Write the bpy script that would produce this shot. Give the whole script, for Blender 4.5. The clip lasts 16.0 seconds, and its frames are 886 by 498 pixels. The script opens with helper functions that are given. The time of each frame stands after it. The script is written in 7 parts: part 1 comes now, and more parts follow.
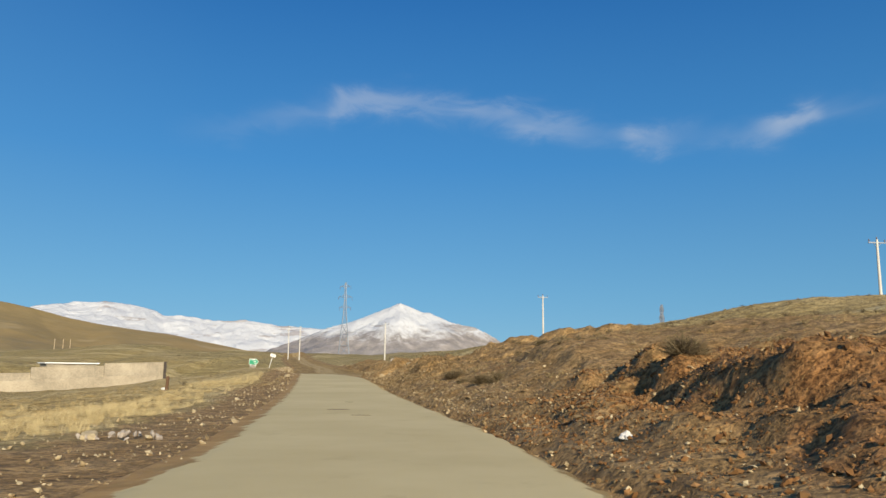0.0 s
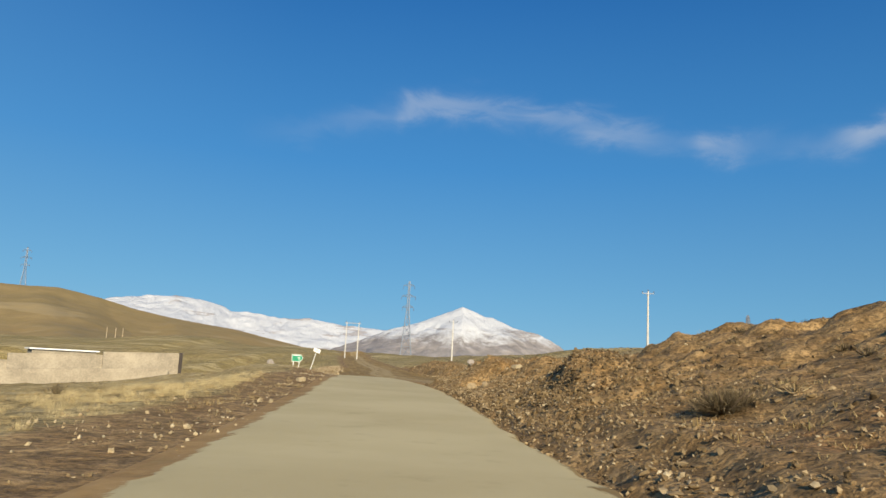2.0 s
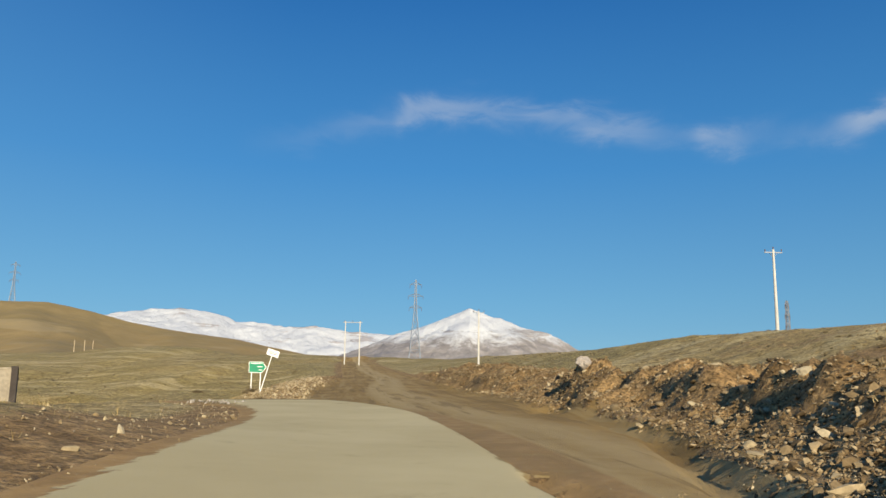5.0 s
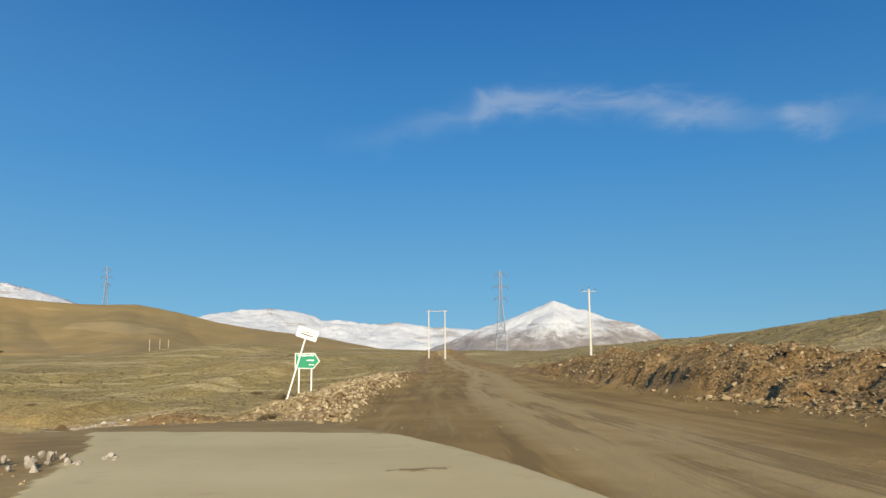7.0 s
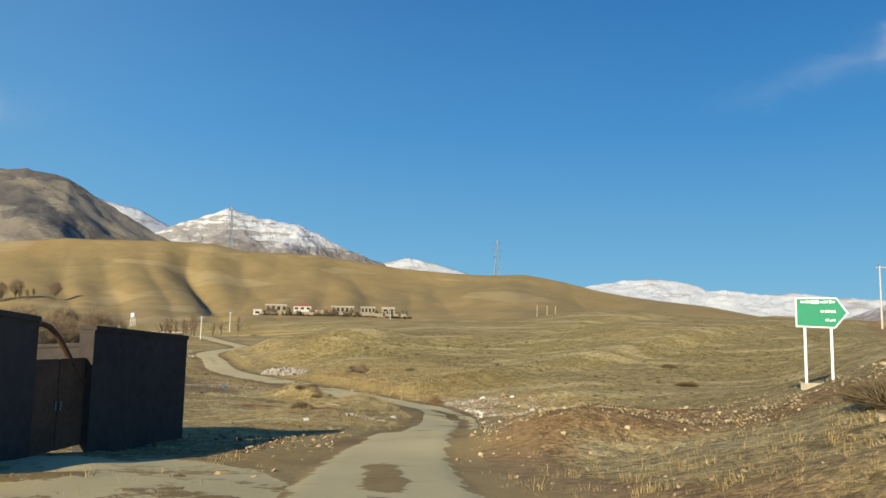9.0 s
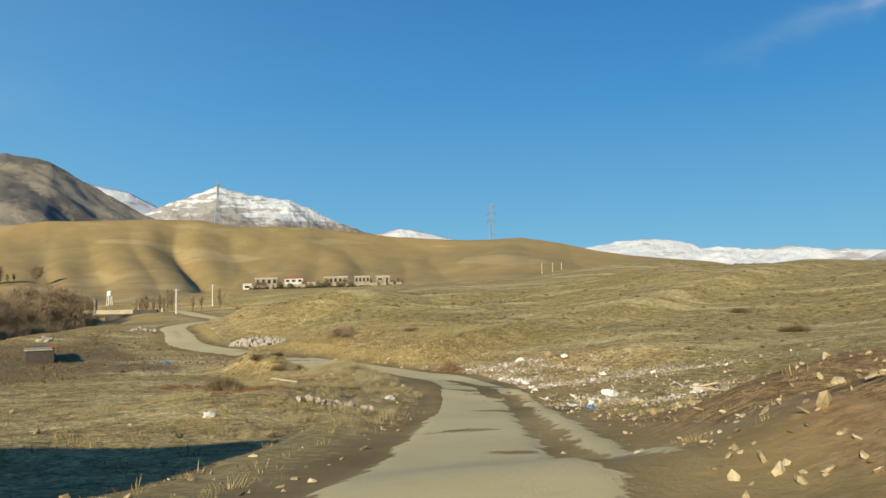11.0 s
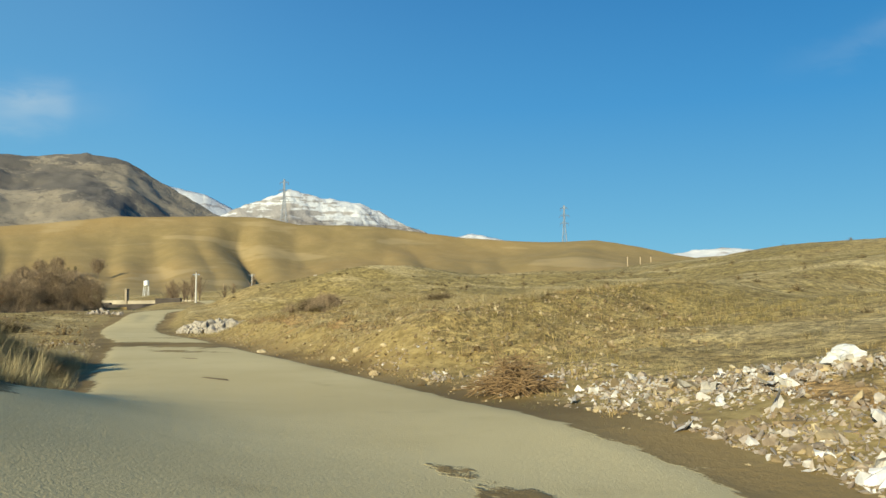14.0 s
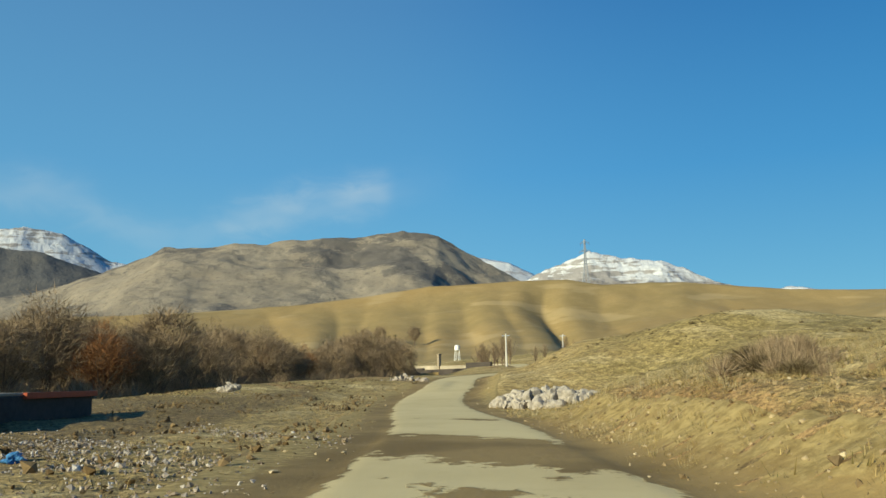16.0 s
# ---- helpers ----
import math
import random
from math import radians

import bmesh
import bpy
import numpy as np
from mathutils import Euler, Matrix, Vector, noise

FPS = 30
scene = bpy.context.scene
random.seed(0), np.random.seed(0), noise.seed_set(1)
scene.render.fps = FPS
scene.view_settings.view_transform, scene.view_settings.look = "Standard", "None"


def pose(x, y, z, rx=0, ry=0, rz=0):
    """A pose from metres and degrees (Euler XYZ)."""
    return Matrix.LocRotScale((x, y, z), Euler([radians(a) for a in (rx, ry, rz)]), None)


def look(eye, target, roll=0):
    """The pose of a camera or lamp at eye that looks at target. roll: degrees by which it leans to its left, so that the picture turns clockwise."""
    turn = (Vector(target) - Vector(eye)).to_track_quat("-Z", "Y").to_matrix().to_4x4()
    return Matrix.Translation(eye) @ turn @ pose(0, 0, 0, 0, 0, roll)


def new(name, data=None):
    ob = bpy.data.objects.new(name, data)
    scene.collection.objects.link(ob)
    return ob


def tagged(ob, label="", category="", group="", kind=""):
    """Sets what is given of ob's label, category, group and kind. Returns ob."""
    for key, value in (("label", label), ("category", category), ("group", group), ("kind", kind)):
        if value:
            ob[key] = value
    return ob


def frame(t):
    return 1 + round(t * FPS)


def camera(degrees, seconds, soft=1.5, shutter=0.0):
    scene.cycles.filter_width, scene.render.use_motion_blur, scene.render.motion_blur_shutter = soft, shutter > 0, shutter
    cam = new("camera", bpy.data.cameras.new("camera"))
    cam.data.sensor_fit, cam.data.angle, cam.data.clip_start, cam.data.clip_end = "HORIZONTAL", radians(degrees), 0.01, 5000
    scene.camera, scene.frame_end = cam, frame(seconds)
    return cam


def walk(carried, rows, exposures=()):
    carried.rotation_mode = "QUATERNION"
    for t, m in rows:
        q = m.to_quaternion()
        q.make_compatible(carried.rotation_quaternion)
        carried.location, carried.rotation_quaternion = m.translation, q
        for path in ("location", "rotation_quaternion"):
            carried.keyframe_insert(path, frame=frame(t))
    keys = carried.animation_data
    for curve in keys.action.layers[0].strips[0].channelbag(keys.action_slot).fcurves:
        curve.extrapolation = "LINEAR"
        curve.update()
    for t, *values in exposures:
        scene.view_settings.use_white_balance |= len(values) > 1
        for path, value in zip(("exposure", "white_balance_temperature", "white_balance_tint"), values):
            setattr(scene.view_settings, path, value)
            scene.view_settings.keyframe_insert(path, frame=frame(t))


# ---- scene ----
cam = camera(59.73, 16.0, soft=1.5)
PATH = [
    (0, (0.003, 0.001, 1.216), (-1.050, 19.735, 4.290), 0.66),
    (0.5, (-1.039, 6.189, 1.226), (-2.919, 25.857, 4.330), 1.56),
    (1, (-2.206, 12.344, 1.243), (-4.445, 31.970, 4.377), 2.15),
    (1.5, (-3.412, 18.838, 1.189), (-5.889, 38.435, 4.324), 2.94),
    (2, (-4.593, 25.808, 1.205), (-7.302, 45.374, 4.345), 3.00),
    (2.5, (-6.249, 32.554, 1.324), (-9.010, 52.111, 4.471), 2.63),
    (3, (-7.598, 39.383, 1.424), (-10.306, 58.937, 4.634), 2.13),
    (3.5, (-8.906, 46.390, 1.533), (-11.551, 65.946, 4.782), 1.67),
    (4, (-10.277, 53.391, 1.704), (-12.935, 72.943, 4.969), 1.10),
    (6.5, (-17.046, 82.719, 1.537), (-20.730, 102.138, 4.596), -0.39),
    (7, (-19.032, 88.744, 1.523), (-23.875, 107.906, 4.588), -0.38),
    (7.5, (-21.617, 94.755, 1.569), (-28.158, 113.404, 4.643), -0.49),
    (8, (-24.740, 100.094, 1.505), (-33.478, 117.830, 4.522), 0.95),
    (8.5, (-28.740, 104.955, 1.304), (-40.620, 120.834, 3.897), 2.28),
    (8.7, (-30.506, 106.753, 1.198), (-43.537, 121.733, 3.602), 2.07),
    (10.8, (-44.659, 120.754, -0.466), (-58.183, 135.398, 1.164), -1.60),
    (11, (-46.039, 122.249, -0.596), (-59.253, 137.188, 0.886), -1.59),
    (11.5, (-49.312, 126.169, -1.036), (-61.840, 141.710, 0.213), -1.59),
    (12, (-52.639, 130.247, -1.514), (-64.730, 146.135, -0.350), -1.28),
    (12.5, (-55.753, 134.200, -1.937), (-67.622, 150.251, -0.726), -1.06),
    (13, (-59.117, 138.448, -2.376), (-70.782, 154.643, -1.093), -0.13),
    (13.5, (-62.559, 142.380, -2.705), (-74.684, 158.215, -1.217), 0.93),
    (14, (-66.423, 145.577, -2.965), (-80.931, 159.241, -1.292), -0.28),
    (14.5, (-70.964, 148.418, -3.064), (-87.270, 159.797, -0.912), -0.71),
    (15, (-74.727, 150.258, -3.072), (-91.960, 160.075, -0.493), -0.47),
    (15.5, (-78.792, 151.608, -2.993), (-96.753, 159.851, 0.087), -0.18),
    (16, (-82.577, 152.835, -2.877), (-100.961, 159.958, 0.483), -0.96),
]
walk(cam, [(t, look(eye, target, roll)) for t, eye, target, roll in PATH],
     [(0.0, 0.44, 6850, 8), (8.5, 0.44, 6850, 6), (11.0, 0.50, 6950, 2), (13.5, 0.58, 7000, -3), (16.0, 0.50, 6900, -6)])

# ---------------- sky, sun ----------------
SUN_AZ = 20.0      # shadows run this many degrees to the left of +y
SUN_EL = 20.5

world = bpy.data.worlds.new("sky")
scene.world = world
world.use_nodes = True
wn, wl = world.node_tree.nodes, world.node_tree.links
wn.clear()
w_out = wn.new("ShaderNodeOutputWorld")
w_bg = wn.new("ShaderNodeBackground")
w_sky = wn.new("ShaderNodeTexSky")
w_sky.sky_type = "NISHITA"
w_sky.sun_disc = False
w_sky.sun_elevation = radians(SUN_EL)
w_sky.sun_rotation = radians(180 - SUN_AZ)
w_sky.altitude = 2600
w_sky.air_density = 1.0
w_sky.dust_density = 0.0
w_sky.ozone_density = 4.0
w_bg.inputs["Strength"].default_value = 0.10
w_sat = wn.new("ShaderNodeHueSaturation")
w_sat.inputs["Saturation"].default_value = 1.1
wl.new(w_sky.outputs[0], w_sat.inputs["Color"])


def wmath(kind, a, b=0.0, c=None):
    m = wn.new("ShaderNodeMath")
    m.operation = kind
    for socket, v in zip(m.inputs, (a, b, c)):
        if isinstance(v, (int, float)):
            socket.default_value = v
        elif v is not None:
            wl.new(v, socket)
    return m.outputs[0]


def wcurve(value, low, high, points):
    """A curve over value from low to high, given as (value, 0 to 1)."""
    n = wn.new("ShaderNodeFloatCurve")
    curve = n.mapping.curves[0]
    pts = [((v - low) / (high - low), y) for v, y in points]
    curve.points[0].location, curve.points[1].location = pts[0], pts[-1]
    for x, y in pts[1:-1]:
        curve.points.new(x, y)
    n.mapping.update()
    held = wmath("MINIMUM", wmath("MAXIMUM", value, low), high)
    wl.new(wmath("DIVIDE", wmath("SUBTRACT", held, low), high - low), n.inputs["Value"])
    return n.outputs[0]


# thin wisps of cloud: a streak low over the ridge line and fainter shreds further round
w_dir = wn.new("ShaderNodeTexCoord").outputs["Generated"]
w_xyz = wn.new("ShaderNodeSeparateXYZ")
wl.new(w_dir, w_xyz.inputs[0])
w_az = wmath("MULTIPLY", wmath("ARCTAN2", wmath("MULTIPLY", w_xyz.outputs["X"], -1.0), w_xyz.outputs["Y"]), 57.2958)
w_el = wmath("MULTIPLY", wmath("ARCSINE", w_xyz.outputs["Z"]), 57.2958)
w_stretch = wn.new("ShaderNodeMapping")
w_stretch.inputs["Scale"].default_value = (1.0, 1.0, 2.2)
wl.new(w_dir, w_stretch.inputs["Vector"])
w_noise = wn.new("ShaderNodeTexNoise")
w_noise.inputs["Scale"].default_value = 13.0
w_noise.inputs["Detail"].default_value = 7.0
w_noise.inputs["Roughness"].default_value = 0.62
w_noise.inputs["Distortion"].default_value = 0.5
wl.new(w_stretch.outputs[0], w_noise.inputs["Vector"])
w_soft = wn.new("ShaderNodeTexNoise")
w_soft.inputs["Scale"].default_value = 9.0
wl.new(w_stretch.outputs[0], w_soft.inputs["Vector"])


def streak(centre, thick, power):
    """A band round the height that centre gives, as strong along it as power says."""
    wob = wmath("MULTIPLY", wmath("SUBTRACT", w_noise.outputs["Fac"], 0.5), 3.2)
    off = wmath("DIVIDE", wmath("ADD", wmath("SUBTRACT", w_el, centre), wob), thick)
    return wmath("MULTIPLY", wmath("POWER", 2.718, wmath("MULTIPLY", wmath("MULTIPLY", off, off), -1.0)), power)


line = wmath("ADD", wmath("MULTIPLY", wcurve(w_az, -32, 32, [(-32, 0.55), (-23.5, 0.42), (-20, 0.29), (-15.7, 0.28), (-12, 0.34), (-8, 0.44), (-3, 0.64), (0, 0.74),
       (4, 0.85), (7.5, 0.92), (11, 0.84), (16.6, 0.52), (21, 0.34), (32, 0.2)]), 5.0), 15.0)
force = wcurve(w_az, -32, 32, [(-32, 0.0), (-24.5, 0.1), (-22, 0.6), (-18.5, 0.12), (-15, 0.10), (-11.5, 0.5), (-9.5, 0.2), (-5, 0.6), (-2, 0.45), (1, 0.25),
       (5, 0.5), (10.5, 0.8), (12.5, 0.14), (17, 0.14), (20, 0.06), (24, 0.0), (32, 0.0)])
low_line = wmath("ADD", wmath("MULTIPLY", wcurve(w_az, 66, 104, [(66, 0.9), (73, 0.72), (80, 0.5), (84, 0.36), (90, 0.18), (96, 0.55), (104, 0.5)]), 7.0), 9.0)
low_force = wcurve(w_az, 66, 104, [(66, 0.0), (72, 0.08), (74, 0.4), (80, 0.4), (86, 0.3), (92, 0.16), (98, 0.22), (104, 0.0)])
w_cloud = wmath("ADD", streak(line, 0.85, wmath("MULTIPLY", force, 0.95)), streak(low_line, 1.3, low_force))
w_cloud = wmath("MINIMUM", wmath("MULTIPLY", w_cloud, wmath("MAXIMUM", wmath("MULTIPLY", wmath("SUBTRACT", w_soft.outputs["Fac"], 0.28), 2.6), 0.4)), 0.62)
# the clear winter sky: deep blue overhead, paler towards the horizon
w_ramp = wn.new("ShaderNodeValToRGB")
w_ramp.color_ramp.elements[0].position, w_ramp.color_ramp.elements[0].color = 0.0, (0.124, 0.300, 0.470, 1)
w_ramp.color_ramp.elements[1].position, w_ramp.color_ramp.elements[1].color = 1.0, (0.010, 0.070, 0.250, 1)
for spot, colour in ((0.08, (0.094, 0.274, 0.470, 1)), (0.22, (0.037, 0.192, 0.450, 1)), (0.40, (0.013, 0.112, 0.345, 1))):
    w_ramp.color_ramp.elements.new(spot).color = colour
wl.new(wmath("DIVIDE", wmath("MAXIMUM", w_el, 0.0), 68.0), w_ramp.inputs["Fac"])
w_gain = wn.new("ShaderNodeVectorMath")
w_gain.operation = "SCALE"
wl.new(wmath("ADD", wmath("MULTIPLY", wcurve(w_az, -40, 100, [(-40, 0.30), (-12, 0.42), (5, 0.50), (25, 0.52), (45, 0.57), (70, 0.76), (100, 0.72)]), 5.0), 7.5), w_gain.inputs["Scale"])
wl.new(w_ramp.outputs["Color"], w_gain.inputs[0])
w_clear = wn.new("ShaderNodeMix")
w_clear.data_type = "RGBA"
w_clear.inputs["Factor"].default_value = 0.88
wl.new(w_sat.outputs[0], w_clear.inputs["A"])
w_haze = wn.new("ShaderNodeMix")
w_haze.data_type = "RGBA"
w_haze.inputs["B"].default_value = (2.3, 3.8, 4.8, 1.0)
wl.new(wmath("MULTIPLY", wcurve(w_az, 20, 100, [(20, 0.0), (55, 0.35), (80, 0.9), (100, 1.0)]), 0.26), w_haze.inputs["Factor"])
wl.new(w_gain.outputs[0], w_haze.inputs["A"])
wl.new(w_haze.outputs["Result"], w_clear.inputs["B"])
w_mix = wn.new("ShaderNodeMix")
w_mix.data_type = "RGBA"
w_mix.inputs["B"].default_value = (4.6, 4.9, 5.5, 1.0)
wl.new(w_cloud, w_mix.inputs["Factor"])
wl.new(w_clear.outputs["Result"], w_mix.inputs["A"])
wl.new(w_mix.outputs["Result"], w_bg.inputs["Color"])
wl.new(w_bg.outputs[0], w_out.inputs["Surface"])

sun = new("sun", bpy.data.lights.new("sun", "SUN"))
sun.data.energy = 5.0
sun.data.angle = radians(0.6)
sun.data.color = (1.0, 0.885, 0.69)
sun.matrix_world = look((0, 0, 0), (-math.sin(radians(SUN_AZ)) * math.cos(radians(SUN_EL)),
                                    math.cos(radians(SUN_AZ)) * math.cos(radians(SUN_EL)), -math.sin(radians(SUN_EL))))

# ---------------- noise and shapes ----------------
def hash2(i, j, seed):
    h = (i.astype(np.int64) * 374761393 + j.astype(np.int64) * 668265263 + seed * 974711) & 0x7FFFFFFF
    h = ((h ^ (h >> 13)) * 1274126177) & 0x7FFFFFFF
    return ((h ^ (h >> 16)) & 0xFFFF) / 65535.0


def vnoise(x, y, seed=0):
    """Smooth value noise from 0 to 1 over a unit grid."""
    x, y = np.asarray(x, float), np.asarray(y, float)
    i, j = np.floor(x), np.floor(y)
    u, v = x - i, y - j
    u, v = u * u * (3 - 2 * u), v * v * (3 - 2 * v)
    a, b = hash2(i, j, seed), hash2(i + 1, j, seed)
    c, d = hash2(i, j + 1, seed), hash2(i + 1, j + 1, seed)
    return (a * (1 - u) + b * u) * (1 - v) + (c * (1 - u) + d * u) * v


def fbm(x, y, octaves=4, seed=0):
    total, gain, norm = 0.0, 1.0, 0.0
    for k in range(octaves):
        total = total + gain * (vnoise(x * 2**k + 17.3 * k, y * 2**k - 9.1 * k, seed + k) - 0.5)
        norm += gain
        gain *= 0.5
    return 2 * total / norm


def ramp(a, b, v):
    u = np.clip((np.asarray(v, float) - a) / (b - a), 0, 1)
    return u * u * (3 - 2 * u)


def bump(x, y, cx, cy, rx, ry, turn=0.0):
    """A rounded mound, 1 at its top, with half-widths rx along its turned axis and ry across it."""
    c, s = math.cos(radians(turn)), math.sin(radians(turn))
    u, v = (x - cx) * c + (y - cy) * s, -(x - cx) * s + (y - cy) * c
    return np.exp(-((u / rx) ** 2) - (v / ry) ** 2)


def densify(line, step=2.0):
    """A polyline of (x, y, ...) rows as a smooth Catmull-Rom curve."""
    p = np.array(line, float)
    p = np.vstack([2 * p[0] - p[1], p, 2 * p[-1] - p[-2]])
    out = []
    for k in range(1, len(p) - 2):
        n = max(2, int(np.hypot(*(p[k + 1] - p[k])[:2]) / step))
        for u in np.arange(n) / n:
            a, b, c, d = p[k - 1], p[k], p[k + 1], p[k + 2]
            out.append(0.5 * (2 * b + (c - a) * u + (2 * a - 5 * b + 4 * c - d) * u**2 + (3 * b - a - 3 * c + d) * u**3))
    out.append(p[-2])
    return np.array(out)


def nearest(curve, x, y):
    """For each place: the distance to the curve, which side (+ to its right), its arc length there, and its other columns."""
    x, y = np.asarray(x, float).ravel(), np.asarray(y, float).ravel()
    best = np.full(x.shape, 1e18)
    side, at, cols = np.zeros(x.shape), np.zeros(x.shape), np.zeros((len(x), curve.shape[1] - 2))
    run = 0.0
    for a, b in zip(curve[:-1], curve[1:]):
        d = b[:2] - a[:2]
        length = math.hypot(*d)
        u = np.clip(((x - a[0]) * d[0] + (y - a[1]) * d[1]) / length**2, 0, 1)
        ex, ey = x - a[0] - u * d[0], y - a[1] - u * d[1]
        q = ex * ex + ey * ey
        m = q < best
        best[m], at[m] = q[m], run + u[m] * length
        side[m] = np.sign(ex * d[1] - ey * d[0])[m]
        cols[m] = (a[2:] + u[:, None] * (b[2:] - a[2:]))[m]
        run += length
    return np.sqrt(best), side, at, cols


def mesh_from(name, verts, faces, material=None, smooth=True):
    me = bpy.data.meshes.new(name)
    me.from_pydata(verts, [], faces)
    if smooth:
        me.polygons.foreach_set("use_smooth", [True] * len(me.polygons))
    if material:
        me.materials.append(material)
    me.update()
    return me


def grid_mesh(name, px, py, pz, material):
    """A sheet from three arrays of the same two-dimensional shape."""
    n, m = px.shape
    me = bpy.data.meshes.new(name)
    me.vertices.add(n * m)
    me.vertices.foreach_set("co", np.stack([px, py, pz], -1).astype(np.float32).ravel())
    k = np.arange(n * m).reshape(n, m)
    quads = np.stack([k[:-1, :-1], k[:-1, 1:], k[1:, 1:], k[1:, :-1]], -1).reshape(-1, 4)
    me.loops.add(quads.size)
    me.loops.foreach_set("vertex_index", quads.ravel().astype(np.int32))
    me.polygons.add(len(quads))
    me.polygons.foreach_set("loop_start", (np.arange(len(quads)) * 4).astype(np.int32))
    me.polygons.foreach_set("use_smooth", np.ones(len(quads), bool))
    me.materials.append(material)
    me.update(calc_edges=True)
    return me


def add_cover(me, values, name="cover"):
    """A colour per vertex that says what covers the ground there."""
    layer = me.color_attributes.new(name, "FLOAT_COLOR", "POINT")
    rgba = np.ones((len(me.vertices), 4), np.float32)
    rgba[:, : values.shape[1]] = values
    layer.data.foreach_set("color", rgba.ravel())

# ---------------- materials ----------------
def material(name, build, rough=0.9, metal=0.0):
    """build(nodes, links, bsdf) wires the base colour and relief."""
    mat = bpy.data.materials.new(name)
    mat.use_nodes = True
    nodes, links = mat.node_tree.nodes, mat.node_tree.links
    bsdf = nodes["Principled BSDF"]
    bsdf.inputs["Roughness"].default_value = rough
    bsdf.inputs["Metallic"].default_value = metal
    bsdf.inputs["Specular IOR Level"].default_value = 0.25
    build(nodes, links, bsdf)
    return mat


def coords(nodes):
    return nodes.new("ShaderNodeNewGeometry").outputs["Position"]


def noise_at(nodes, links, where, scale, detail=4.0, rough=0.6, stretch=None):
    if stretch:
        m = nodes.new("ShaderNodeMapping")
        m.inputs["Scale"].default_value = stretch
        links.new(where, m.inputs["Vector"])
        where = m.outputs[0]
    n = nodes.new("ShaderNodeTexNoise")
    n.inputs["Scale"].default_value = scale
    n.inputs["Detail"].default_value = detail
    n.inputs["Roughness"].default_value = rough
    links.new(where, n.inputs["Vector"])
    return n.outputs["Fac"]


def limits(nodes, links, value, low, high, to_low=0.0, to_high=1.0):
    m = nodes.new("ShaderNodeMapRange")
    m.interpolation_type = "SMOOTHSTEP"
    for key, v in (("From Min", low), ("From Max", high), ("To Min", to_low), ("To Max", to_high)):
        m.inputs[key].default_value = v
    links.new(value, m.inputs["Value"])
    return m.outputs["Result"]


def blend(nodes, links, factor, a, b, kind="MIX"):
    m = nodes.new("ShaderNodeMix")
    m.data_type, m.blend_type = "RGBA", kind
    for socket, v in ((m.inputs["Factor"], factor), (m.inputs["A"], a), (m.inputs["B"], b)):
        if isinstance(v, (int, float)):
            socket.default_value = v
        elif isinstance(v, tuple):
            socket.default_value = (*v, 1.0)
        else:
            links.new(v, socket)
    return m.outputs["Result"]


def sums(nodes, links, kind, a, b):
    m = nodes.new("ShaderNodeMath")
    m.operation = kind
    for socket, v in zip(m.inputs, (a, b)):
        if isinstance(v, (int, float)):
            socket.default_value = v
        else:
            links.new(v, socket)
    return m.outputs[0]


def relief(nodes, links, bsdf, height, distance=0.03, strength=0.6):
    b = nodes.new("ShaderNodeBump")
    b.inputs["Distance"].default_value = distance
    b.inputs["Strength"].default_value = strength
    links.new(height, b.inputs["Height"])
    links.new(b.outputs[0], bsdf.inputs["Normal"])


def plain(name, colour, spread=0.25, scale=6.0, rough=0.8, metal=0.0, bumpy=0.0):
    """One colour with two scales of variation and fine relief."""
    def build(nodes, links, bsdf):
        p = nodes.new("ShaderNodeTexCoord").outputs["Object"]
        big, fine = noise_at(nodes, links, p, scale * 0.25, 3), noise_at(nodes, links, p, scale * 4, 4)
        both = sums(nodes, links, "ADD", sums(nodes, links, "MULTIPLY", big, 0.6), sums(nodes, links, "MULTIPLY", fine, 0.4))
        f = limits(nodes, links, both, 0.3, 0.7)
        dark = tuple(c * (1 - spread) for c in colour)
        light = tuple(min(0.9, c * (1 + spread)) for c in colour)
        links.new(blend(nodes, links, f, dark, light), bsdf.inputs["Base Color"])
        if bumpy:
            relief(nodes, links, bsdf, fine, bumpy, 0.7)
    return material(name, build, rough, metal)


def cover_split(nodes, links):
    a = nodes.new("ShaderNodeAttribute")
    a.attribute_name = "cover"
    s = nodes.new("ShaderNodeSeparateColor")
    links.new(a.outputs["Color"], s.inputs[0])
    return [*s.outputs, a.outputs["Alpha"]]


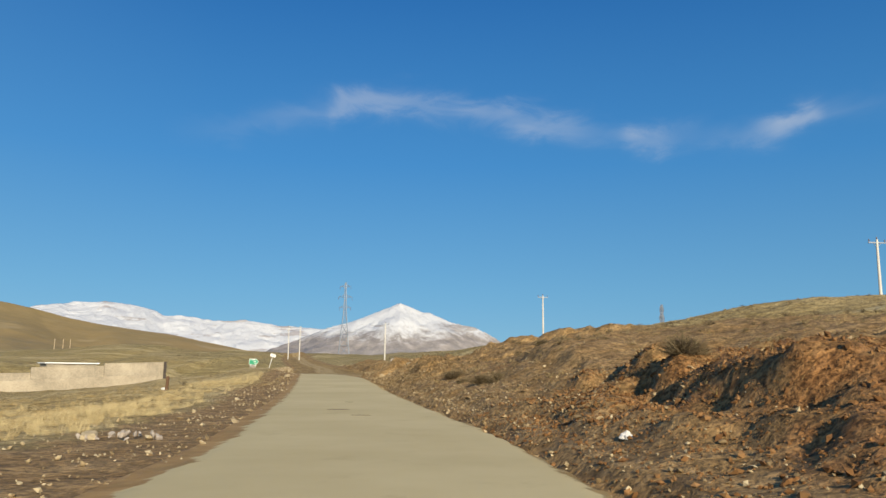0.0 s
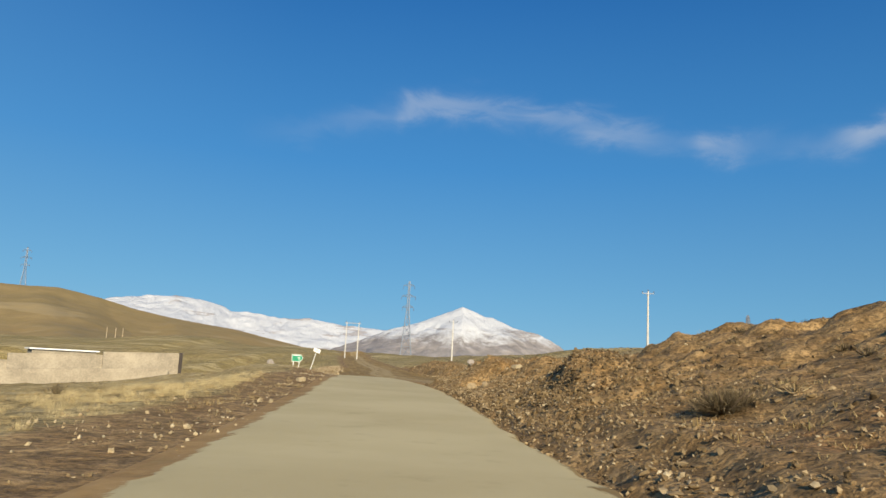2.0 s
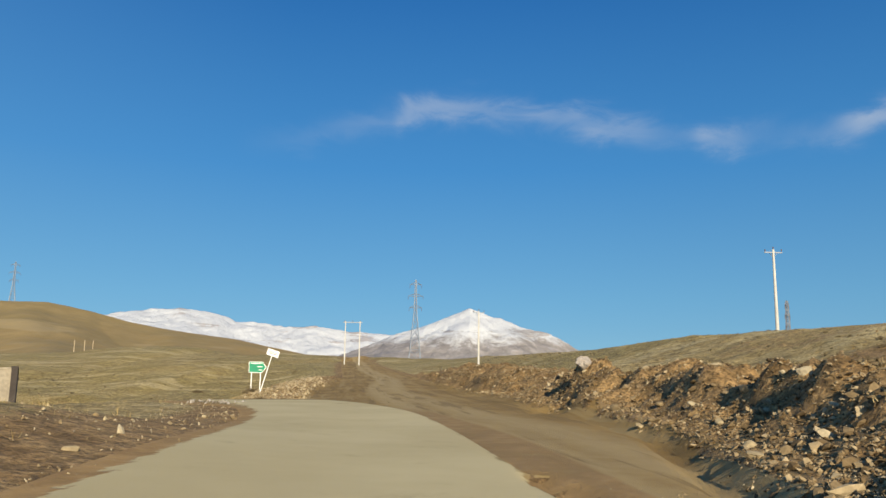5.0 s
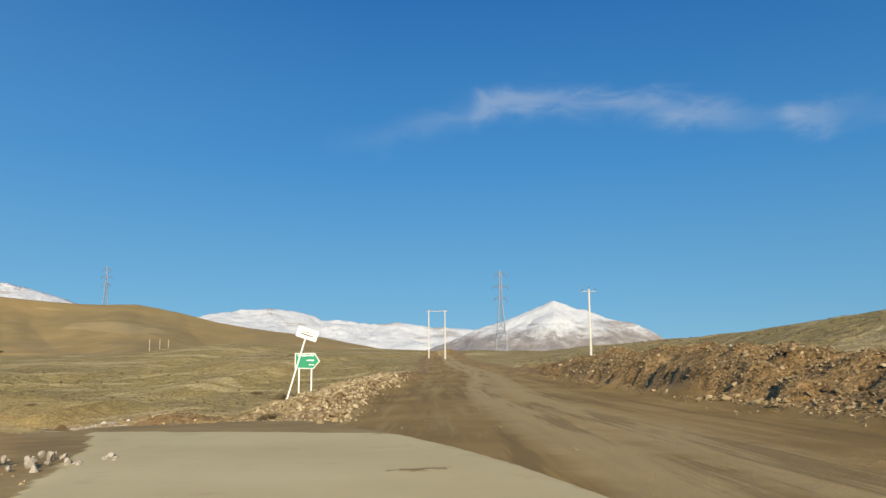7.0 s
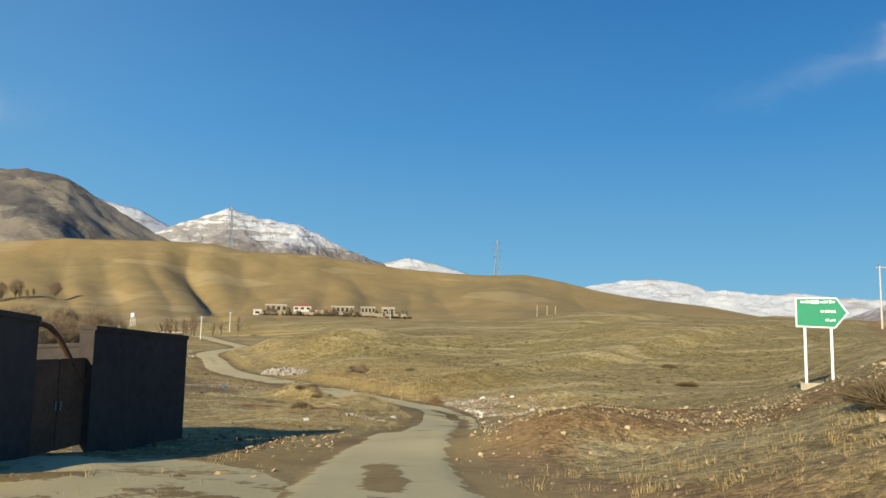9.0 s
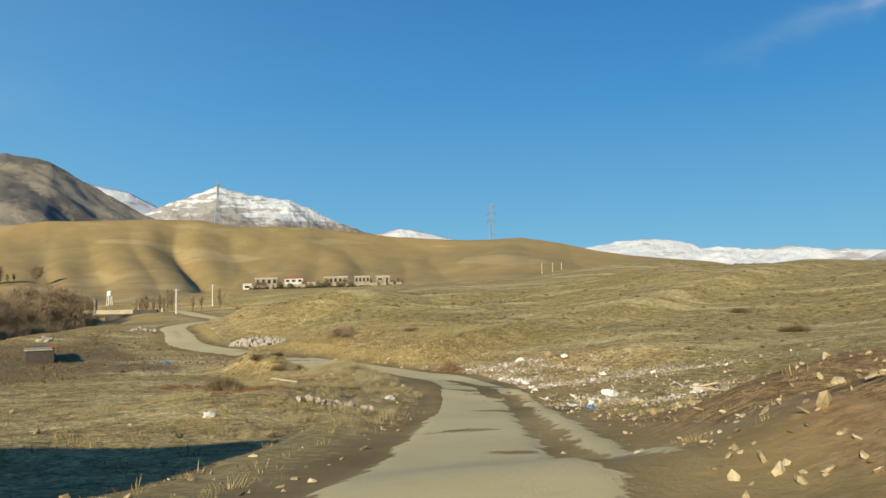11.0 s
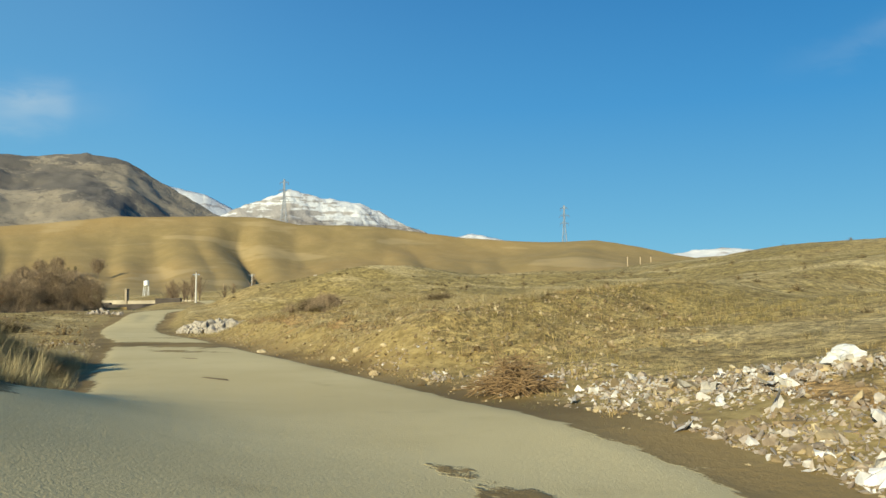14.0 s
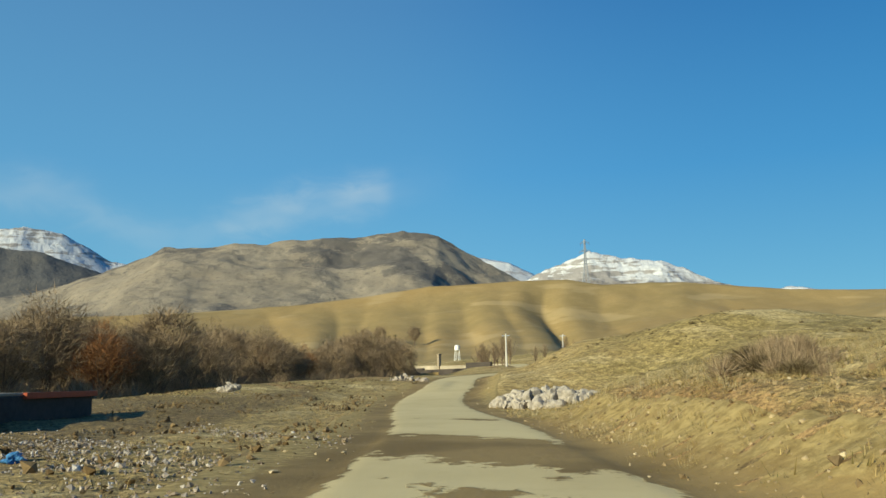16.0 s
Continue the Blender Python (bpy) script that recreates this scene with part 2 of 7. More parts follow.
def build_ground(nodes, links, bsdf):
    # cover: red = bare earth, green = olive growth, blue = reddish subsoil
    p = coords(nodes)
    bare, olive, red, damp = cover_split(nodes, links)
    patch = noise_at(nodes, links, p, 0.13, 5, 0.65)
    mid = noise_at(nodes, links, p, 0.9, 5, 0.7)
    grain = noise_at(nodes, links, p, 9.0, 5, 0.75)
    straw = blend(nodes, links, limits(nodes, links, mid, 0.3, 0.7), (0.27, 0.188, 0.070), (0.49, 0.37, 0.168))
    green = blend(nodes, links, limits(nodes, links, mid, 0.35, 0.65), (0.225, 0.170, 0.061), (0.41, 0.312, 0.125))
    earth = blend(nodes, links, limits(nodes, links, mid, 0.3, 0.72), (0.235, 0.138, 0.053), (0.40, 0.258, 0.115))
    rust = blend(nodes, links, limits(nodes, links, grain, 0.3, 0.7), (0.19, 0.083, 0.025), (0.36, 0.176, 0.063))
    wob = sums(nodes, links, "MULTIPLY", sums(nodes, links, "SUBTRACT", patch, 0.5), 0.9)
    wob2 = sums(nodes, links, "MULTIPLY", sums(nodes, links, "SUBTRACT", mid, 0.5), 1.1)
    jitter = sums(nodes, links, "ADD", wob, wob2)
    c = blend(nodes, links, limits(nodes, links, sums(nodes, links, "ADD", olive, jitter), 0.3, 0.7), straw, green)
    lie = nodes.new("ShaderNodeMapping")
    lie.vector_type = "TEXTURE"
    lie.inputs["Rotation"].default_value = (0, 0, radians(25))
    lie.inputs["Scale"].default_value = (3.5, 1.0, 1.0)
    links.new(p, lie.inputs["Vector"])
    swath = noise_at(nodes, links, lie.outputs[0], 0.22, 6, 0.68)
    c = blend(nodes, links, limits(nodes, links, swath, 0.50, 0.63, 0.0, 0.8), c, (0.55, 0.435, 0.22))
    c = blend(nodes, links, limits(nodes, links, swath, 0.34, 0.44, 0.25, 0.0), c, (0.185, 0.142, 0.058))
    dots = sums(nodes, links, "ADD", noise_at(nodes, links, p, 1.5, 3, 0.6), sums(nodes, links, "MULTIPLY", sums(nodes, links, "SUBTRACT", patch, 0.5), 0.5))
    c = blend(nodes, links, limits(nodes, links, dots, 0.60, 0.67, 0.0, 0.5), c, (0.15, 0.112, 0.048))
    c = blend(nodes, links, limits(nodes, links, sums(nodes, links, "ADD", bare, jitter), 0.36, 0.64), c, earth)
    soil = blend(nodes, links, limits(nodes, links, grain, 0.3, 0.7), (0.12, 0.082, 0.038), (0.23, 0.165, 0.078))
    c = blend(nodes, links, limits(nodes, links, sums(nodes, links, "ADD", damp, jitter), 0.4, 0.8, 0.0, 0.85), c, soil)
    c = blend(nodes, links, limits(nodes, links, sums(nodes, links, "ADD", red, jitter), 0.4, 0.75), c, rust)
    # Grain tone that also darkens hollows, in place of rough ground's small shadows.
    clump = noise_at(nodes, links, p, 2.6, 4, 0.7)
    grain_shade = sums(nodes, links, "MULTIPLY", limits(nodes, links, grain, 0.38, 0.60, 0.52, 1.22), limits(nodes, links, clump, 0.40, 0.58, 0.68, 1.14))
    gray = nodes.new("ShaderNodeCombineColor")
    for k in range(3):
        links.new(grain_shade, gray.inputs[k])
    c = blend(nodes, links, 1.0, c, gray.outputs[0], "MULTIPLY")
    links.new(c, bsdf.inputs["Base Color"])
    h = sums(nodes, links, "ADD", sums(nodes, links, "MULTIPLY", mid, 2.2), grain)
    h = sums(nodes, links, "ADD", h, sums(nodes, links, "MULTIPLY", clump, 1.6))
    relief(nodes, links, bsdf, h, 0.06, 0.9)


def build_road(nodes, links, bsdf):
    # cover: metres inside the paved edge, mud, fade to the verge
    p = coords(nodes)
    inside, mud, rim, grassy = cover_split(nodes, links)
    big = noise_at(nodes, links, p, 0.22, 4, 0.6)
    fray = noise_at(nodes, links, p, 1.0, 6, 0.68)
    fleck = noise_at(nodes, links, p, 4.5, 4, 0.7)
    grain = noise_at(nodes, links, p, 42.0, 3, 0.7)
    c = blend(nodes, links, limits(nodes, links, big, 0.3, 0.7), (0.48, 0.385, 0.198), (0.565, 0.465, 0.252))
    c = blend(nodes, links, limits(nodes, links, fray, 0.56, 0.76, 0.0, 0.45), c, (0.31, 0.23, 0.115))
    c = blend(nodes, links, limits(nodes, links, grain, 0.35, 0.7, 0.0, 0.25), c, (0.52, 0.44, 0.265))
    soil = blend(nodes, links, limits(nodes, links, big, 0.38, 0.62), (0.225, 0.148, 0.053), (0.325, 0.225, 0.090))
    soil = blend(nodes, links, limits(nodes, links, fleck, 0.45, 0.75, 0, 0.55), soil, (0.36, 0.265, 0.135))
    wet = blend(nodes, links, limits(nodes, links, big, 0.38, 0.62), (0.150, 0.100, 0.036), (0.240, 0.166, 0.066))
    soil = blend(nodes, links, limits(nodes, links, grassy, 0.55, 0.95, 0.0, 0.85), soil, wet)
    earth = blend(nodes, links, limits(nodes, links, fray, 0.3, 0.72), (0.27, 0.142, 0.048), (0.45, 0.270, 0.105))
    clod = blend(nodes, links, limits(nodes, links, fleck, 0.3, 0.7), (0.20, 0.118, 0.046), (0.36, 0.235, 0.105))
    turf = blend(nodes, links, limits(nodes, links, fleck, 0.3, 0.7), (0.19, 0.135, 0.048), (0.38, 0.285, 0.118))
    earth = blend(nodes, links, limits(nodes, links, sums(nodes, links, "ADD", grassy, sums(nodes, links, "MULTIPLY", fray, 0.3)), 0.1, 0.5), clod, earth)
    earth = blend(nodes, links, limits(nodes, links, grassy, 0.35, 0.8), earth, turf)
    wob = sums(nodes, links, "ADD", sums(nodes, links, "MULTIPLY", sums(nodes, links, "SUBTRACT", fray, 0.5), 1.5),
               sums(nodes, links, "MULTIPLY", sums(nodes, links, "SUBTRACT", fleck, 0.5), 0.5))
    paved = limits(nodes, links, sums(nodes, links, "ADD", inside, sums(nodes, links, "MULTIPLY", wob, 0.7)), -0.05, 0.05)
    soiled = limits(nodes, links, sums(nodes, links, "ADD", mud, wob), 0.42, 0.54, 1.0, 0.0)
    clean = sums(nodes, links, "MULTIPLY", paved, soiled)
    verge = blend(nodes, links, limits(nodes, links, sums(nodes, links, "ADD", rim, wob), 0.3, 0.8), soil, earth)
    c = blend(nodes, links, clean, verge, c)
    links.new(c, bsdf.inputs["Base Color"])
    h = sums(nodes, links, "ADD", sums(nodes, links, "MULTIPLY", grain, 0.25), sums(nodes, links, "MULTIPLY", sums(nodes, links, "SUBTRACT", 1.0, clean), fleck))
    relief(nodes, links, bsdf, h, 0.035, 0.7)


def build_track(nodes, links, bsdf):
    # cover: metres inside the edge, pale wheel lines, fade to the verge
    p = coords(nodes)
    inside, pale, rim, _ = cover_split(nodes, links)
    big = noise_at(nodes, links, p, 0.18, 5, 0.65)
    mid = noise_at(nodes, links, p, 1.1, 5, 0.7)
    grain = noise_at(nodes, links, p, 25.0, 4, 0.7)
    c = blend(nodes, links, limits(nodes, links, big, 0.35, 0.65), (0.235, 0.143, 0.045), (0.335, 0.216, 0.075))
    wob = sums(nodes, links, "MULTIPLY", sums(nodes, links, "SUBTRACT", mid, 0.5), 1.3)
    c = blend(nodes, links, limits(nodes, links, sums(nodes, links, "ADD", pale, wob), 0.2, 1.1, 0.0, 0.75), c, (0.46, 0.340, 0.165))
    ruts = nodes.new("ShaderNodeMapping")
    ruts.vector_type = "TEXTURE"
    ruts.inputs["Rotation"].default_value = (0, 0, radians(15))
    ruts.inputs["Scale"].default_value = (0.7, 14.0, 1.0)
    links.new(p, ruts.inputs["Vector"])
    drag = noise_at(nodes, links, ruts.outputs[0], 1.0, 5, 0.65)
    c = blend(nodes, links, limits(nodes, links, drag, 0.52, 0.62, 0.0, 0.6), c, (0.37, 0.262, 0.115))
    c = blend(nodes, links, limits(nodes, links, drag, 0.38, 0.47, 0.6, 0.0), c, (0.150, 0.092, 0.032))
    earth = blend(nodes, links, limits(nodes, links, mid, 0.3, 0.72), (0.235, 0.138, 0.053), (0.40, 0.258, 0.115))
    c = blend(nodes, links, limits(nodes, links, sums(nodes, links, "ADD", rim, wob), 0.3, 0.8), c, earth)
    c = blend(nodes, links, limits(nodes, links, grain, 0.35, 0.7, 0.0, 0.25), c, (0.33, 0.24, 0.115))
    links.new(c, bsdf.inputs["Base Color"])
    relief(nodes, links, bsdf, sums(nodes, links, "ADD", sums(nodes, links, "MULTIPLY", mid, 2.0), grain), 0.06, 0.8)


def build_hill(nodes, links, bsdf):
    p = coords(nodes)
    big = noise_at(nodes, links, p, 0.006, 5, 0.6)
    mid = noise_at(nodes, links, p, 0.05, 5, 0.65)
    fine = noise_at(nodes, links, p, 0.6, 4, 0.7)
    c = blend(nodes, links, limits(nodes, links, big, 0.35, 0.65), (0.30, 0.205, 0.082), (0.235, 0.175, 0.075))
    c = blend(nodes, links, limits(nodes, links, mid, 0.35, 0.75, 0.0, 0.5), c, (0.36, 0.26, 0.12))
    c = blend(nodes, links, limits(nodes, links, fine, 0.4, 0.7, 0.0, 0.4), c, (0.22, 0.16, 0.07))
    streak_ = noise_at(nodes, links, p, 0.012, 3, 0.5, stretch=(1, 1, 6))
    c = blend(nodes, links, limits(nodes, links, streak_, 0.56, 0.64, 0.0, 0.4), c, (0.42, 0.32, 0.17))
    links.new(c, bsdf.inputs["Base Color"])
    relief(nodes, links, bsdf, mid, 1.5, 0.4)


def build_rockhill(nodes, links, bsdf):
    p = coords(nodes)
    big = noise_at(nodes, links, p, 0.006, 5, 0.65)
    mid = noise_at(nodes, links, p, 0.05, 7, 0.75)
    c = blend(nodes, links, limits(nodes, links, big, 0.35, 0.65), (0.225, 0.190, 0.145), (0.285, 0.243, 0.185))
    bush = noise_at(nodes, links, p, 0.11, 5, 0.75)
    c = blend(nodes, links, limits(nodes, links, bush, 0.53, 0.64, 0.0, 0.55), c, (0.115, 0.098, 0.075))
    crag = sums(nodes, links, "ADD", sums(nodes, links, "MULTIPLY", noise_at(nodes, links, p, 0.0048, 4, 0.6), 1.2), sums(nodes, links, "MULTIPLY", mid, 0.45))
    c = blend(nodes, links, limits(nodes, links, crag, 0.86, 0.91, 0.0, 0.8), c, (0.105, 0.097, 0.092))
    links.new(c, bsdf.inputs["Base Color"])
    relief(nodes, links, bsdf, sums(nodes, links, "ADD", mid, sums(nodes, links, "MULTIPLY", crag, 1.5)), 5.0, 0.6)


def build_shadedslope(nodes, links, bsdf):
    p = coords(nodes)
    # A hill in shadow: the shade is put into these cool dark colours.
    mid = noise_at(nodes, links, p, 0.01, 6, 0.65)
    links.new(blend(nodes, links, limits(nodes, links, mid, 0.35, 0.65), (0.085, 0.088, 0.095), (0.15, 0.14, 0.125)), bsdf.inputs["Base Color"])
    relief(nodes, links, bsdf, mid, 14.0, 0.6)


def snow_build(line, soft, stone, bands):
    """Snow above a height that wanders, bare rock below and on steep ribs."""
    def build(nodes, links, bsdf):
        p = coords(nodes)
        z = nodes.new("ShaderNodeSeparateXYZ")
        links.new(p, z.inputs[0])
        big = noise_at(nodes, links, p, 0.004, 6, 0.7)
        fine = noise_at(nodes, links, p, 0.018, 6, 0.75, stretch=(1, 1, 0.5))
        h = sums(nodes, links, "ADD", z.outputs["Z"], sums(nodes, links, "MULTIPLY", sums(nodes, links, "SUBTRACT", big, 0.5), soft * 2.2))
        h = sums(nodes, links, "ADD", h, sums(nodes, links, "MULTIPLY", sums(nodes, links, "SUBTRACT", fine, 0.5), soft * 2.5))
        f = limits(nodes, links, h, line - soft * 0.5, line + soft * 0.5)
        strata = noise_at(nodes, links, p, 0.0035, 5, 0.65, stretch=(1, 1, 8))
        ledge = sums(nodes, links, "ADD", strata, sums(nodes, links, "MULTIPLY", sums(nodes, links, "SUBTRACT", fine, 0.5), 0.5))
        f = sums(nodes, links, "MULTIPLY", f, limits(nodes, links, ledge, bands, bands + 0.07, 1.0, 0.2))
        rock = blend(nodes, links, limits(nodes, links, fine, 0.35, 0.65), stone, tuple(c * 1.5 for c in stone))
        snow = blend(nodes, links, limits(nodes, links, big, 0.3, 0.7), (0.50, 0.52, 0.56), (0.62, 0.63, 0.645))
        links.new(blend(nodes, links, f, rock, snow), bsdf.inputs["Base Color"])
        relief(nodes, links, bsdf, fine, 25.0, 0.6)
    return build


M_ground = material("dry_ground", build_ground, 0.95)
M_road = material("dusty_road", build_road, 0.85)
M_track = material("dirt_road", build_track, 0.95)
M_hill = material("yellow_hill", build_hill, 0.95)
M_rockhill = material("rocky_hill", build_rockhill, 0.95)
M_shade_rock = material("shade_dark_slope", build_shadedslope, 0.95)
M_snow_peak = material("snow_peak", snow_build(155, 75, (0.225, 0.205, 0.195), 0.60), 0.8)
M_snow_range = material("snow_range", snow_build(60, 30, (0.28, 0.25, 0.24), 0.555), 0.8)
M_snow_ribs = material("snow_ribs", snow_build(320, 90, (0.17, 0.15, 0.135), 0.50), 0.8)

# ---------------- the lie of the land ----------------
# x, y, height of the surface, half-width: the lane that is driven
LANE = densify([
    (2.6, -26, 0.05, 2.2), (-1.1, 7.4, 0.02, 2.2), (-2.7, 17, 0.0, 2.25), (-6.2, 34, 0.08, 2.2), (-10.5, 54, 0.40, 2.3),
    (-14.2, 70, 0.42, 2.3), (-17.4, 83, 0.34, 2.4), (-20.6, 92.5, 0.33, 2.6), (-25.2, 100.6, 0.28, 2.6),
    (-31.2, 107.5, 0.0, 2.3), (-38, 114, -0.85, 1.4), (-44.9, 120.8, -1.68, 1.25), (-50.3, 127.2, -2.35, 1.2), (-56.6, 134.9, -3.15, 1.0),
    (-62.1, 141.4, -3.80, 1.2), (-67.0, 146.2, -4.15, 2.2), (-74.3, 150.6, -4.28, 2.5), (-82.5, 153.6, -4.22, 2.3),
    (-92, 157, -4.2, 2.0), (-104, 161.5, -4.25, 1.9), (-116, 165.2, -4.3, 1.9), (-128, 169.5, -4.1, 1.9), (-140, 175.5, -3.4, 1.8),
    (-152, 181.5, -2.7, 1.8), (-161, 190, -2.3, 1.7), (-172, 202, -1.9, 1.7), (-198, 212, -1.2, 1.7), (-225, 222, -0.5, 1.7)])
# the wide dirt road that runs on past the junction
TRACK = densify([
    (-11.6, 74, 0.42, 0.9), (-13.4, 82, 0.40, 2.8), (-16.8, 93, 0.36, 4.2), (-20.8, 107, 0.35, 4.8), (-25.8, 125, 0.45, 4.8),
    (-36.5, 171, 0.95, 4.4), (-51.5, 224, 2.3, 4.2), (-70, 290, 4.2, 4.0), (-95, 380, 6.5, 4.0)])
# guide lines of the land on either side
PLAIN = densify([(-40, -30, -0.9), (-44, 40, -1.3), (-56, 90, -1.8), (-74, 118, -3.2), (-100, 140, -4.2), (-128, 150, -3.9), (-145, 160, -3.2), (-165, 172, -2.9), (-185, 190, -2.2)])
ORCHARD = densify([(-128, 112, -5.6), (-152, 143, -5.2), (-182, 165, -4.8), (-210, 188, -4.0), (-250, 208, -2.5)])
FOOT = densify([(-60, 340, 7.0), (-120, 318, 6.5), (-184, 327, 6.5), (-250, 290, 6.0), (-320, 270, 4.0), (-420, 230, 3.0)])
CREST = densify([(46, -30, 4.6), (40, 20, 4.8), (30, 70, 5.0), (20, 120, 5.4), (12, 156, 6.0), (2, 210, 6.2), (-20, 290, 7)])
SPUR = densify([(-62, 170, -2.75), (-70, 185, -2.3), (-80, 210, 0.2), (-88, 231, 1.9), (-100, 262, 3.6), (-115, 300, 5.0)])
SHOULDER = densify([(-94, 172, -3.4), (-110, 188, -2.0), (-122, 203, -0.8), (-135, 225, 0.5), (-160, 260, 3.0)])
GUIDES = (LANE, TRACK, PLAIN, CREST, SPUR, SHOULDER, ORCHARD, FOOT)


def ground_z(x, y):
    """The height of the land."""
    shape = np.shape(x)
    x, y = np.asarray(x, float).ravel(), np.asarray(y, float).ravel()
    top, weight = 0.0, 0.0
    found = [nearest(g, x, y) for g in GUIDES]
    for d, _, _, cols in found:
        w = 1 / (d + 1.5) ** 3
        top, weight = top + w * cols[:, 0], weight + w
    z = top / weight
    (dl, sl, al, cl), (dt, st, at_, ct) = found[0], found[1]
    off_lane, off_track = dl - cl[:, 1], dt - ct[:, 1]
    right = (sl > 0)
    road = np.minimum(off_lane, off_track)
    away = ramp(0.3, 5, road)
    # cut bank to the right of the first stretch, with its ditch
    first = ramp(96, 74, y) * right
    off_first = np.minimum(off_lane, off_track + 0.5)
    jag = off_first + 0.28 * fbm(x * 0.8, y * 0.8, 3, 54)
    z = z + first * (-0.30 * ramp(0.05, 0.3, jag) * ramp(0.95, 0.5, jag) + 0.75 * ramp(0.9, 5.0, off_first) * (0.75 + 0.5 * vnoise(x * 0.12, y * 0.12, 5)) - 1.6 * ramp(14, 24, off_first) * ramp(56, 44, y))
    z = z + first * (0.4 + 1.3 * ramp(8, 34, y) * ramp(66, 46, y)) * ramp(2.5, 13, off_first)
    calm = 1 - 0.72 * ramp(20, 25, y) * ramp(47, 42, y) * right
    crumble = calm * (first * ramp(0.8, 3.5, off_first) * ramp(26, 12, off_first) + (st > 0) * ramp(74, 86, y) * ramp(0.4, 2, off_track) * ramp(16, 7, off_track) * ramp(200, 150, y)
               + right * ramp(-71, -76, x) * ramp(-112, -100, x) * ramp(0.6, 2, off_lane) * ramp(10, 5, off_lane) * 0.55)
    z = z + crumble * (0.55 * np.abs(fbm(x * 0.45, y * 0.45, 4, 45)) + 0.30 * fbm(x * 1.0, y * 1.0, 2, 47) + 0.16 * fbm(x * 1.9, y * 1.9, 1, 49))
    # dug steps in the bank, steep towards the road
    cut = off_first + 0.7 * fbm(x * 0.45, y * 0.45, 3, 52)
    for at, high, fall, span in ((3.2, 0.30, 2.2, ramp(8, 11, y) * ramp(22.5, 19, y)), (2.6, 0.45, 2.6, ramp(44, 46, y) * ramp(53, 51, y)), (1.5, 0.22, 2.0, ramp(10, 16, y) * ramp(54, 48, y)),
                                 (5.0, 0.30, 3.0, ramp(22, 26, y) * ramp(38, 34, y))):
        z = z + first * span * high * (ramp(at, at + 0.4, cut) - ramp(at + 0.4, at + fall, cut))
    z = z + first * 0.07 * ramp(0.6, 2.5, off_first) * ramp(20, 8, off_first) * fbm(x * 2.2, y * 2.2, 2, 55)
    # spoil heaps along the right of the dirt road
    rt = (st > 0) * ramp(60, 84, y) * ramp(260, 150, y)
    face = off_track + 0.9 * fbm(x * 0.3, y * 0.3, 3, 53)
    for hx, hy, high in ((-11.3, 91.6, 0.35), (-11.1, 94.2, 0.75), (-11.1, 96.8, 0.7), (-12.7, 93.6, -0.3), (-12.6, 96.2, -0.35), (-12.9, 99.2, -0.3), (-13.0, 101.6, -0.25)):
        z = z + high * np.minimum(1, 1.8 * bump(x, y, hx, hy, 0.8, 0.9))
    z = z + rt * (0.4 * ramp(0.3, 2.4, face) + 0.6 * ramp(2.2, 2.7, face)) * ramp(22, 6, off_track) * (0.32 + 0.6 * vnoise(x * 0.25, y * 0.25, 9)) + rt * 0.22 * ramp(0.05, 0.45, off_track) + (st > 0) * ramp(108, 116, y) * ramp(170, 150, y) * 0.75 * ramp(0.9, 1.4, face) * ramp(7, 3, face)
    z = z + 0.65 * bump(x, y, -7.3, 65.2, 1.6, 1.3, 15) + 0.15 * bump(x, y, -6.1, 61.6, 0.85, 1.3, 15) + 0.6 * bump(x, y, 5.5, 60, 4.5, 9) - 0.65 * np.minimum(1, 1.7 * bump(x, y, -7.5, 62.8, 0.75, 1.2, 15)) + 0.4 * bump(x, y, -3.6, 67, 2.0, 3.0, 15) - 0.45 * bump(x, y, -5.0, 80, 4.0, 5.0) + 0.75 * np.minimum(1, 1.7 * bump(x, y, -11.2, 99.3, 1.0, 1.3)) - 0.25 * bump(x, y, -33.1, 117.6, 1.5, 1.5) + 0.65 * bump(x, y, -4.8, 54.3, 1.2, 1.5) + 0.5 * bump(x, y, 1.5, 56, 2.5, 5) + 0.5 * bump(x, y, -3.2, 48.2, 1.2, 1.8)
    z = z + 0.45 * bump(x, y, 6.5, 15, 3.5, 7.0, 10) + 0.8 * bump(x, y, 4.0, 31, 3.0, 6.0)
    # embankment between the dirt road and the lane after the fork
    lt = (st < 0) * ramp(99, 108, y) * ramp(190, 150, y)
    z = z + lt * 0.75 * ramp(0.0, 1.2, off_track) * ramp(11, 3.5, off_track) * ramp(0.8, 4.5, off_lane)
    z = z - (sl < 0) * ramp(96, 80, y) * 0.55 * ramp(2.5, 9, off_lane)
    # low berm and shallow scrapes to the left of the first stretch
    z = z + 1.0 * bump(x, y, -23.5, 76, 4.0, 7.0, 20) + 0.35 * bump(x, y, -17, 62, 3.0, 7.0, 15)
    # earth mounds to the left of the lane, beyond the yard
    z = z + 0.95 * bump(x, y, -69, 141.5, 4.5, 6.5, 40) + 0.6 * bump(x, y, -64, 134, 3.5, 5.0, 40) + 1.0 * np.minimum(1, 1.6 * bump(x, y, -82.6, 148.3, 1.1, 3.6, 68)) + 0.5 * bump(x, y, -86.5, 149.5, 1.4, 3.0, 68)
    z = z + 0.7 * bump(x, y, -74, 146.0, 2.0, 4.0, 60)
    # cut bank to the right of the lane where it bends
    bend = right * (ramp(-76, -81, x) * ramp(-110, -101, x) + 0.9 * ramp(-124, -131, x) * ramp(-170, -155, x))
    z = z + bend * (0.95 * ramp(0.5, 3.0, off_lane) + 0.25 * ramp(3, 8, off_lane))
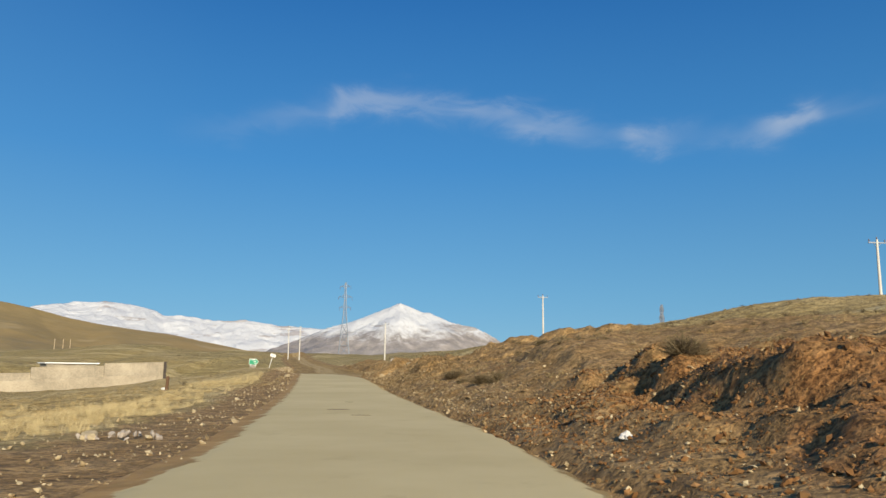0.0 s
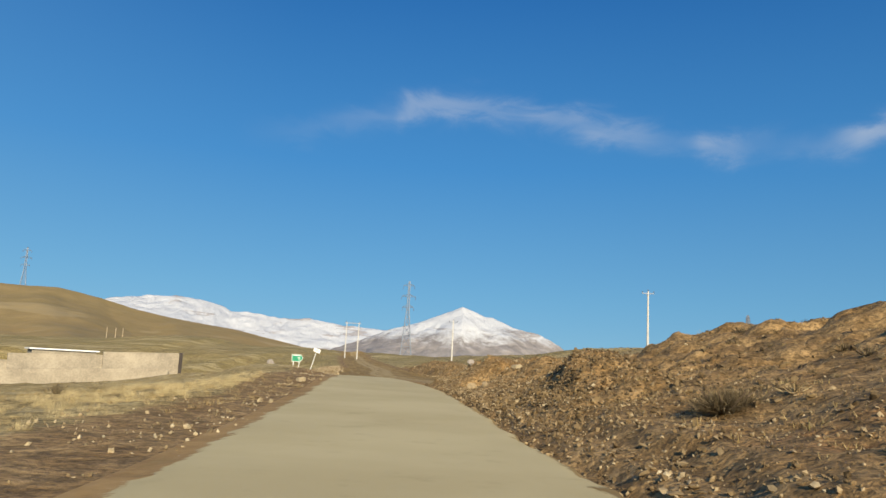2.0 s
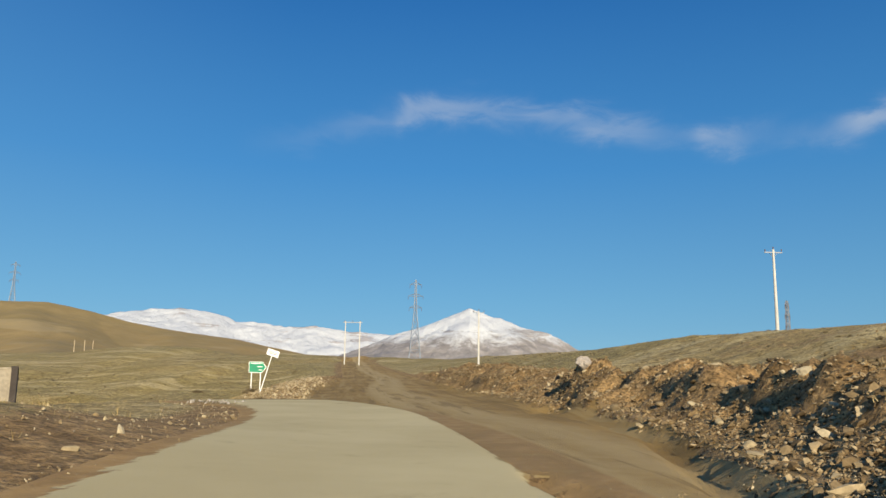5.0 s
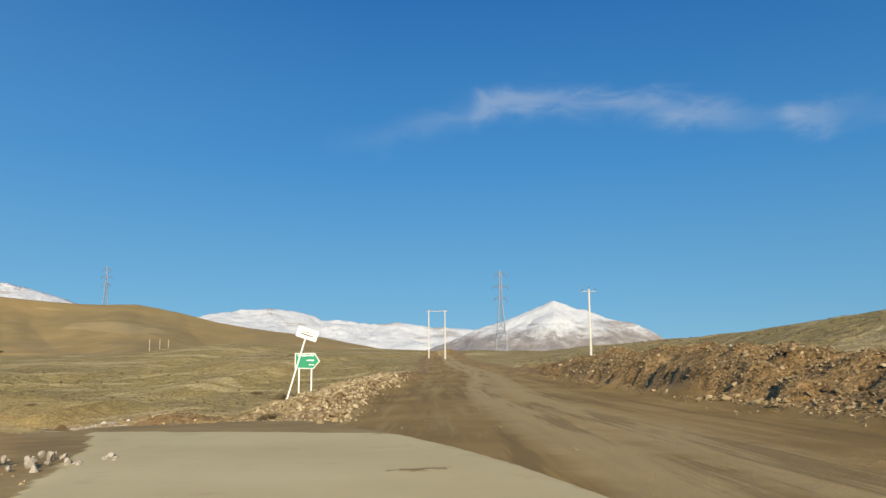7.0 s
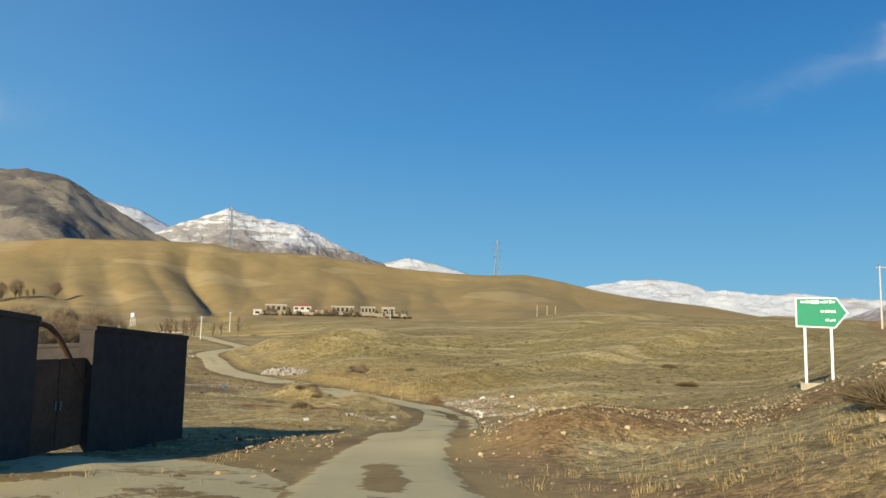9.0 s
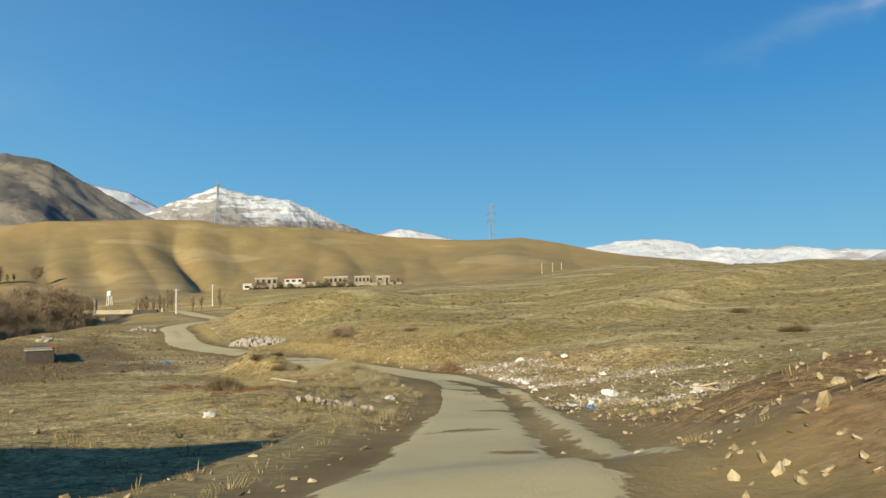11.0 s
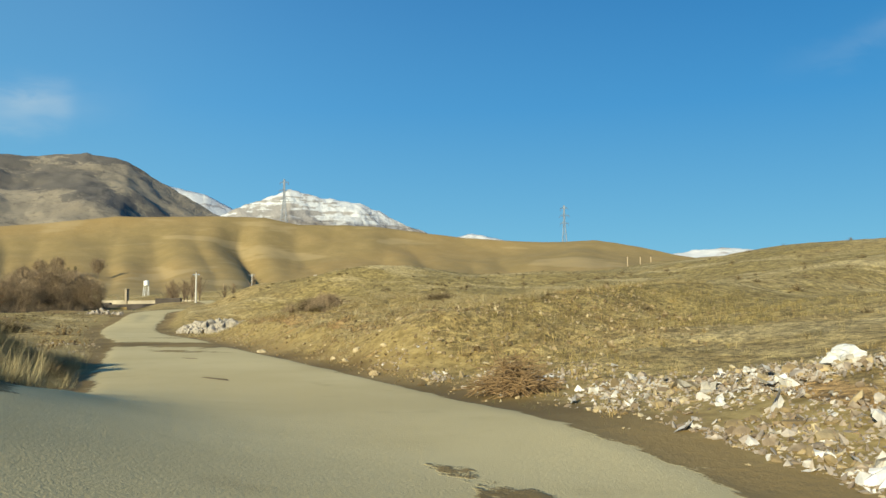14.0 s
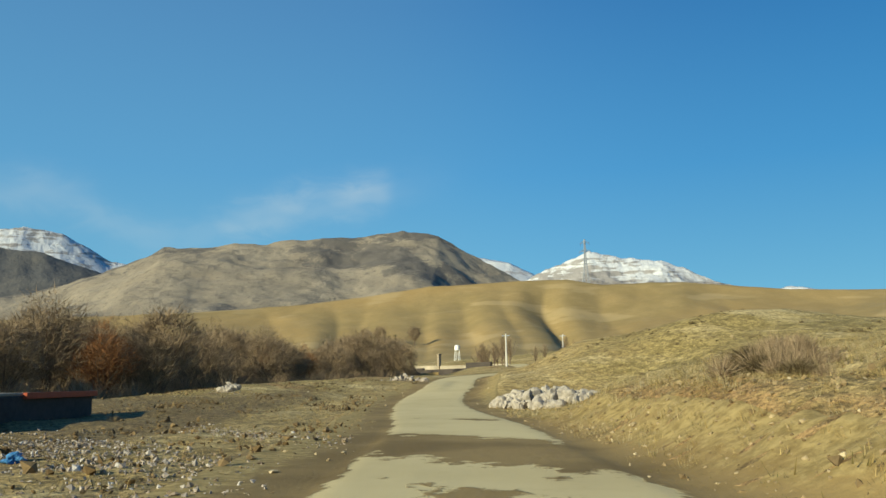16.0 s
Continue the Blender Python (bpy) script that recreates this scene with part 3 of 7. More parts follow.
    z = z + right * ramp(-60, -70, x) * ramp(-84, -78, x) * 0.35 * ramp(0.8, 4, off_lane)
    z = z + ramp(-128, -140, x) * (sl < 0) * 0.3 * bump(x, y, -150, 170, 14, 4, 25)
    # tipped rubble beside the lane
    z = z + 0.45 * bump(x, y, -66.5, 156.5, 5.5, 2.4, 40) + 0.35 * bump(x, y, -60.5, 148.5, 5.0, 2.2, 60)
    # reddish bank on the inner side of the fork
    z = z + 0.5 * bump(x, y, -47.0, 131.5, 7.0, 2.0, 55) + 0.6 * bump(x, y, -44.5, 127.5, 4.0, 2.4, 50)
    z = z + 0.5 * bump(x, y, -49.3, 136.6, 6.0, 2.3, 52) * ramp(1.5, 4, off_lane)
    z = z + 1.2 * bump(x, y, -200, 248, 42, 24, 53) + 0.3 * bump(x, y, -50.5, 140.5, 4.5, 3.6, 50) + 2.3 * bump(x, y, -134, 194, 26, 11, 30) * ramp(3, 10, off_lane) + 2.2 * bump(x, y, -150, 302, 45, 32) + 0.9 * bump(x, y, -93, 232, 26, 26) + 1.2 * bump(x, y, -118, 214, 10, 8)
    z = z + right * ramp(-41, -45, x) * ramp(-54, -49, x) * 0.55 * ramp(0.7, 3.0, off_lane) * ramp(9, 5, off_lane)
    far = np.hypot(x + 45, y - 90)
    rolling = fbm(x * 0.03, y * 0.03, 4, 21) * 0.6 * ramp(8, 40, road) + fbm(x * 0.16, y * 0.16, 3, 33) * 0.28 * ramp(1.5, 9, road)
    rough = fbm(x * 0.7, y * 0.7, 3, 41) * 0.13 * away * ramp(260, 120, far)
    ruts = fbm(x * 0.35, y * 0.35, 2, 51) * 0.008
    z = z + rolling + rough + ruts * (1 - away)
    z = z - ramp(330, 700, far) * 14 - ramp(800, 4500, far) * 60
    return z.reshape(shape)


def spaced(spans, far, grow=1.22):
    """Grid lines over spans (from, to, step), and ever wider out to far on both sides."""
    mid = [v for a, b, s in spans for v in np.arange(a, b, s)]
    lo, step = mid[0], 0.5
    out, d = [], step
    v = mid[-1]
    while v < far:
        d *= grow
        v += d
        out.append(v)
    back, d, v = [], step, lo
    while v > -far:
        d *= grow
        v -= d
        back.append(v)
    return np.array(back[::-1] + mid + out)


gx, gy = spaced([(-150, -110, 0.7), (-110, -50, 0.5), (-50, -18, 0.6), (-18, -8, 0.3), (-8, 7, 0.21), (7, 24, 0.5)], 4700), spaced([(-4, 6, 0.4), (6, 70, 0.24), (70, 106, 0.3), (106, 128, 0.45), (128, 170, 0.5), (170, 215, 0.7)], 4700)
GX, GY = np.meshgrid(gx, gy, indexing="ij")
GZ = ground_z(GX, GY)


def ground_at(x, y):
    """The height of the ground sheet itself."""
    x, y = np.asarray(x, float), np.asarray(y, float)
    i = np.clip(np.searchsorted(gx, x) - 1, 0, len(gx) - 2)
    j = np.clip(np.searchsorted(gy, y) - 1, 0, len(gy) - 2)
    u, v = (x - gx[i]) / (gx[i + 1] - gx[i]), (y - gy[j]) / (gy[j + 1] - gy[j])
    return (GZ[i, j] * (1 - u) + GZ[i + 1, j] * u) * (1 - v) + (GZ[i, j + 1] * (1 - u) + GZ[i + 1, j + 1] * u) * v


def road_offsets(x, y):
    """Metres beyond the edge of the lane and of the dirt road, and the side of each (+ to its right)."""
    dl, sl, _, cl = nearest(LANE, x, y)
    dt, st, _, ct = nearest(TRACK, x, y)
    return dl - cl[:, 1], sl, dt - ct[:, 1], st


ROADS = [v.reshape(GX.shape) for v in road_offsets(GX, GY)]


def ground_cover(x, y):
    x, y = x.ravel(), y.ravel()
    off_l, sl, off_t, st = (v.ravel() for v in ROADS)
    road = np.minimum(off_l, off_t)
    n = fbm(x * 0.06, y * 0.06, 4, 61)
    bare = ramp(3.5, 0.2, road) * 0.9 + 0.10
    olive = 0.08 + 0.17 * ramp(60, 120, y) + 0.35 * ramp(120, 150, y) * ramp(2, 14, off_l) + 0.3 * n
    red = np.zeros_like(x)
    right1 = (sl > 0) * ramp(100, 85, y)
    bare = bare + right1 * (ramp(24, 9, off_l) * 0.75 + 0.35 * bump(x, y, 4, 10, 6, 14)) + 0.5 * (st > 0) * ramp(54, 64, y) * ramp(100, 85, y) * ramp(16, 8, off_l)
    red = red + right1 * ramp(22, 9, off_l) * ramp(0.6, 3, off_l) * (0.02 + 0.6 * n + 0.65 * ramp(25, 17, y) * ramp(14, 7, off_l)) * (0.3 + 0.7 * ramp(62, 42, y))
    red = red + right1 * 0.12 * ramp(38, 44, y) * ramp(72, 64, y) * ramp(11, 6, off_l)
    near_fork = bump(x, y, -51.5, 141.5, 6.0, 4.0, 50)
    bare = bare + 0.4 * near_fork
    rt = (st > 0) * ramp(60, 84, y) * ramp(16, 4, off_t) * ramp(210, 140, y)
    bare, red = bare + rt * 0.9, red + rt * 0.3
    bare = bare + 0.55 * (st > 0) * bump(x, y, 4, 102, 11, 30) * np.clip(vnoise(x * 0.15, y * 0.15, 96) * 2 - 0.3, 0.2, 1)
    fork = bump(x, y, -45, 129, 9, 4.0, 52)
    bare, red = bare + fork * 1.1, red + fork * 0.3
    left = (sl < 0) * ramp(98, 60, y) * ramp(5.0, 2.5, off_l)
    bare, red = bare + left * 0.4, red + left * 0.1
    step = bump(x, y, -49.3, 136.6, 7, 2.6, 52) * (off_l > 2)
    bare, red = bare + 0.9 * step, red + 0.7 * step * ramp(133, 138, y)
    yard = bump(x, y, -40, 112, 9, 7, 45)
    bare = bare + yard * 0.7
    red = red + 1.1 * bump(x, y, -68.6, 140.8, 3.6, 1.8, 40) + 0.8 * bump(x, y, -64.8, 135.0, 2.0, 1.2, 40) + 0.8 * bump(x, y, -78, 141, 3, 2, 40)
    bend = (sl > 0) * ramp(-80, -86, x) * ramp(-112, -98, x) * ramp(7, 3.5, off_l)
    bare = bare * (1 - 0.35 * ramp(146, 150, y) * ramp(-72, -80, x) * (sl > 0)) + bend * ramp(0.8, 2.0, off_l) * ramp(5.5, 3.5, off_l) * 0.35
    tip = bump(x, y, -66.5, 156, 6, 3, 40) + bump(x, y, -60.0, 148.5, 6, 3, 60)
    bare = bare + tip * 0.35
    pale = bump(x, y, -10.5, 23, 5, 9) + 0.7 * bump(x, y, -14.5, 47, 2.5, 6, 15)
    bare, olive = bare - 0.5 * pale, olive - 0.4 * pale
    field = ramp(-84, -95, x) * (sl < 0) * ramp(3, 8, off_l)
    bare, olive = bare + field * 0.3, olive + field * 0.2
    damp = field * ramp(-150, -130, x) * ramp(118, 132, y) * 0.95 + 0.45 * bump(x, y, -67, 140, 9, 7, 40) + 0.35 * (sl < 0) * ramp(6, 3, off_l) * ramp(120, 130, y)
    red = red + 0.6 * bump(x, y, -66, 136.5, 2.0, 1.2, 40)
    return np.clip(np.stack([bare, olive, red, damp], -1), 0, 1.3)


ground = new("ground", grid_mesh("ground", GX, GY, GZ, M_ground))
add_cover(ground.data, ground_cover(GX, GY))
tagged(ground, "dry winter steppe with straw grass and bare reddish earth", "ground", kind="structure")


def strip(name, curve, mat, lift, first, last, side, across, wear, fade=2.0, kerb=None):
    """A road sheet along a curve with a shoulder of width side; wear(x, y, s, off, inside) gives what covers it."""
    run = np.r_[0, np.cumsum(np.hypot(*np.diff(curve[:, :2], axis=0).T))]
    s = np.arange(first, min(last, run[-1]), 0.35)
    cx, cy, hw = (np.interp(s, run, curve[:, k])[:, None] for k in (0, 1, 3))
    tx, ty = np.gradient(cx[:, 0])[:, None], np.gradient(cy[:, 0])[:, None]
    n = np.hypot(tx, ty)
    us = np.linspace(-1, 1, across)[None]
    side = side(cy) if callable(side) else side
    off = us * (hw + side)
    px, py = cx + ty / n * off, cy - tx / n * off
    inside = hw - np.abs(off)
    if kerb:
        inside = np.maximum(inside, kerb(px, py, off, hw))
    ends = np.minimum(ramp(first, first + fade, s), ramp(last, last - fade, s))[:, None]
    up = 0.02 + lift * ramp(-0.2, 0.2, inside) * ends + 0.015 * np.clip(inside, 0, 1)
    pz = ground_at(px, py) + np.where(np.abs(us) > 0.99, -0.04, up)
    ob = new(name, grid_mesh(name, px, py, pz, mat))
    rim = 1.15 * np.clip((-0.3 - inside) / (side * 0.92 - 0.3), 0, 1) + 0.75 * (off < 0) * ramp(100, 90, py) + 0.6 * (off > 0) * ramp(-0.7, -1.1, inside) * ramp(118, 122, py) * ramp(141, 136, py)
    grassy = ramp(112, 135, py) * (1 - 0.5 * ramp(140, 130, py)) + 0.5 * (off < 0) - 1.0 * (off > 0) * ramp(118, 122, py) * ramp(141, 136, py)
    cover = np.stack(np.broadcast_arrays(inside, wear(px, py, s[:, None] + 0 * off, off, inside), rim, grassy), -1)
    add_cover(ob.data, cover.reshape(-1, 4))
    return ob


def run_at(curve, x, y):
    return float(nearest(curve, [x], [y])[2][0])


def track_wear(x, y, s, off, inside):
    # two pale wheel lines on the dirt road
    u = off + 0.4 * np.sin(s * 0.05)
    return 1.1 * ramp(-1.7, -0.6, u) * ramp(3.2, 1.0, u) - 0.45 * np.exp(-(((u - 0.4) / 0.35) ** 2)) + 0.45 * np.exp(-(((u - 3.3) / 0.3) ** 2))


def old_edge(x, y, off, hw):
    """The thin rest of pavement left standing to the right of the muddy rut."""
    centre = 1.9 - 0.55 * ramp(143.5, 148.5, y)
    return np.where((y > 124) & (y < 150), (0.24 - np.abs(off - centre)) - 0.6 * ramp(131, 125, y) - 0.6 * ramp(148, 149.5, y), -9.0)


def lane_wear(x, y, s, off, inside):
    # mud over the pavement: the gap at the fork, smears on the way down, the wet stretch at the bend
    gap = ramp(102.3, 103.1, y + 0.12 * (x + 26)) * ramp(117.0, 115.6, y + 2.6 * np.exp(-((np.abs(off) - 0.85) / 0.42) ** 2))
    mid = 0.8 * ramp(116, 117, y) * ramp(121.5, 119, y) * np.exp(-((off / 0.45) ** 2))
    m = np.maximum(gap, mid)
    for cx, cy, rx, ry, turn, k in ((-21.3, 97.3, 0.9, 0.22, 20, 0.78), (-58.4, 138.4, 1.1, 0.5, 50, 0.8), (-60.6, 141.6, 1.0, 0.5, 40, 0.75), (-55.4, 133.2, 1.0, 0.5, 60, 0.75),
                                    (-52.5, 130.6, 0.8, 0.45, 50, 0.75), (-62.0, 142.8, 1.4, 0.7, 40, 0.7), (-65.6, 146.6, 2.2, 1.0, 40, 0.85), (-64.6, 147.8, 1.6, 0.8, 40, 0.8), (-96.5, 158.6, 8.0, 2.2, 20, 1.15),
                                    (-90.0, 156.4, 2.6, 0.7, 15, 0.7), (-107, 163.2, 3.0, 0.9, 20, 0.6),
                                    (-63.4, 143.3, 1.7, 0.5, 48, 0.62), (-66.3, 145.4, 1.2, 0.45, 45, 0.62)):
        m = np.maximum(m, k * bump(x, y, cx, cy, rx, ry, turn))
    rut = 1.1 * np.exp(-(((off - 0.85) / 0.36) ** 4)) * ramp(141, 143, y) * ramp(150.5, 147.5, y)
    left = 1.1 * ramp(-0.7, -0.95, off) * ramp(134, 137, y) * ramp(147.0, 145.2, y)
    return np.maximum(m, np.maximum(rut, left))


dirt_road = strip("dirt_road", TRACK, M_track, 0.02, 0, 420, 1.0, 25, track_wear)
tagged(dirt_road, "wide unpaved brown dirt road with wheel tracks", "road", kind="structure")
road = strip("road", LANE, M_road, 0.055, 0, run_at(LANE, -238, 228), lambda y: 0.5 + 1.8 * ramp(95, 101, y), 55, lane_wear, kerb=old_edge)
tagged(road, "pale dusty narrow road with broken muddy edges", "road", kind="structure")

DRIVE = densify([(-35.5, 110.5, 0, 1.2), (-40.5, 112.8, 0, 2.3), (-46.0, 115.2, 0, 2.6), (-49.6, 116.4, 0, 1.6)], 1.0)
driveway = strip("driveway", DRIVE, M_road, 0.01, 0, run_at(DRIVE, -49.6, 116.4), 0.8, 17, lambda x, y, s, off, inside: 0.42 + 0.30 * fbm(x * 0.5, y * 0.5, 2, 93))
tagged(driveway, "pale dusty track turning off to the yard gate", "road", kind="structure")

# ---------------- hills and mountains ----------------
HUB = (-45.0, 90.0)


def ridge(name, mat, profile, foot, crest, back, low, power, steps, rough, gully=0.0, seed=1, detail=0.02, label="", category="mountain", step_az=0.25, folds=(), shelf=None):
    """High ground round the hub: a skyline given as (degrees to the left of +y, height), rising from foot to crest and falling to back."""
    prof = np.array(sorted(profile))

    def surface(X, Y):
        R = np.hypot(X - HUB[0], Y - HUB[1])
        A = np.degrees(np.arctan2(HUB[0] - X, Y - HUB[1]))
        top = np.interp(A, prof[:, 0], prof[:, 1])
        up = np.where(R <= crest, np.clip((R - foot) / (crest - foot), 0, 1) ** power, 1 - ramp(crest, back, R))
        shape = fbm(X * detail, Y * detail, 6, seed)
        bend_ = A + 2.2 * fbm(X * detail * 0.5, Y * detail * 0.5, 3, seed + 5)
        ribs = 1 - np.abs(fbm(bend_ * 0.13 + 31, R * detail * 0.2, 3, seed + 3)) * 2
        mid = np.clip(4 * up * (1 - up), 0, 1)
        base = low if isinstance(low, (int, float)) else np.interp(A, low[0], low[1])
        skirt = -25.0 * (R < foot + 0.5)
        cuts = sum(d * np.exp(-np.abs((bend_ - a + lean * (R - 600) / 100) / w) ** 1.25) for a, w, d, lean in folds)
        hgt = skirt + base + (top - base) * up + rough * (shape * mid + 0.10 * shape * (up > 0.85) + 0.20 * fbm(X * detail * 5, Y * detail * 5, 3, seed + 9) * ramp(0.4, 0.9, up)) - gully * mid * ribs - cuts * mid
        if shelf:
            sx, sy, rx, ry, turn, sz = shelf
            c, s_ = math.cos(radians(turn)), math.sin(radians(turn))
            u, v = ((X - sx) * c + (Y - sy) * s_) / rx, (-(X - sx) * s_ + (Y - sy) * c) / ry
            flat = ramp(2.2, 1.0, np.maximum(np.abs(u), np.abs(v)))
            hgt = hgt + (sz - hgt) * flat
        return hgt

    az = np.arange(prof[0, 0], prof[-1, 0] + step_az, step_az)
    r = np.concatenate([[foot], np.linspace(foot + 1, crest, steps), np.linspace(crest, back, max(4, steps // 4))[1:]])
    A, R = np.meshgrid(az, r, indexing="ij")
    X, Y = HUB[0] - R * np.sin(np.radians(A)), HUB[1] + R * np.cos(np.radians(A))
    Z = surface(X, Y)
    ob = new(name, grid_mesh(name, X, Y, Z, mat))
    tagged(ob, label, category, kind="structure")
    return surface


hill_z = ridge("yellow_hill", M_hill, [(5, 2), (14, 14), (17.6, 24), (20, 30), (23, 37), (26.8, 44), (29, 50), (31.5, 59), (34.5, 65.5), (38.6, 65), (43.3, 70),
      (45.5, 74.5), (49.5, 82), (54.8, 83), (57.2, 89), (60, 90), (64, 88), (66.6, 87), (70, 79), (75, 71), (82, 64), (90, 58), (100, 50), (112, 40)],
      235, 800, 1300, ([5, 30, 45, 58, 75, 112], [4.5, 4.5, 2.0, -1.0, -5.0, -7.0]), 2.1, 100, 6, 8, 5, 0.0065, "smooth ochre hill range with shallow gullies", "hill", 0.2,
      folds=((57.0, 1.5, 9, -0.75), (63.4, 1.6, 5, -0.5), (67.5, 1.8, 5, 0.5), (60.3, 0.9, 2.5, -0.7), (53.0, 1.2, 3, -0.8), (49.0, 1.4, 3, 0.8), (41, 2.2, 4, 0.9), (45.5, 1.0, 2, -0.6), (72, 1.8, 5, 0.7), (76.5, 1.5, 4, -0.6), (34, 2.0, 3, 0.8), (28, 1.5, 2, 0.6)),
      shelf=(-410, 428, 52, 11, 51, 12.4))
ridge("rocky_hill", M_rockhill, [(56, 120), (61.5, 176), (63.2, 200), (65.3, 238), (67.4, 273), (70, 279), (72.9, 264), (75.8, 268), (78, 260), (80.2, 254),
      (84.8, 245), (86.6, 240), (89.8, 202), (92.4, 169), (94.4, 153), (98, 140), (104, 120)],
      820, 1500, 2100, 20, 1.15, 150, 36, 9, 11, 0.0045, "grey-brown rocky hill with dark crags", "hill", 0.2)
ridge("snowy_mountain", M_snow_peak, [(-4, 60), (-2, 130), (-0.8, 177), (1.5, 223), (3.6, 264), (5.6, 308), (7.7, 257), (9.3, 216), (12, 165), (13.3, 124), (16, 60)],
      2700, 3600, 4300, -40, 1.25, 70, 45, 30, 17, 0.004, "cone-shaped snowy mountain with bare brown foot", "mountain", 0.08)
ridge("snowy_range", M_snow_range, [(4, 140), (8, 180), (12, 213), (14.2, 220), (17, 248), (19.3, 242), (21, 260), (22.8, 264), (24, 300), (24.8, 311), (26.6, 327), (29.4, 310), (31, 280), (34, 240), (38, 190)],
      3300, 4200, 4600, -60, 0.9, 70, 45, 40, 23, 0.004, "long snow-covered mountain range on the horizon", "mountain", 0.08)
ridge("snowy_mountain", M_snow_range, [(36, 240), (40, 372), (42.5, 430), (44.2, 456), (46.6, 420), (48, 411), (52, 380)],
      3400, 4500, 4680, -60, 0.9, 50, 30, 30, 27, 0.004, "rounded snow-white summit behind the hills", "mountain", 0.1)
ridge("snowy_mountain", M_snow_ribs, [(42, 180), (46.5, 287), (49, 340), (50.5, 377), (52.3, 424), (55, 440), (57.3, 470), (59.2, 430), (61.3, 385), (63.2, 330), (67, 260)],
      2200, 3000, 3300, -20, 1.1, 90, 45, 50, 29, 0.006, "craggy snow mountain with dark rock bands", "mountain", 0.10)
ridge("snowy_mountain", M_snow_range, [(58, 470), (61.6, 590), (63.4, 660), (65, 690), (66.2, 712), (70, 760), (76, 700)],
      3400, 4500, 4680, -60, 0.9, 50, 30, 30, 31, 0.004, "white snow slope behind the rocky hill", "mountain", 0.1)
ridge("snowy_mountain", M_snow_ribs, [(86, 560), (90.4, 640), (91.5, 655), (93, 725), (94.7, 792), (97, 822), (98.3, 792), (104, 640)],
      3400, 4500, 4680, -60, 1.0, 80, 40, 60, 37, 0.004, "craggy snow mountain at the head of the valley", "mountain", 0.1)
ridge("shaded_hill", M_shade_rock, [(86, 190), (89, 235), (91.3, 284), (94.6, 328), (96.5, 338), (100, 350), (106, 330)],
      1650, 2200, 2700, 0, 1.1, 40, 25, 30, 41, 0.006, "bare slope coloured dark as if shaded, before the snowy summit", "hill", 0.25)

# ---------------- building kit ----------------
def part(name, bm, mat, parent, label=""):
    """Links a bmesh as one mesh object under a thing or a part."""
    me = bpy.data.meshes.new(name)
    bm.to_mesh(me)
    bm.free()
    me.materials.append(mat)
    ob = new(name, me)
    ob.parent = parent
    if label:
        ob["label"] = label
    return ob


def thing(name, x, y, z, turn=0.0, label="", category="", group="", kind=""):
    ob = new(name)
    ob.matrix_basis = pose(x, y, z, 0, 0, turn)
    return tagged(ob, label, category, group, kind)


def gz(x, y):
    return float(ground_at(x, y))


def box(bm, x0, x1, y0, y1, z0, z1, bevel=0.0):
    made = bmesh.ops.create_cube(bm, size=1.0, matrix=Matrix.LocRotScale(((x0 + x1) / 2, (y0 + y1) / 2, (z0 + z1) / 2), None, (x1 - x0, y1 - y0, z1 - z0)))
    if bevel:
        edges = list({e for v in made["verts"] for e in v.link_edges})
        bmesh.ops.bevel(bm, geom=edges, offset=bevel, segments=2, affect="EDGES", profile=0.6)


def beam(bm, a, b, ra, rb=None, sides=8):
    """A tapered rod from a to b."""
    rb = ra if rb is None else rb
    a, b = Vector(a), Vector(b)
    m = Matrix.Translation((a + b) / 2) @ (b - a).to_track_quat("Z", "Y").to_matrix().to_4x4()
    bmesh.ops.create_cone(bm, cap_ends=True, segments=sides, radius1=ra, radius2=rb, depth=(b - a).length, matrix=m)


def shell(points, depth):
    """A flat outline in x and z, given depth along y, as a bmesh with softened edges."""
    bm = bmesh.new()
    front = bm.faces.new([bm.verts.new((x, -depth / 2, z)) for x, z in points])
    made = bmesh.ops.extrude_face_region(bm, geom=[front])
    bmesh.ops.translate(bm, verts=[v for v in made["geom"] if isinstance(v, bmesh.types.BMVert)], vec=(0, depth, 0))
    bmesh.ops.recalc_face_normals(bm, faces=bm.faces)
    return bm


def rock_shape(seed, sub=1, flat=0.7):
    """Vertices and triangles of a broken stone about 1 across."""
    rng = np.random.default_rng(seed)
    bm = bmesh.new()
    bmesh.ops.create_icosphere(bm, subdivisions=sub, radius=0.5)
    co = np.array([v.co[:] for v in bm.verts])
    tri = np.array([[v.index for v in f.verts] for f in bm.faces])
    bm.free()
    for _ in range(5 if sub < 2 else 9):
        n = rng.normal(size=3)
        n /= np.linalg.norm(n)
        d = rng.uniform(0.22, 0.42)
        over = co @ n - d
        co = co - np.outer(np.clip(over, 0, None), n)
    co *= rng.uniform(0.75, 1.25, 3) * (1, 1, flat)
    co += rng.normal(scale=0.02, size=co.shape)
    return co, tri


def turns(rng, n, tilt=0.5):
    """Random turns, mostly about the upright."""
    a, b, c = rng.uniform(0, 6.283, n), rng.normal(scale=tilt, size=n), rng.normal(scale=tilt, size=n)
    ca, sa, cb, sb, cc, sc = np.cos(a), np.sin(a), np.cos(b), np.sin(b), np.cos(c), np.sin(c)
    o, i = np.zeros(n), np.ones(n)
    rz = np.stack([ca, -sa, o, sa, ca, o, o, o, i], -1).reshape(n, 3, 3)
    ry = np.stack([cb, o, sb, o, i, o, -sb, o, cb], -1).reshape(n, 3, 3)
    rx = np.stack([i, o, o, o, cc, -sc, o, sc, cc], -1).reshape(n, 3, 3)
    return rz @ ry @ rx


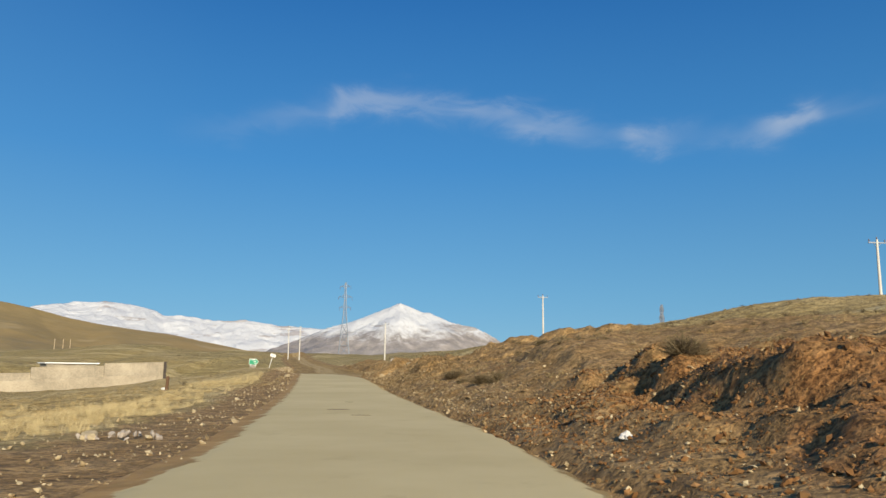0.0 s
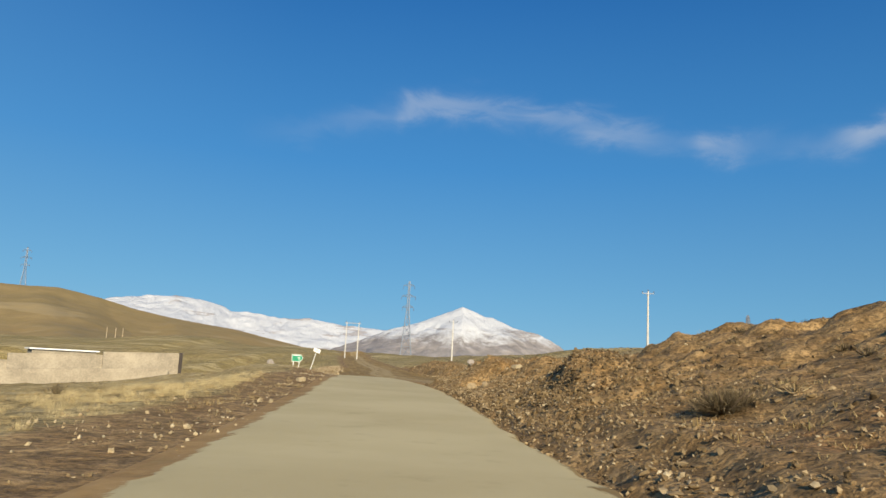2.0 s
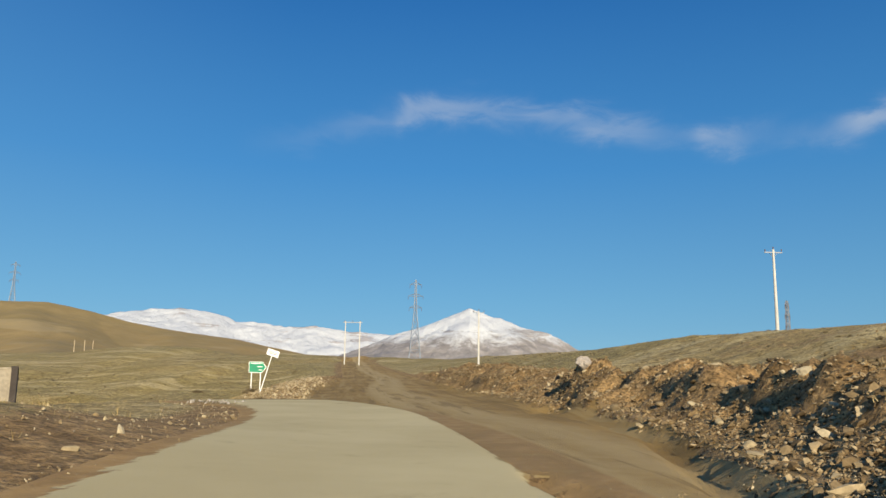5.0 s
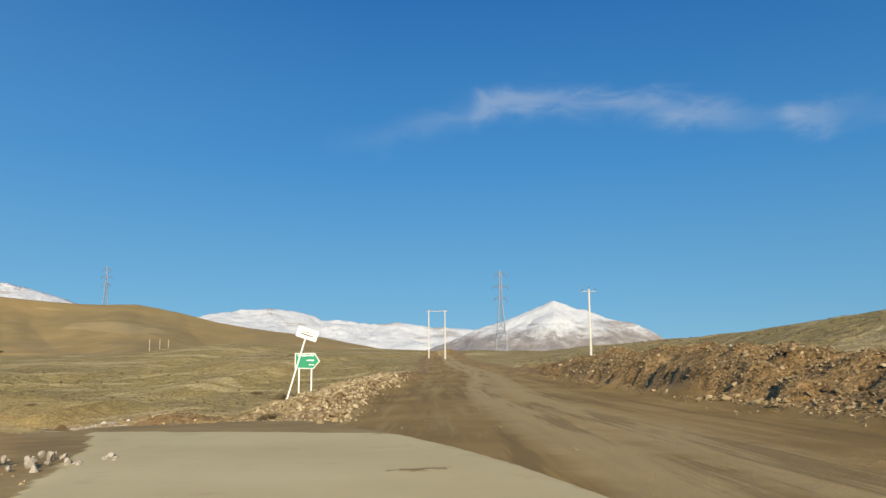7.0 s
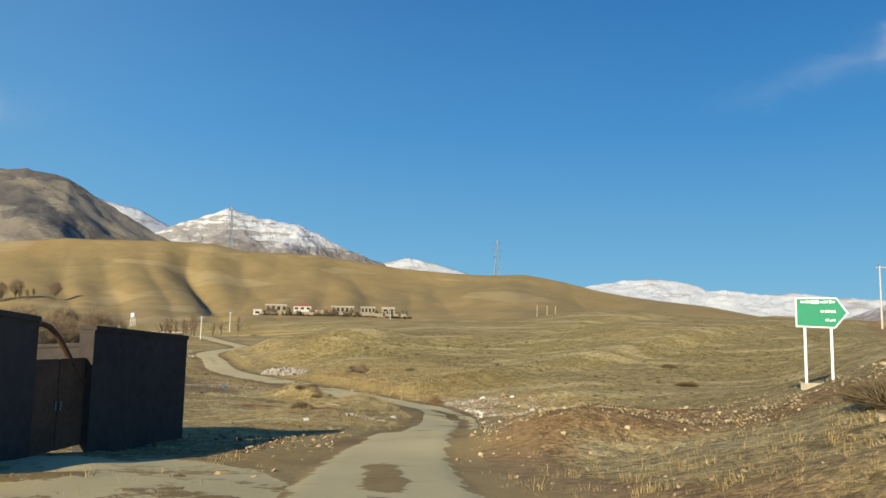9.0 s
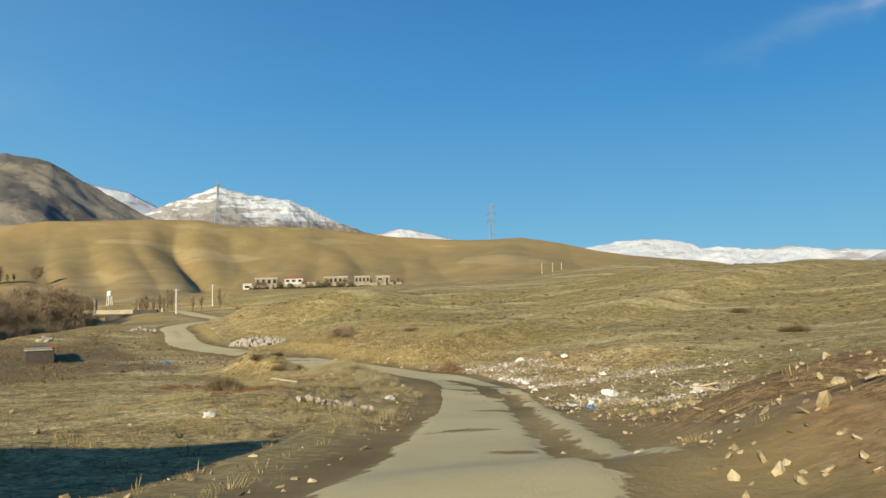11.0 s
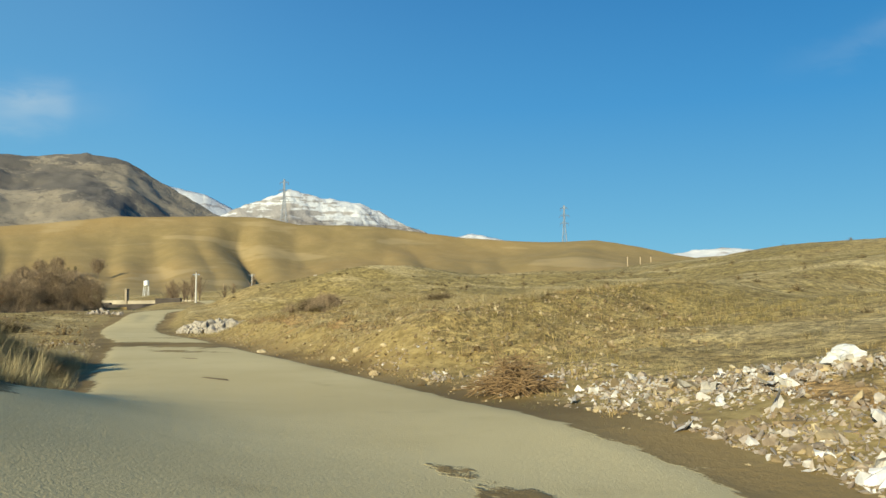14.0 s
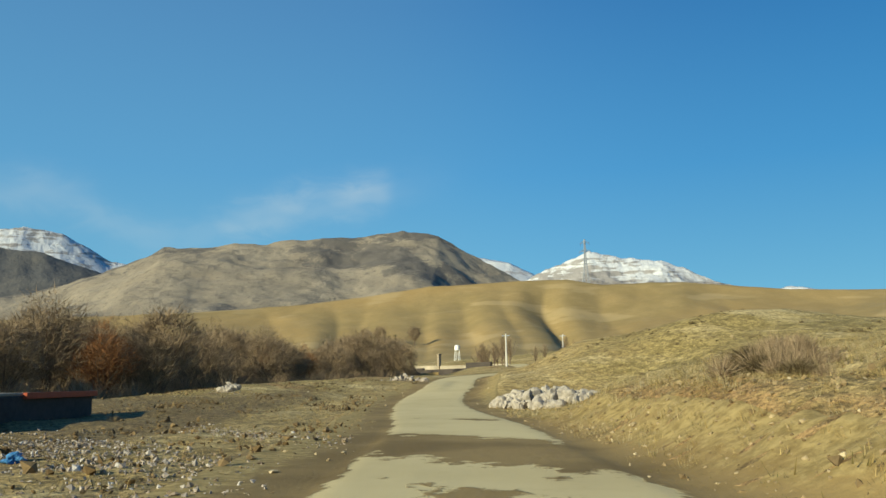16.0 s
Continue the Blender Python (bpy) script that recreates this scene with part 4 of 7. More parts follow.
def merged(name, shapes, pick, places, rots, sizes, mat, smooth=False):
    """One mesh of many small pieces: shape pick[k] at places[k], turned and sized."""
    verts, tris, base = [], [], 0
    for s, (co, tri) in enumerate(shapes):
        k = np.nonzero(pick == s)[0]
        if not len(k):
            continue
        v = np.einsum("nij,nvj->nvi", rots[k], co[None] * sizes[k][:, None, :]) + places[k][:, None, :]
        verts.append(v.reshape(-1, 3))
        t = tri[None] + (base + np.arange(len(k)) * len(co))[:, None, None]
        tris.append(t.reshape(-1, 3))
        base += len(k) * len(co)
    v, t = np.concatenate(verts), np.concatenate(tris)
    me = bpy.data.meshes.new(name)
    me.vertices.add(len(v))
    me.vertices.foreach_set("co", v.astype(np.float32).ravel())
    me.loops.add(t.size)
    me.loops.foreach_set("vertex_index", t.ravel().astype(np.int32))
    me.polygons.add(len(t))
    me.polygons.foreach_set("loop_start", (np.arange(len(t)) * 3).astype(np.int32))
    me.polygons.foreach_set("use_smooth", np.full(len(t), smooth))
    me.materials.append(mat)
    me.update(calc_edges=True)
    return new(name, me)


def island_build(tones, rough_scale=9.0, bump_by=0.02):
    """Each loose piece takes its own tone from the list, with grain."""
    def build(nodes, links, bsdf):
        g = nodes.new("ShaderNodeNewGeometry")
        r = nodes.new("ShaderNodeValToRGB")
        r.color_ramp.interpolation = "LINEAR"
        els = r.color_ramp.elements
        els[0].color, els[1].color = (*tones[0], 1), (*tones[-1], 1)
        for k, t in enumerate(tones[1:-1], 1):
            els.new(k / (len(tones) - 1)).color = (*t, 1)
        links.new(g.outputs["Random Per Island"], r.inputs["Fac"])
        n = noise_at(nodes, links, g.outputs["Position"], rough_scale, 4, 0.7)
        f = limits(nodes, links, n, 0.3, 0.7, 0.72, 1.15)
        grey = nodes.new("ShaderNodeCombineColor")
        for k in range(3):
            links.new(f, grey.inputs[k])
        links.new(blend(nodes, links, 1.0, r.outputs["Color"], grey.outputs[0], "MULTIPLY"), bsdf.inputs["Base Color"])
        if bump_by:
            relief(nodes, links, bsdf, n, bump_by, 0.7)
    return build


M_stone = material("brown_stone", island_build([(0.165, 0.117, 0.062), (0.28, 0.21, 0.118), (0.38, 0.30, 0.18), (0.49, 0.405, 0.265)]), 0.92)
# Brown tones taken darker than M_stone's, with the bank's self-shadowing put in.
M_bank = material("bank_stone", island_build([(0.083, 0.055, 0.027), (0.165, 0.114, 0.058), (0.26, 0.188, 0.102), (0.41, 0.32, 0.195)]), 0.95)
M_crumb = material("tan_crumbs", island_build([(0.125, 0.087, 0.045), (0.235, 0.172, 0.092), (0.38, 0.30, 0.18)]), 0.95)
M_redstone = material("red_clod", island_build([(0.12, 0.056, 0.020), (0.19, 0.096, 0.037), (0.27, 0.152, 0.066)]), 0.95)
M_rubble = material("pale_rubble", island_build([(0.17, 0.125, 0.08), (0.31, 0.255, 0.205), (0.40, 0.355, 0.315), (0.215, 0.155, 0.10), (0.52, 0.49, 0.46)]), 0.85)
M_greystone = material("grey_boulder", island_build([(0.14, 0.12, 0.098), (0.25, 0.22, 0.18), (0.40, 0.355, 0.30)], 5.0), 0.9)
M_straw = material("straw_grass", island_build([(0.26, 0.18, 0.070), (0.37, 0.27, 0.118), (0.47, 0.37, 0.19)], 3.0, 0), 0.8)
M_olive = material("olive_grass", island_build([(0.11, 0.092, 0.032), (0.23, 0.178, 0.068), (0.44, 0.335, 0.15)], 3.0, 0), 0.85)
M_twig = material("thorn_twigs", island_build([(0.075, 0.055, 0.028), (0.15, 0.112, 0.06), (0.24, 0.185, 0.11)], 3.0, 0), 0.9)
M_soil = material("dark_soil", island_build([(0.085, 0.056, 0.026), (0.15, 0.10, 0.048), (0.22, 0.155, 0.078)]), 0.95)
M_drybush = material("dry_bush", island_build([(0.17, 0.125, 0.065), (0.27, 0.20, 0.105), (0.36, 0.285, 0.16)], 3.0, 0), 0.9)
M_bark = plain("bark", (0.16, 0.115, 0.08), 0.35, 4, 0.95, 0, 0.02)
M_branch = material("bare_branches", island_build([(0.17, 0.122, 0.076), (0.26, 0.19, 0.12), (0.36, 0.27, 0.175)], 1.0, 0), 0.9)
M_branch_red = material("rusty_branches", island_build([(0.20, 0.085, 0.030), (0.30, 0.13, 0.05), (0.24, 0.14, 0.07)], 1.0, 0), 0.9)
M_leaf_yellow = material("yellow_leaves", island_build([(0.30, 0.20, 0.03), (0.42, 0.30, 0.05)], 1.0, 0), 0.8)
M_evergreen = material("dark_evergreen", island_build([(0.035, 0.045, 0.020), (0.07, 0.075, 0.035), (0.10, 0.095, 0.045)], 1.0, 0), 0.85)
M_concrete = plain("pale_concrete", (0.34, 0.295, 0.225), 0.3, 1.2, 0.9, 0, 0.02)
# Near-black grey: the shade on the road-facing yard walls is in the colour.
M_shadeblock = plain("shaded_grey_block", (0.062, 0.052, 0.046), 0.3, 1.0, 0.95, 0, 0.02)
M_pole = plain("weathered_pole", (0.52, 0.50, 0.46), 0.18, 2.0, 0.8, 0, 0.005)
M_wood = plain("wooden_pole", (0.42, 0.33, 0.22), 0.3, 2.0, 0.9, 0, 0.01)
# Blue-grey with distance haze put into the colour, for the far pylons.
M_steel = plain("hazy_galvanised_steel", (0.24, 0.27, 0.32), 0.2, 2.0, 0.6, 0.3)
M_ceramic = plain("brown_insulator", (0.12, 0.07, 0.05), 0.1, 5.0, 0.3)
M_white = plain("white_paint", (0.80, 0.80, 0.78), 0.06, 3.0, 0.6)
M_green = plain("green_sign_sheet", (0.010, 0.235, 0.125), 0.08, 2.0, 0.5)
M_black = plain("black_paint", (0.03, 0.03, 0.03), 0.2, 3.0, 0.7)
M_crackshade = plain("crack_and_shade_tone", (0.12, 0.085, 0.05), 0.3, 6.0, 0.9)
M_redroof = plain("dull_red_roof", (0.28, 0.12, 0.07), 0.25, 1.0, 0.8)
M_redink = plain("faded_red_ink", (0.55, 0.24, 0.20), 0.1, 3.0, 0.7)
M_rust = plain("rusty_metal", (0.13, 0.075, 0.045), 0.4, 3.0, 0.8, 0.2, 0.01)
M_plaster = plain("cream_plaster", (0.29, 0.24, 0.175), 0.14, 0.6, 0.9, 0, 0.02)
M_roof = plain("flat_roof", (0.50, 0.46, 0.42), 0.2, 0.4, 0.9)
M_glass = plain("dark_window", (0.03, 0.035, 0.04), 0.2, 1.0, 0.2)
M_bag = plain("white_sack", (0.62, 0.61, 0.59), 0.08, 6.0, 0.6, 0, 0.02)
M_sheet = material("dirty_plastic", island_build([(0.34, 0.31, 0.27), (0.50, 0.47, 0.43), (0.66, 0.64, 0.62)], 9.0, 0), 0.6)
M_bluebag = plain("blue_sack", (0.05, 0.19, 0.42), 0.2, 6.0, 0.5, 0, 0.02)
M_redpaint = plain("faded_red_paint", (0.36, 0.07, 0.03), 0.2, 2.0, 0.6)
M_brush = plain("dead_stalks", (0.25, 0.165, 0.085), 0.3, 5.0, 0.9)

# ---------------- poles and pylons ----------------
def utility_pole(x, y, z, height, turn, label, arm=1.9, group="poles along the road"):
    """A tapered concrete pole with one crossarm and three insulators."""
    pole = thing("utility_pole", x, y, z, turn, label, "utility pole", group)
    bm = bmesh.new()
    beam(bm, (0, 0, -0.6), (0, 0, height), 0.21, 0.12, 10)
    part("shaft", bm, M_pole, pole)
    bm = bmesh.new()
    box(bm, -arm / 2, arm / 2, -0.06, 0.06, height - 0.42, height - 0.28, 0.015)
    beam(bm, (-0.5, 0.05, height - 0.34), (0, 0.05, height - 0.95), 0.025)
    beam(bm, (0.5, 0.05, height - 0.34), (0, 0.05, height - 0.95), 0.025)
    part("crossarm", bm, M_steel, pole, "dark steel crossarm")
    for k in (-0.9, 0.0, 0.9):
        bm = bmesh.new()
        foot = height - 0.28 if k else height
        beam(bm, (k * arm / 2, 0, foot), (k * arm / 2, 0, foot + 0.14), 0.03)
        beam(bm, (k * arm / 2, 0, foot + 0.12), (k * arm / 2, 0, foot + 0.30), 0.075, 0.05)
        part("insulator", bm, M_ceramic, pole)
    return pole


utility_pole(-26.1, 205.4, gz(-26.1, 205.4), 13.33 - gz(-26.1, 205.4) - 0.2, 12, "pale concrete utility pole beside the dirt road", 2.1)
utility_pole(11.96, 156.3, gz(11.96, 156.3), 16.3 - gz(11.96, 156.3) - 0.2, 12, "pale concrete utility pole on the grassy rise", 2.1)
utility_pole(42.5, 84.7, gz(42.5, 84.7), 15.6 - gz(42.5, 84.7), 12, "pale concrete utility pole on the hill shoulder", 2.1)


def twin_pole(x, y, z, height, turn, gap):
    frame_ = thing("twin_pole", x, y, z, turn, "two tall concrete poles joined by a crossarm", "utility pole", "poles along the road")
    for sx in (-gap / 2, gap / 2):
        bm = bmesh.new()
        beam(bm, (sx, 0, -0.6), (sx, 0, height), 0.19, 0.12, 10)
        part("shaft", bm, M_pole, frame_)
    bm = bmesh.new()
    box(bm, -gap / 2 - 0.6, gap / 2 + 0.6, -0.09, 0.09, height - 0.45, height - 0.22, 0.02)
    part("crossarm", bm, M_steel, frame_, "dark steel crossarm")
    for k in (-1, 0, 1):
        bm = bmesh.new()
        beam(bm, (k * gap * 0.55, 0, height - 0.25), (k * gap * 0.55, 0, height + 0.2), 0.08, 0.05)
        part("insulator", bm, M_ceramic, frame_)


twin_pole(-65.0, 264.3, gz(-65, 264.3), 15.2 - gz(-65, 264.3), 14, 3.8)


def wooden_pole(x, y, z, height, group):
    pole = thing("wooden_pole", x, y, z, 20, "bare straw-coloured timber pole on the slope", "utility pole", group)
    bm = bmesh.new()
    beam(bm, (0, 0, -0.8), (0, 0, height), 0.17, 0.12, 8)
    part("shaft", bm, M_wood, pole)
    bm = bmesh.new()
    beam(bm, (0, 0, height), (0, 0, height + 0.3), 0.08, 0.05)
    part("insulator", bm, M_ceramic, pole)


def land_z(x, y):
    """The top of whatever land is there, ground or hill."""
    return max(gz(x, y), float(hill_z(np.array([x]), np.array([y]))[0]))


for px_, py_ in ((-185.0, 326.5), (-182.2, 328.4), (-179.9, 330.0)):
    wooden_pole(px_, py_, land_z(px_, py_), 5.2, "three poles in the field")
for px_, py_ in ((-219.5, 452.0), (-217.0, 453.2), (-214.6, 454.6)):
    wooden_pole(px_, py_, land_z(px_, py_), 6.4, "three poles on the hill foot")


def pylon(x, y, top, turn, height, label, base=4.6):
    """A lattice tower with three pairs of arms."""
    tower = thing("pylon", x, y, top - height, turn, label, "pylon", "high-voltage line")

    def half(h):
        u = h / height
        return base * (1 - u / 0.62) ** 1.0 + 1.05 * (u / 0.62) if u < 0.62 else 1.05 - 0.55 * (u - 0.62) / 0.38
    levels = [0, 0.16, 0.30, 0.42, 0.52, 0.60, 0.66, 0.72, 0.78, 0.84, 0.90, 0.96, 1.0]
    corner = [(-1, -1), (1, -1), (1, 1), (-1, 1)]
    for sx, sy in corner:
        bm = bmesh.new()
        for a, b in zip(levels[:-1], levels[1:]):
            ha, hb = half(a * height), half(b * height)
            beam(bm, (sx * ha, sy * ha, a * height), (sx * hb, sy * hb, b * height), 0.22, 0.19, 4)
        part("leg", bm, M_steel, tower)
    for k in range(4):
        (ax, ay), (bx, by) = corner[k], corner[(k + 1) % 4]
        bm = bmesh.new()
        for a, b in zip(levels[:-1], levels[1:]):
            ha, hb = half(a * height), half(b * height)
            beam(bm, (ax * ha, ay * ha, a * height), (bx * hb, by * hb, b * height), 0.12, 0.12, 4)
            beam(bm, (bx * ha, by * ha, a * height), (ax * hb, ay * hb, b * height), 0.12, 0.12, 4)
            beam(bm, (ax * hb, ay * hb, b * height), (bx * hb, by * hb, b * height), 0.11, 0.11, 4)
        part("bracing", bm, M_steel, tower)
    for level, reach in ((0.66, 4.6), (0.80, 5.6), (0.94, 4.4)):
        for side in (-1, 1):
            bm = bmesh.new()
            h, w = level * height, half(level * height)
            tip = (side * reach, 0, h + 0.2)
            for sy in (-1, 1):
                beam(bm, (side * w, sy * w, h), tip, 0.17, 0.13, 4)
                beam(bm, (side * w, sy * w, h + 1.9), tip, 0.17, 0.13, 4)
            for u in (0.33, 0.66):
                at = side * (w + (reach - w) * u)
                beam(bm, (at, -w * (1 - u), h + 0.05), (at, w * (1 - u), h + 0.05), 0.06, 0.06, 4)
                beam(bm, (at, w * (1 - u), h + 0.05), (at, w * (1 - u), h + 1.9 * (1 - u)), 0.06, 0.06, 4)
            arm = part("arm", bm, M_steel, tower)
            bm = bmesh.new()
            beam(bm, tip, (tip[0], 0, tip[2] - 2.6), 0.13, 0.13, 6)
            part("insulator_string", bm, M_ceramic, arm)
    return tower


pylon(-114.9, 636.0, 71.7, 15, 62, "grey steel lattice pylon on the plain before the peak")
pylon(-603.6, 840.2, 119.0, 30, 62, "grey steel lattice pylon behind the ochre hill")
pylon(-732.5, 554.7, 132.3, 40, 60, "grey steel lattice pylon on the hill crest")
pylon(123.4, 542.2, 47.0, 60, 44, "dark steel lattice pylon beyond the grassy rise", 3.2)

# ---------------- signs at the fork ----------------
def green_sign():
    base = gz(-41.4, 138.3)
    sign = thing("direction_sign", -41.35, 138.3, 0, 19.5, "green arrow-shaped direction board on two white posts", "road sign")
    w, h, z0 = 1.42, 1.04, 1.60
    outline = [(-0.71, z0), (0.55, z0 - 0.04), (0.98, z0 + h / 2 - 0.02), (0.62, z0 + h), (-0.71, z0 + h)]
    board = part("board", shell(outline, 0.04), M_white, sign)
    inner = [(-0.66, z0 + 0.05), (0.53, z0 + 0.012), (0.915, z0 + h / 2 - 0.02), (0.60, z0 + h - 0.05), (-0.66, z0 + h - 0.05)]
    field = part("face", shell(inner, 0.012), M_green, board)
    field.matrix_basis = pose(0, -0.024, 0)
    rng = random.Random(4)
    for row, (x0, x1, zc, tall) in enumerate(((-0.58, 0.56, 0.88, 0.15), (0.10, 0.58, 0.55, 0.11), (0.25, 0.56, 0.24, 0.11))):
        x = x1
        while x > x0 + 0.05:
            long_ = rng.uniform(0.07, 0.17)
            bm = bmesh.new()
            box(bm, max(x0, x - long_), x, -0.003, 0.003, z0 + zc - tall * rng.uniform(0.2, 0.45), z0 + zc + tall * rng.uniform(0.1, 0.5))
            bar = part("lettering_bar", bm, M_white, board)
            bar.matrix_basis = pose(0, -0.033, 0)
            x -= long_ + rng.uniform(0.015, 0.03)
    for k in (-0.42, 0.42):
        bm = bmesh.new()
        low = gz(-41.35 + k * 0.94, 138.3 + k * 0.33)
        box(bm, k - 0.045, k + 0.045, 0.022, 0.112, low - 0.4, z0 + h * 0.8, 0.012)
        part("post", bm, M_white, sign, "white square post")
    bm = bmesh.new()
    box(bm, -0.62, 0.62, -0.02, 0.18, base - 0.2, base + 0.07, 0.04)
    part("footing", bm, M_concrete, sign)


def white_sign():
    low = gz(-32.93, 117.85)
    sign = thing("leaning_sign", -32.93, 117.85, low - 0.25, 36, "white board on a thin pipe leaning sideways", "sign")
    top = Vector((0.76, 0.12, 2.86 - low + 0.25))
    bm = bmesh.new()
    beam(bm, (-0.12, 0, 0), top + Vector((0.06, 0.03, 0.2)), 0.034, 0.032, 10)
    part("pipe", bm, M_white, sign, "white painted steel pipe")
    tilt = pose(top.x + 0.045, top.y - 0.055, top.z + 0.12, 0, 17, 0)
    bm = bmesh.new()
    box(bm, -0.44, 0.44, -0.015, 0.015, -0.225, 0.225, 0.006)
    board = part("board", bm, M_white, sign)
    board.matrix_basis = tilt
    bm = bmesh.new()
    box(bm, -0.28, 0.28, -0.003, 0.003, -0.075, -0.035)
    bar = part("lettering_bar", bm, M_black, board)
    bar.matrix_basis = pose(0, -0.019, 0)
    rng = random.Random(7)
    x = -0.32
    while x < 0.3:
        bm = bmesh.new()
        long_ = rng.uniform(0.03, 0.09)
        box(bm, x, x + long_, -0.003, 0.003, 0.02, 0.05 + rng.uniform(0, 0.05))
        bar = part("lettering_bar", bm, M_redink, board)
        bar.matrix_basis = pose(0, -0.019, 0)
        x += long_ + rng.uniform(0.015, 0.04)


green_sign()
white_sign()

# ---------------- the walled yard ----------------
YE = Vector((-0.592, 0.806, 0))      # along the yard's east wall, away from the first stretch
YS = Vector((-0.747, -0.665, 0))     # along its south wall
SE = Vector((-45.4, 109.4, 0))


def yard_wall(name, start, along, length, z_top0, z_top1, mat, label, thick=0.35, coping=True, foot=None):
    """A block wall from start, its top sloping from z_top0 to z_top1, its foot in the ground."""
    wall = thing(name, start.x, start.y, 0, math.degrees(math.atan2(along.y, along.x)), label, "wall", "yard walls", "structure")
    n = max(2, int(length / 1.2))
    bm = bmesh.new()
    rows = []
    for k in range(n + 1):
        u = k / n
        p = start + along * (length * u)
        low = min(gz(p.x, p.y), gz(p.x + 0.8, p.y - 0.5)) - 0.5
        top = z_top0 + (z_top1 - z_top0) * u + 0.03 * math.sin(k * 2.1)
        rows.append([bm.verts.new((length * u, s * thick / 2, z)) for s in (-1, 1) for z in (low, top)])
    for a, b in zip(rows[:-1], rows[1:]):
        for i, j in ((0, 1), (1, 3), (3, 2), (2, 0)):
            bm.faces.new((a[i], b[i], b[j], a[j]))
    for r in (rows[0], rows[-1]):
        bm.faces.new((r[0], r[1], r[3], r[2]))
    bmesh.ops.recalc_face_normals(bm, faces=bm.faces)
    part("masonry", bm, mat, wall)
    if coping:
        m = shell([(0, z_top0 - 0.02), (length, z_top1 - 0.02), (length, z_top1 + 0.09), (0, z_top0 + 0.09)], thick + 0.08)
        part("coping", m, mat, wall)
    return wall


yard_wall("wall_east_near", SE, YE, 7.35, 1.72, 1.18, M_shadeblock, "grey block wall of the yard, colour darkened for shade")
yard_wall("wall_east_far", SE + YE * 9.45, YE, 5.05, 1.03, 0.81, M_shadeblock, "grey block wall beside the yard gate, colour darkened for shade")
yard_wall("wall_south_low", SE + YS * 1.5 - YE * 0.8, YS, 38, 0.05, -1.9, M_concrete, "pale plastered retaining wall of the yard", 0.4, False)
yard_wall("wall_south_high", SE + YE * 0.4, YS, 8.2, 1.66, 1.36, M_concrete, "pale concrete upper wall of the yard", 0.3)
yard_wall("wall_south_mid", SE + YE * 0.7 + YS * 8.2, YS, 9.0, 1.02, 0.75, M_concrete, "pale concrete stepped wall of the yard", 0.3)
yard_wall("wall_south_end", SE + YE * 1.0 + YS * 17.2, YS, 14.0, 0.05, -0.25, M_concrete, "pale concrete lower end of the yard wall", 0.3)
yard_wall("wall_west", SE + YS * 31.2 + YE * 1.0, YE, 13.4, -0.4, -0.9, M_shadeblock, "grey block wall closing the yard")
yard_wall("wall_north", SE + YE * 14.5, YS, 31.2, 0.7, -0.9, M_shadeblock, "grey block wall at the back of the yard")


def yard_gate():
    p = SE + YE * 7.37
    low = gz(p.x, p.y) - 0.1
    gate = thing("yard_gate", p.x, p.y, low, math.degrees(math.atan2(YE.y, YE.x)), "dark sheet-metal double gate under a bent pipe", "gate")
    for k, x0 in enumerate((0.04, 1.06)):
        bm = bmesh.new()
        box(bm, x0, x0 + 0.98, -0.03, 0.03, 0.1, 2.05, 0.01)
        for z in (0.3, 1.1, 1.9):
            box(bm, x0 + 0.03, x0 + 0.95, 0.03, 0.06, z - 0.04, z + 0.04)
        leaf = part("gate_leaf", bm, M_rust, gate)
        bm = bmesh.new()
        beam(bm, (0.95 if k == 0 else 1.13, -0.05, 0.95), (0.95 if k == 0 else 1.13, -0.05, 1.15), 0.02)
        part("handle", bm, M_steel, leaf)
    bm = bmesh.new()
    pts = [Vector((2.1 * u, 0, 2.3 + 0.55 * math.sin(u * 3.3 + 0.9) - 0.35 * u)) for u in np.linspace(0, 1, 12)]
    for a, b in zip(pts[:-1], pts[1:]):
        beam(bm, a, b, 0.06, 0.06, 8)
    part("bent_pipe", bm, M_rust, gate, "rusty bent pipe over the opening")


yard_gate()


def yard_shed():
    p = SE + YE * 6.0 + YS * 12
    low = gz(p.x, p.y) - 0.3
    shed = thing("yard_shed", p.x, p.y, low, math.degrees(math.atan2(YS.y, YS.x)), "low block shed with a pale flat roof in the yard", "shed")
    top = 1.35 - low
    bm = bmesh.new()
    for x0, x1, y0, y1 in ((-3.2, 3.2, -2, -1.75), (-3.2, 3.2, 1.75, 2), (-3.2, -2.95, -1.75, 1.75), (2.95, 3.2, -1.75, 1.75)):
        box(bm, x0, x1, y0, y1, 0, top)
    part("wall", bm, M_concrete, shed)
    bm = bmesh.new()
    box(bm, -3.5, 3.5, -2.3, 2.3, top + 0.004, top + 0.16, 0.02)
    part("roof", bm, M_white, shed, "white flat roof slab")


yard_shed()

# ---------------- stones, grass and scrub ----------------
RNG = np.random.default_rng(11)
ROCKS = [rock_shape(k, 1, 0.5) for k in range(8)]
CHIPS = [rock_shape(20 + k, 1, 0.38) for k in range(8)]
PEBBLES = []
for k in range(4):
    r = np.random.default_rng(70 + k)
    co = np.array([(0.5, 0, 0), (0, 0.5, 0), (-0.5, 0, 0), (0, -0.5, 0), (0, 0, 0.35), (0, 0, -0.35)]) * r.uniform(0.7, 1.2, (6, 1))
    PEBBLES.append((co, np.array([(0, 1, 4), (1, 2, 4), (2, 3, 4), (3, 0, 4), (1, 0, 5), (2, 1, 5), (3, 2, 5), (0, 3, 5)])))
SHREDS = []
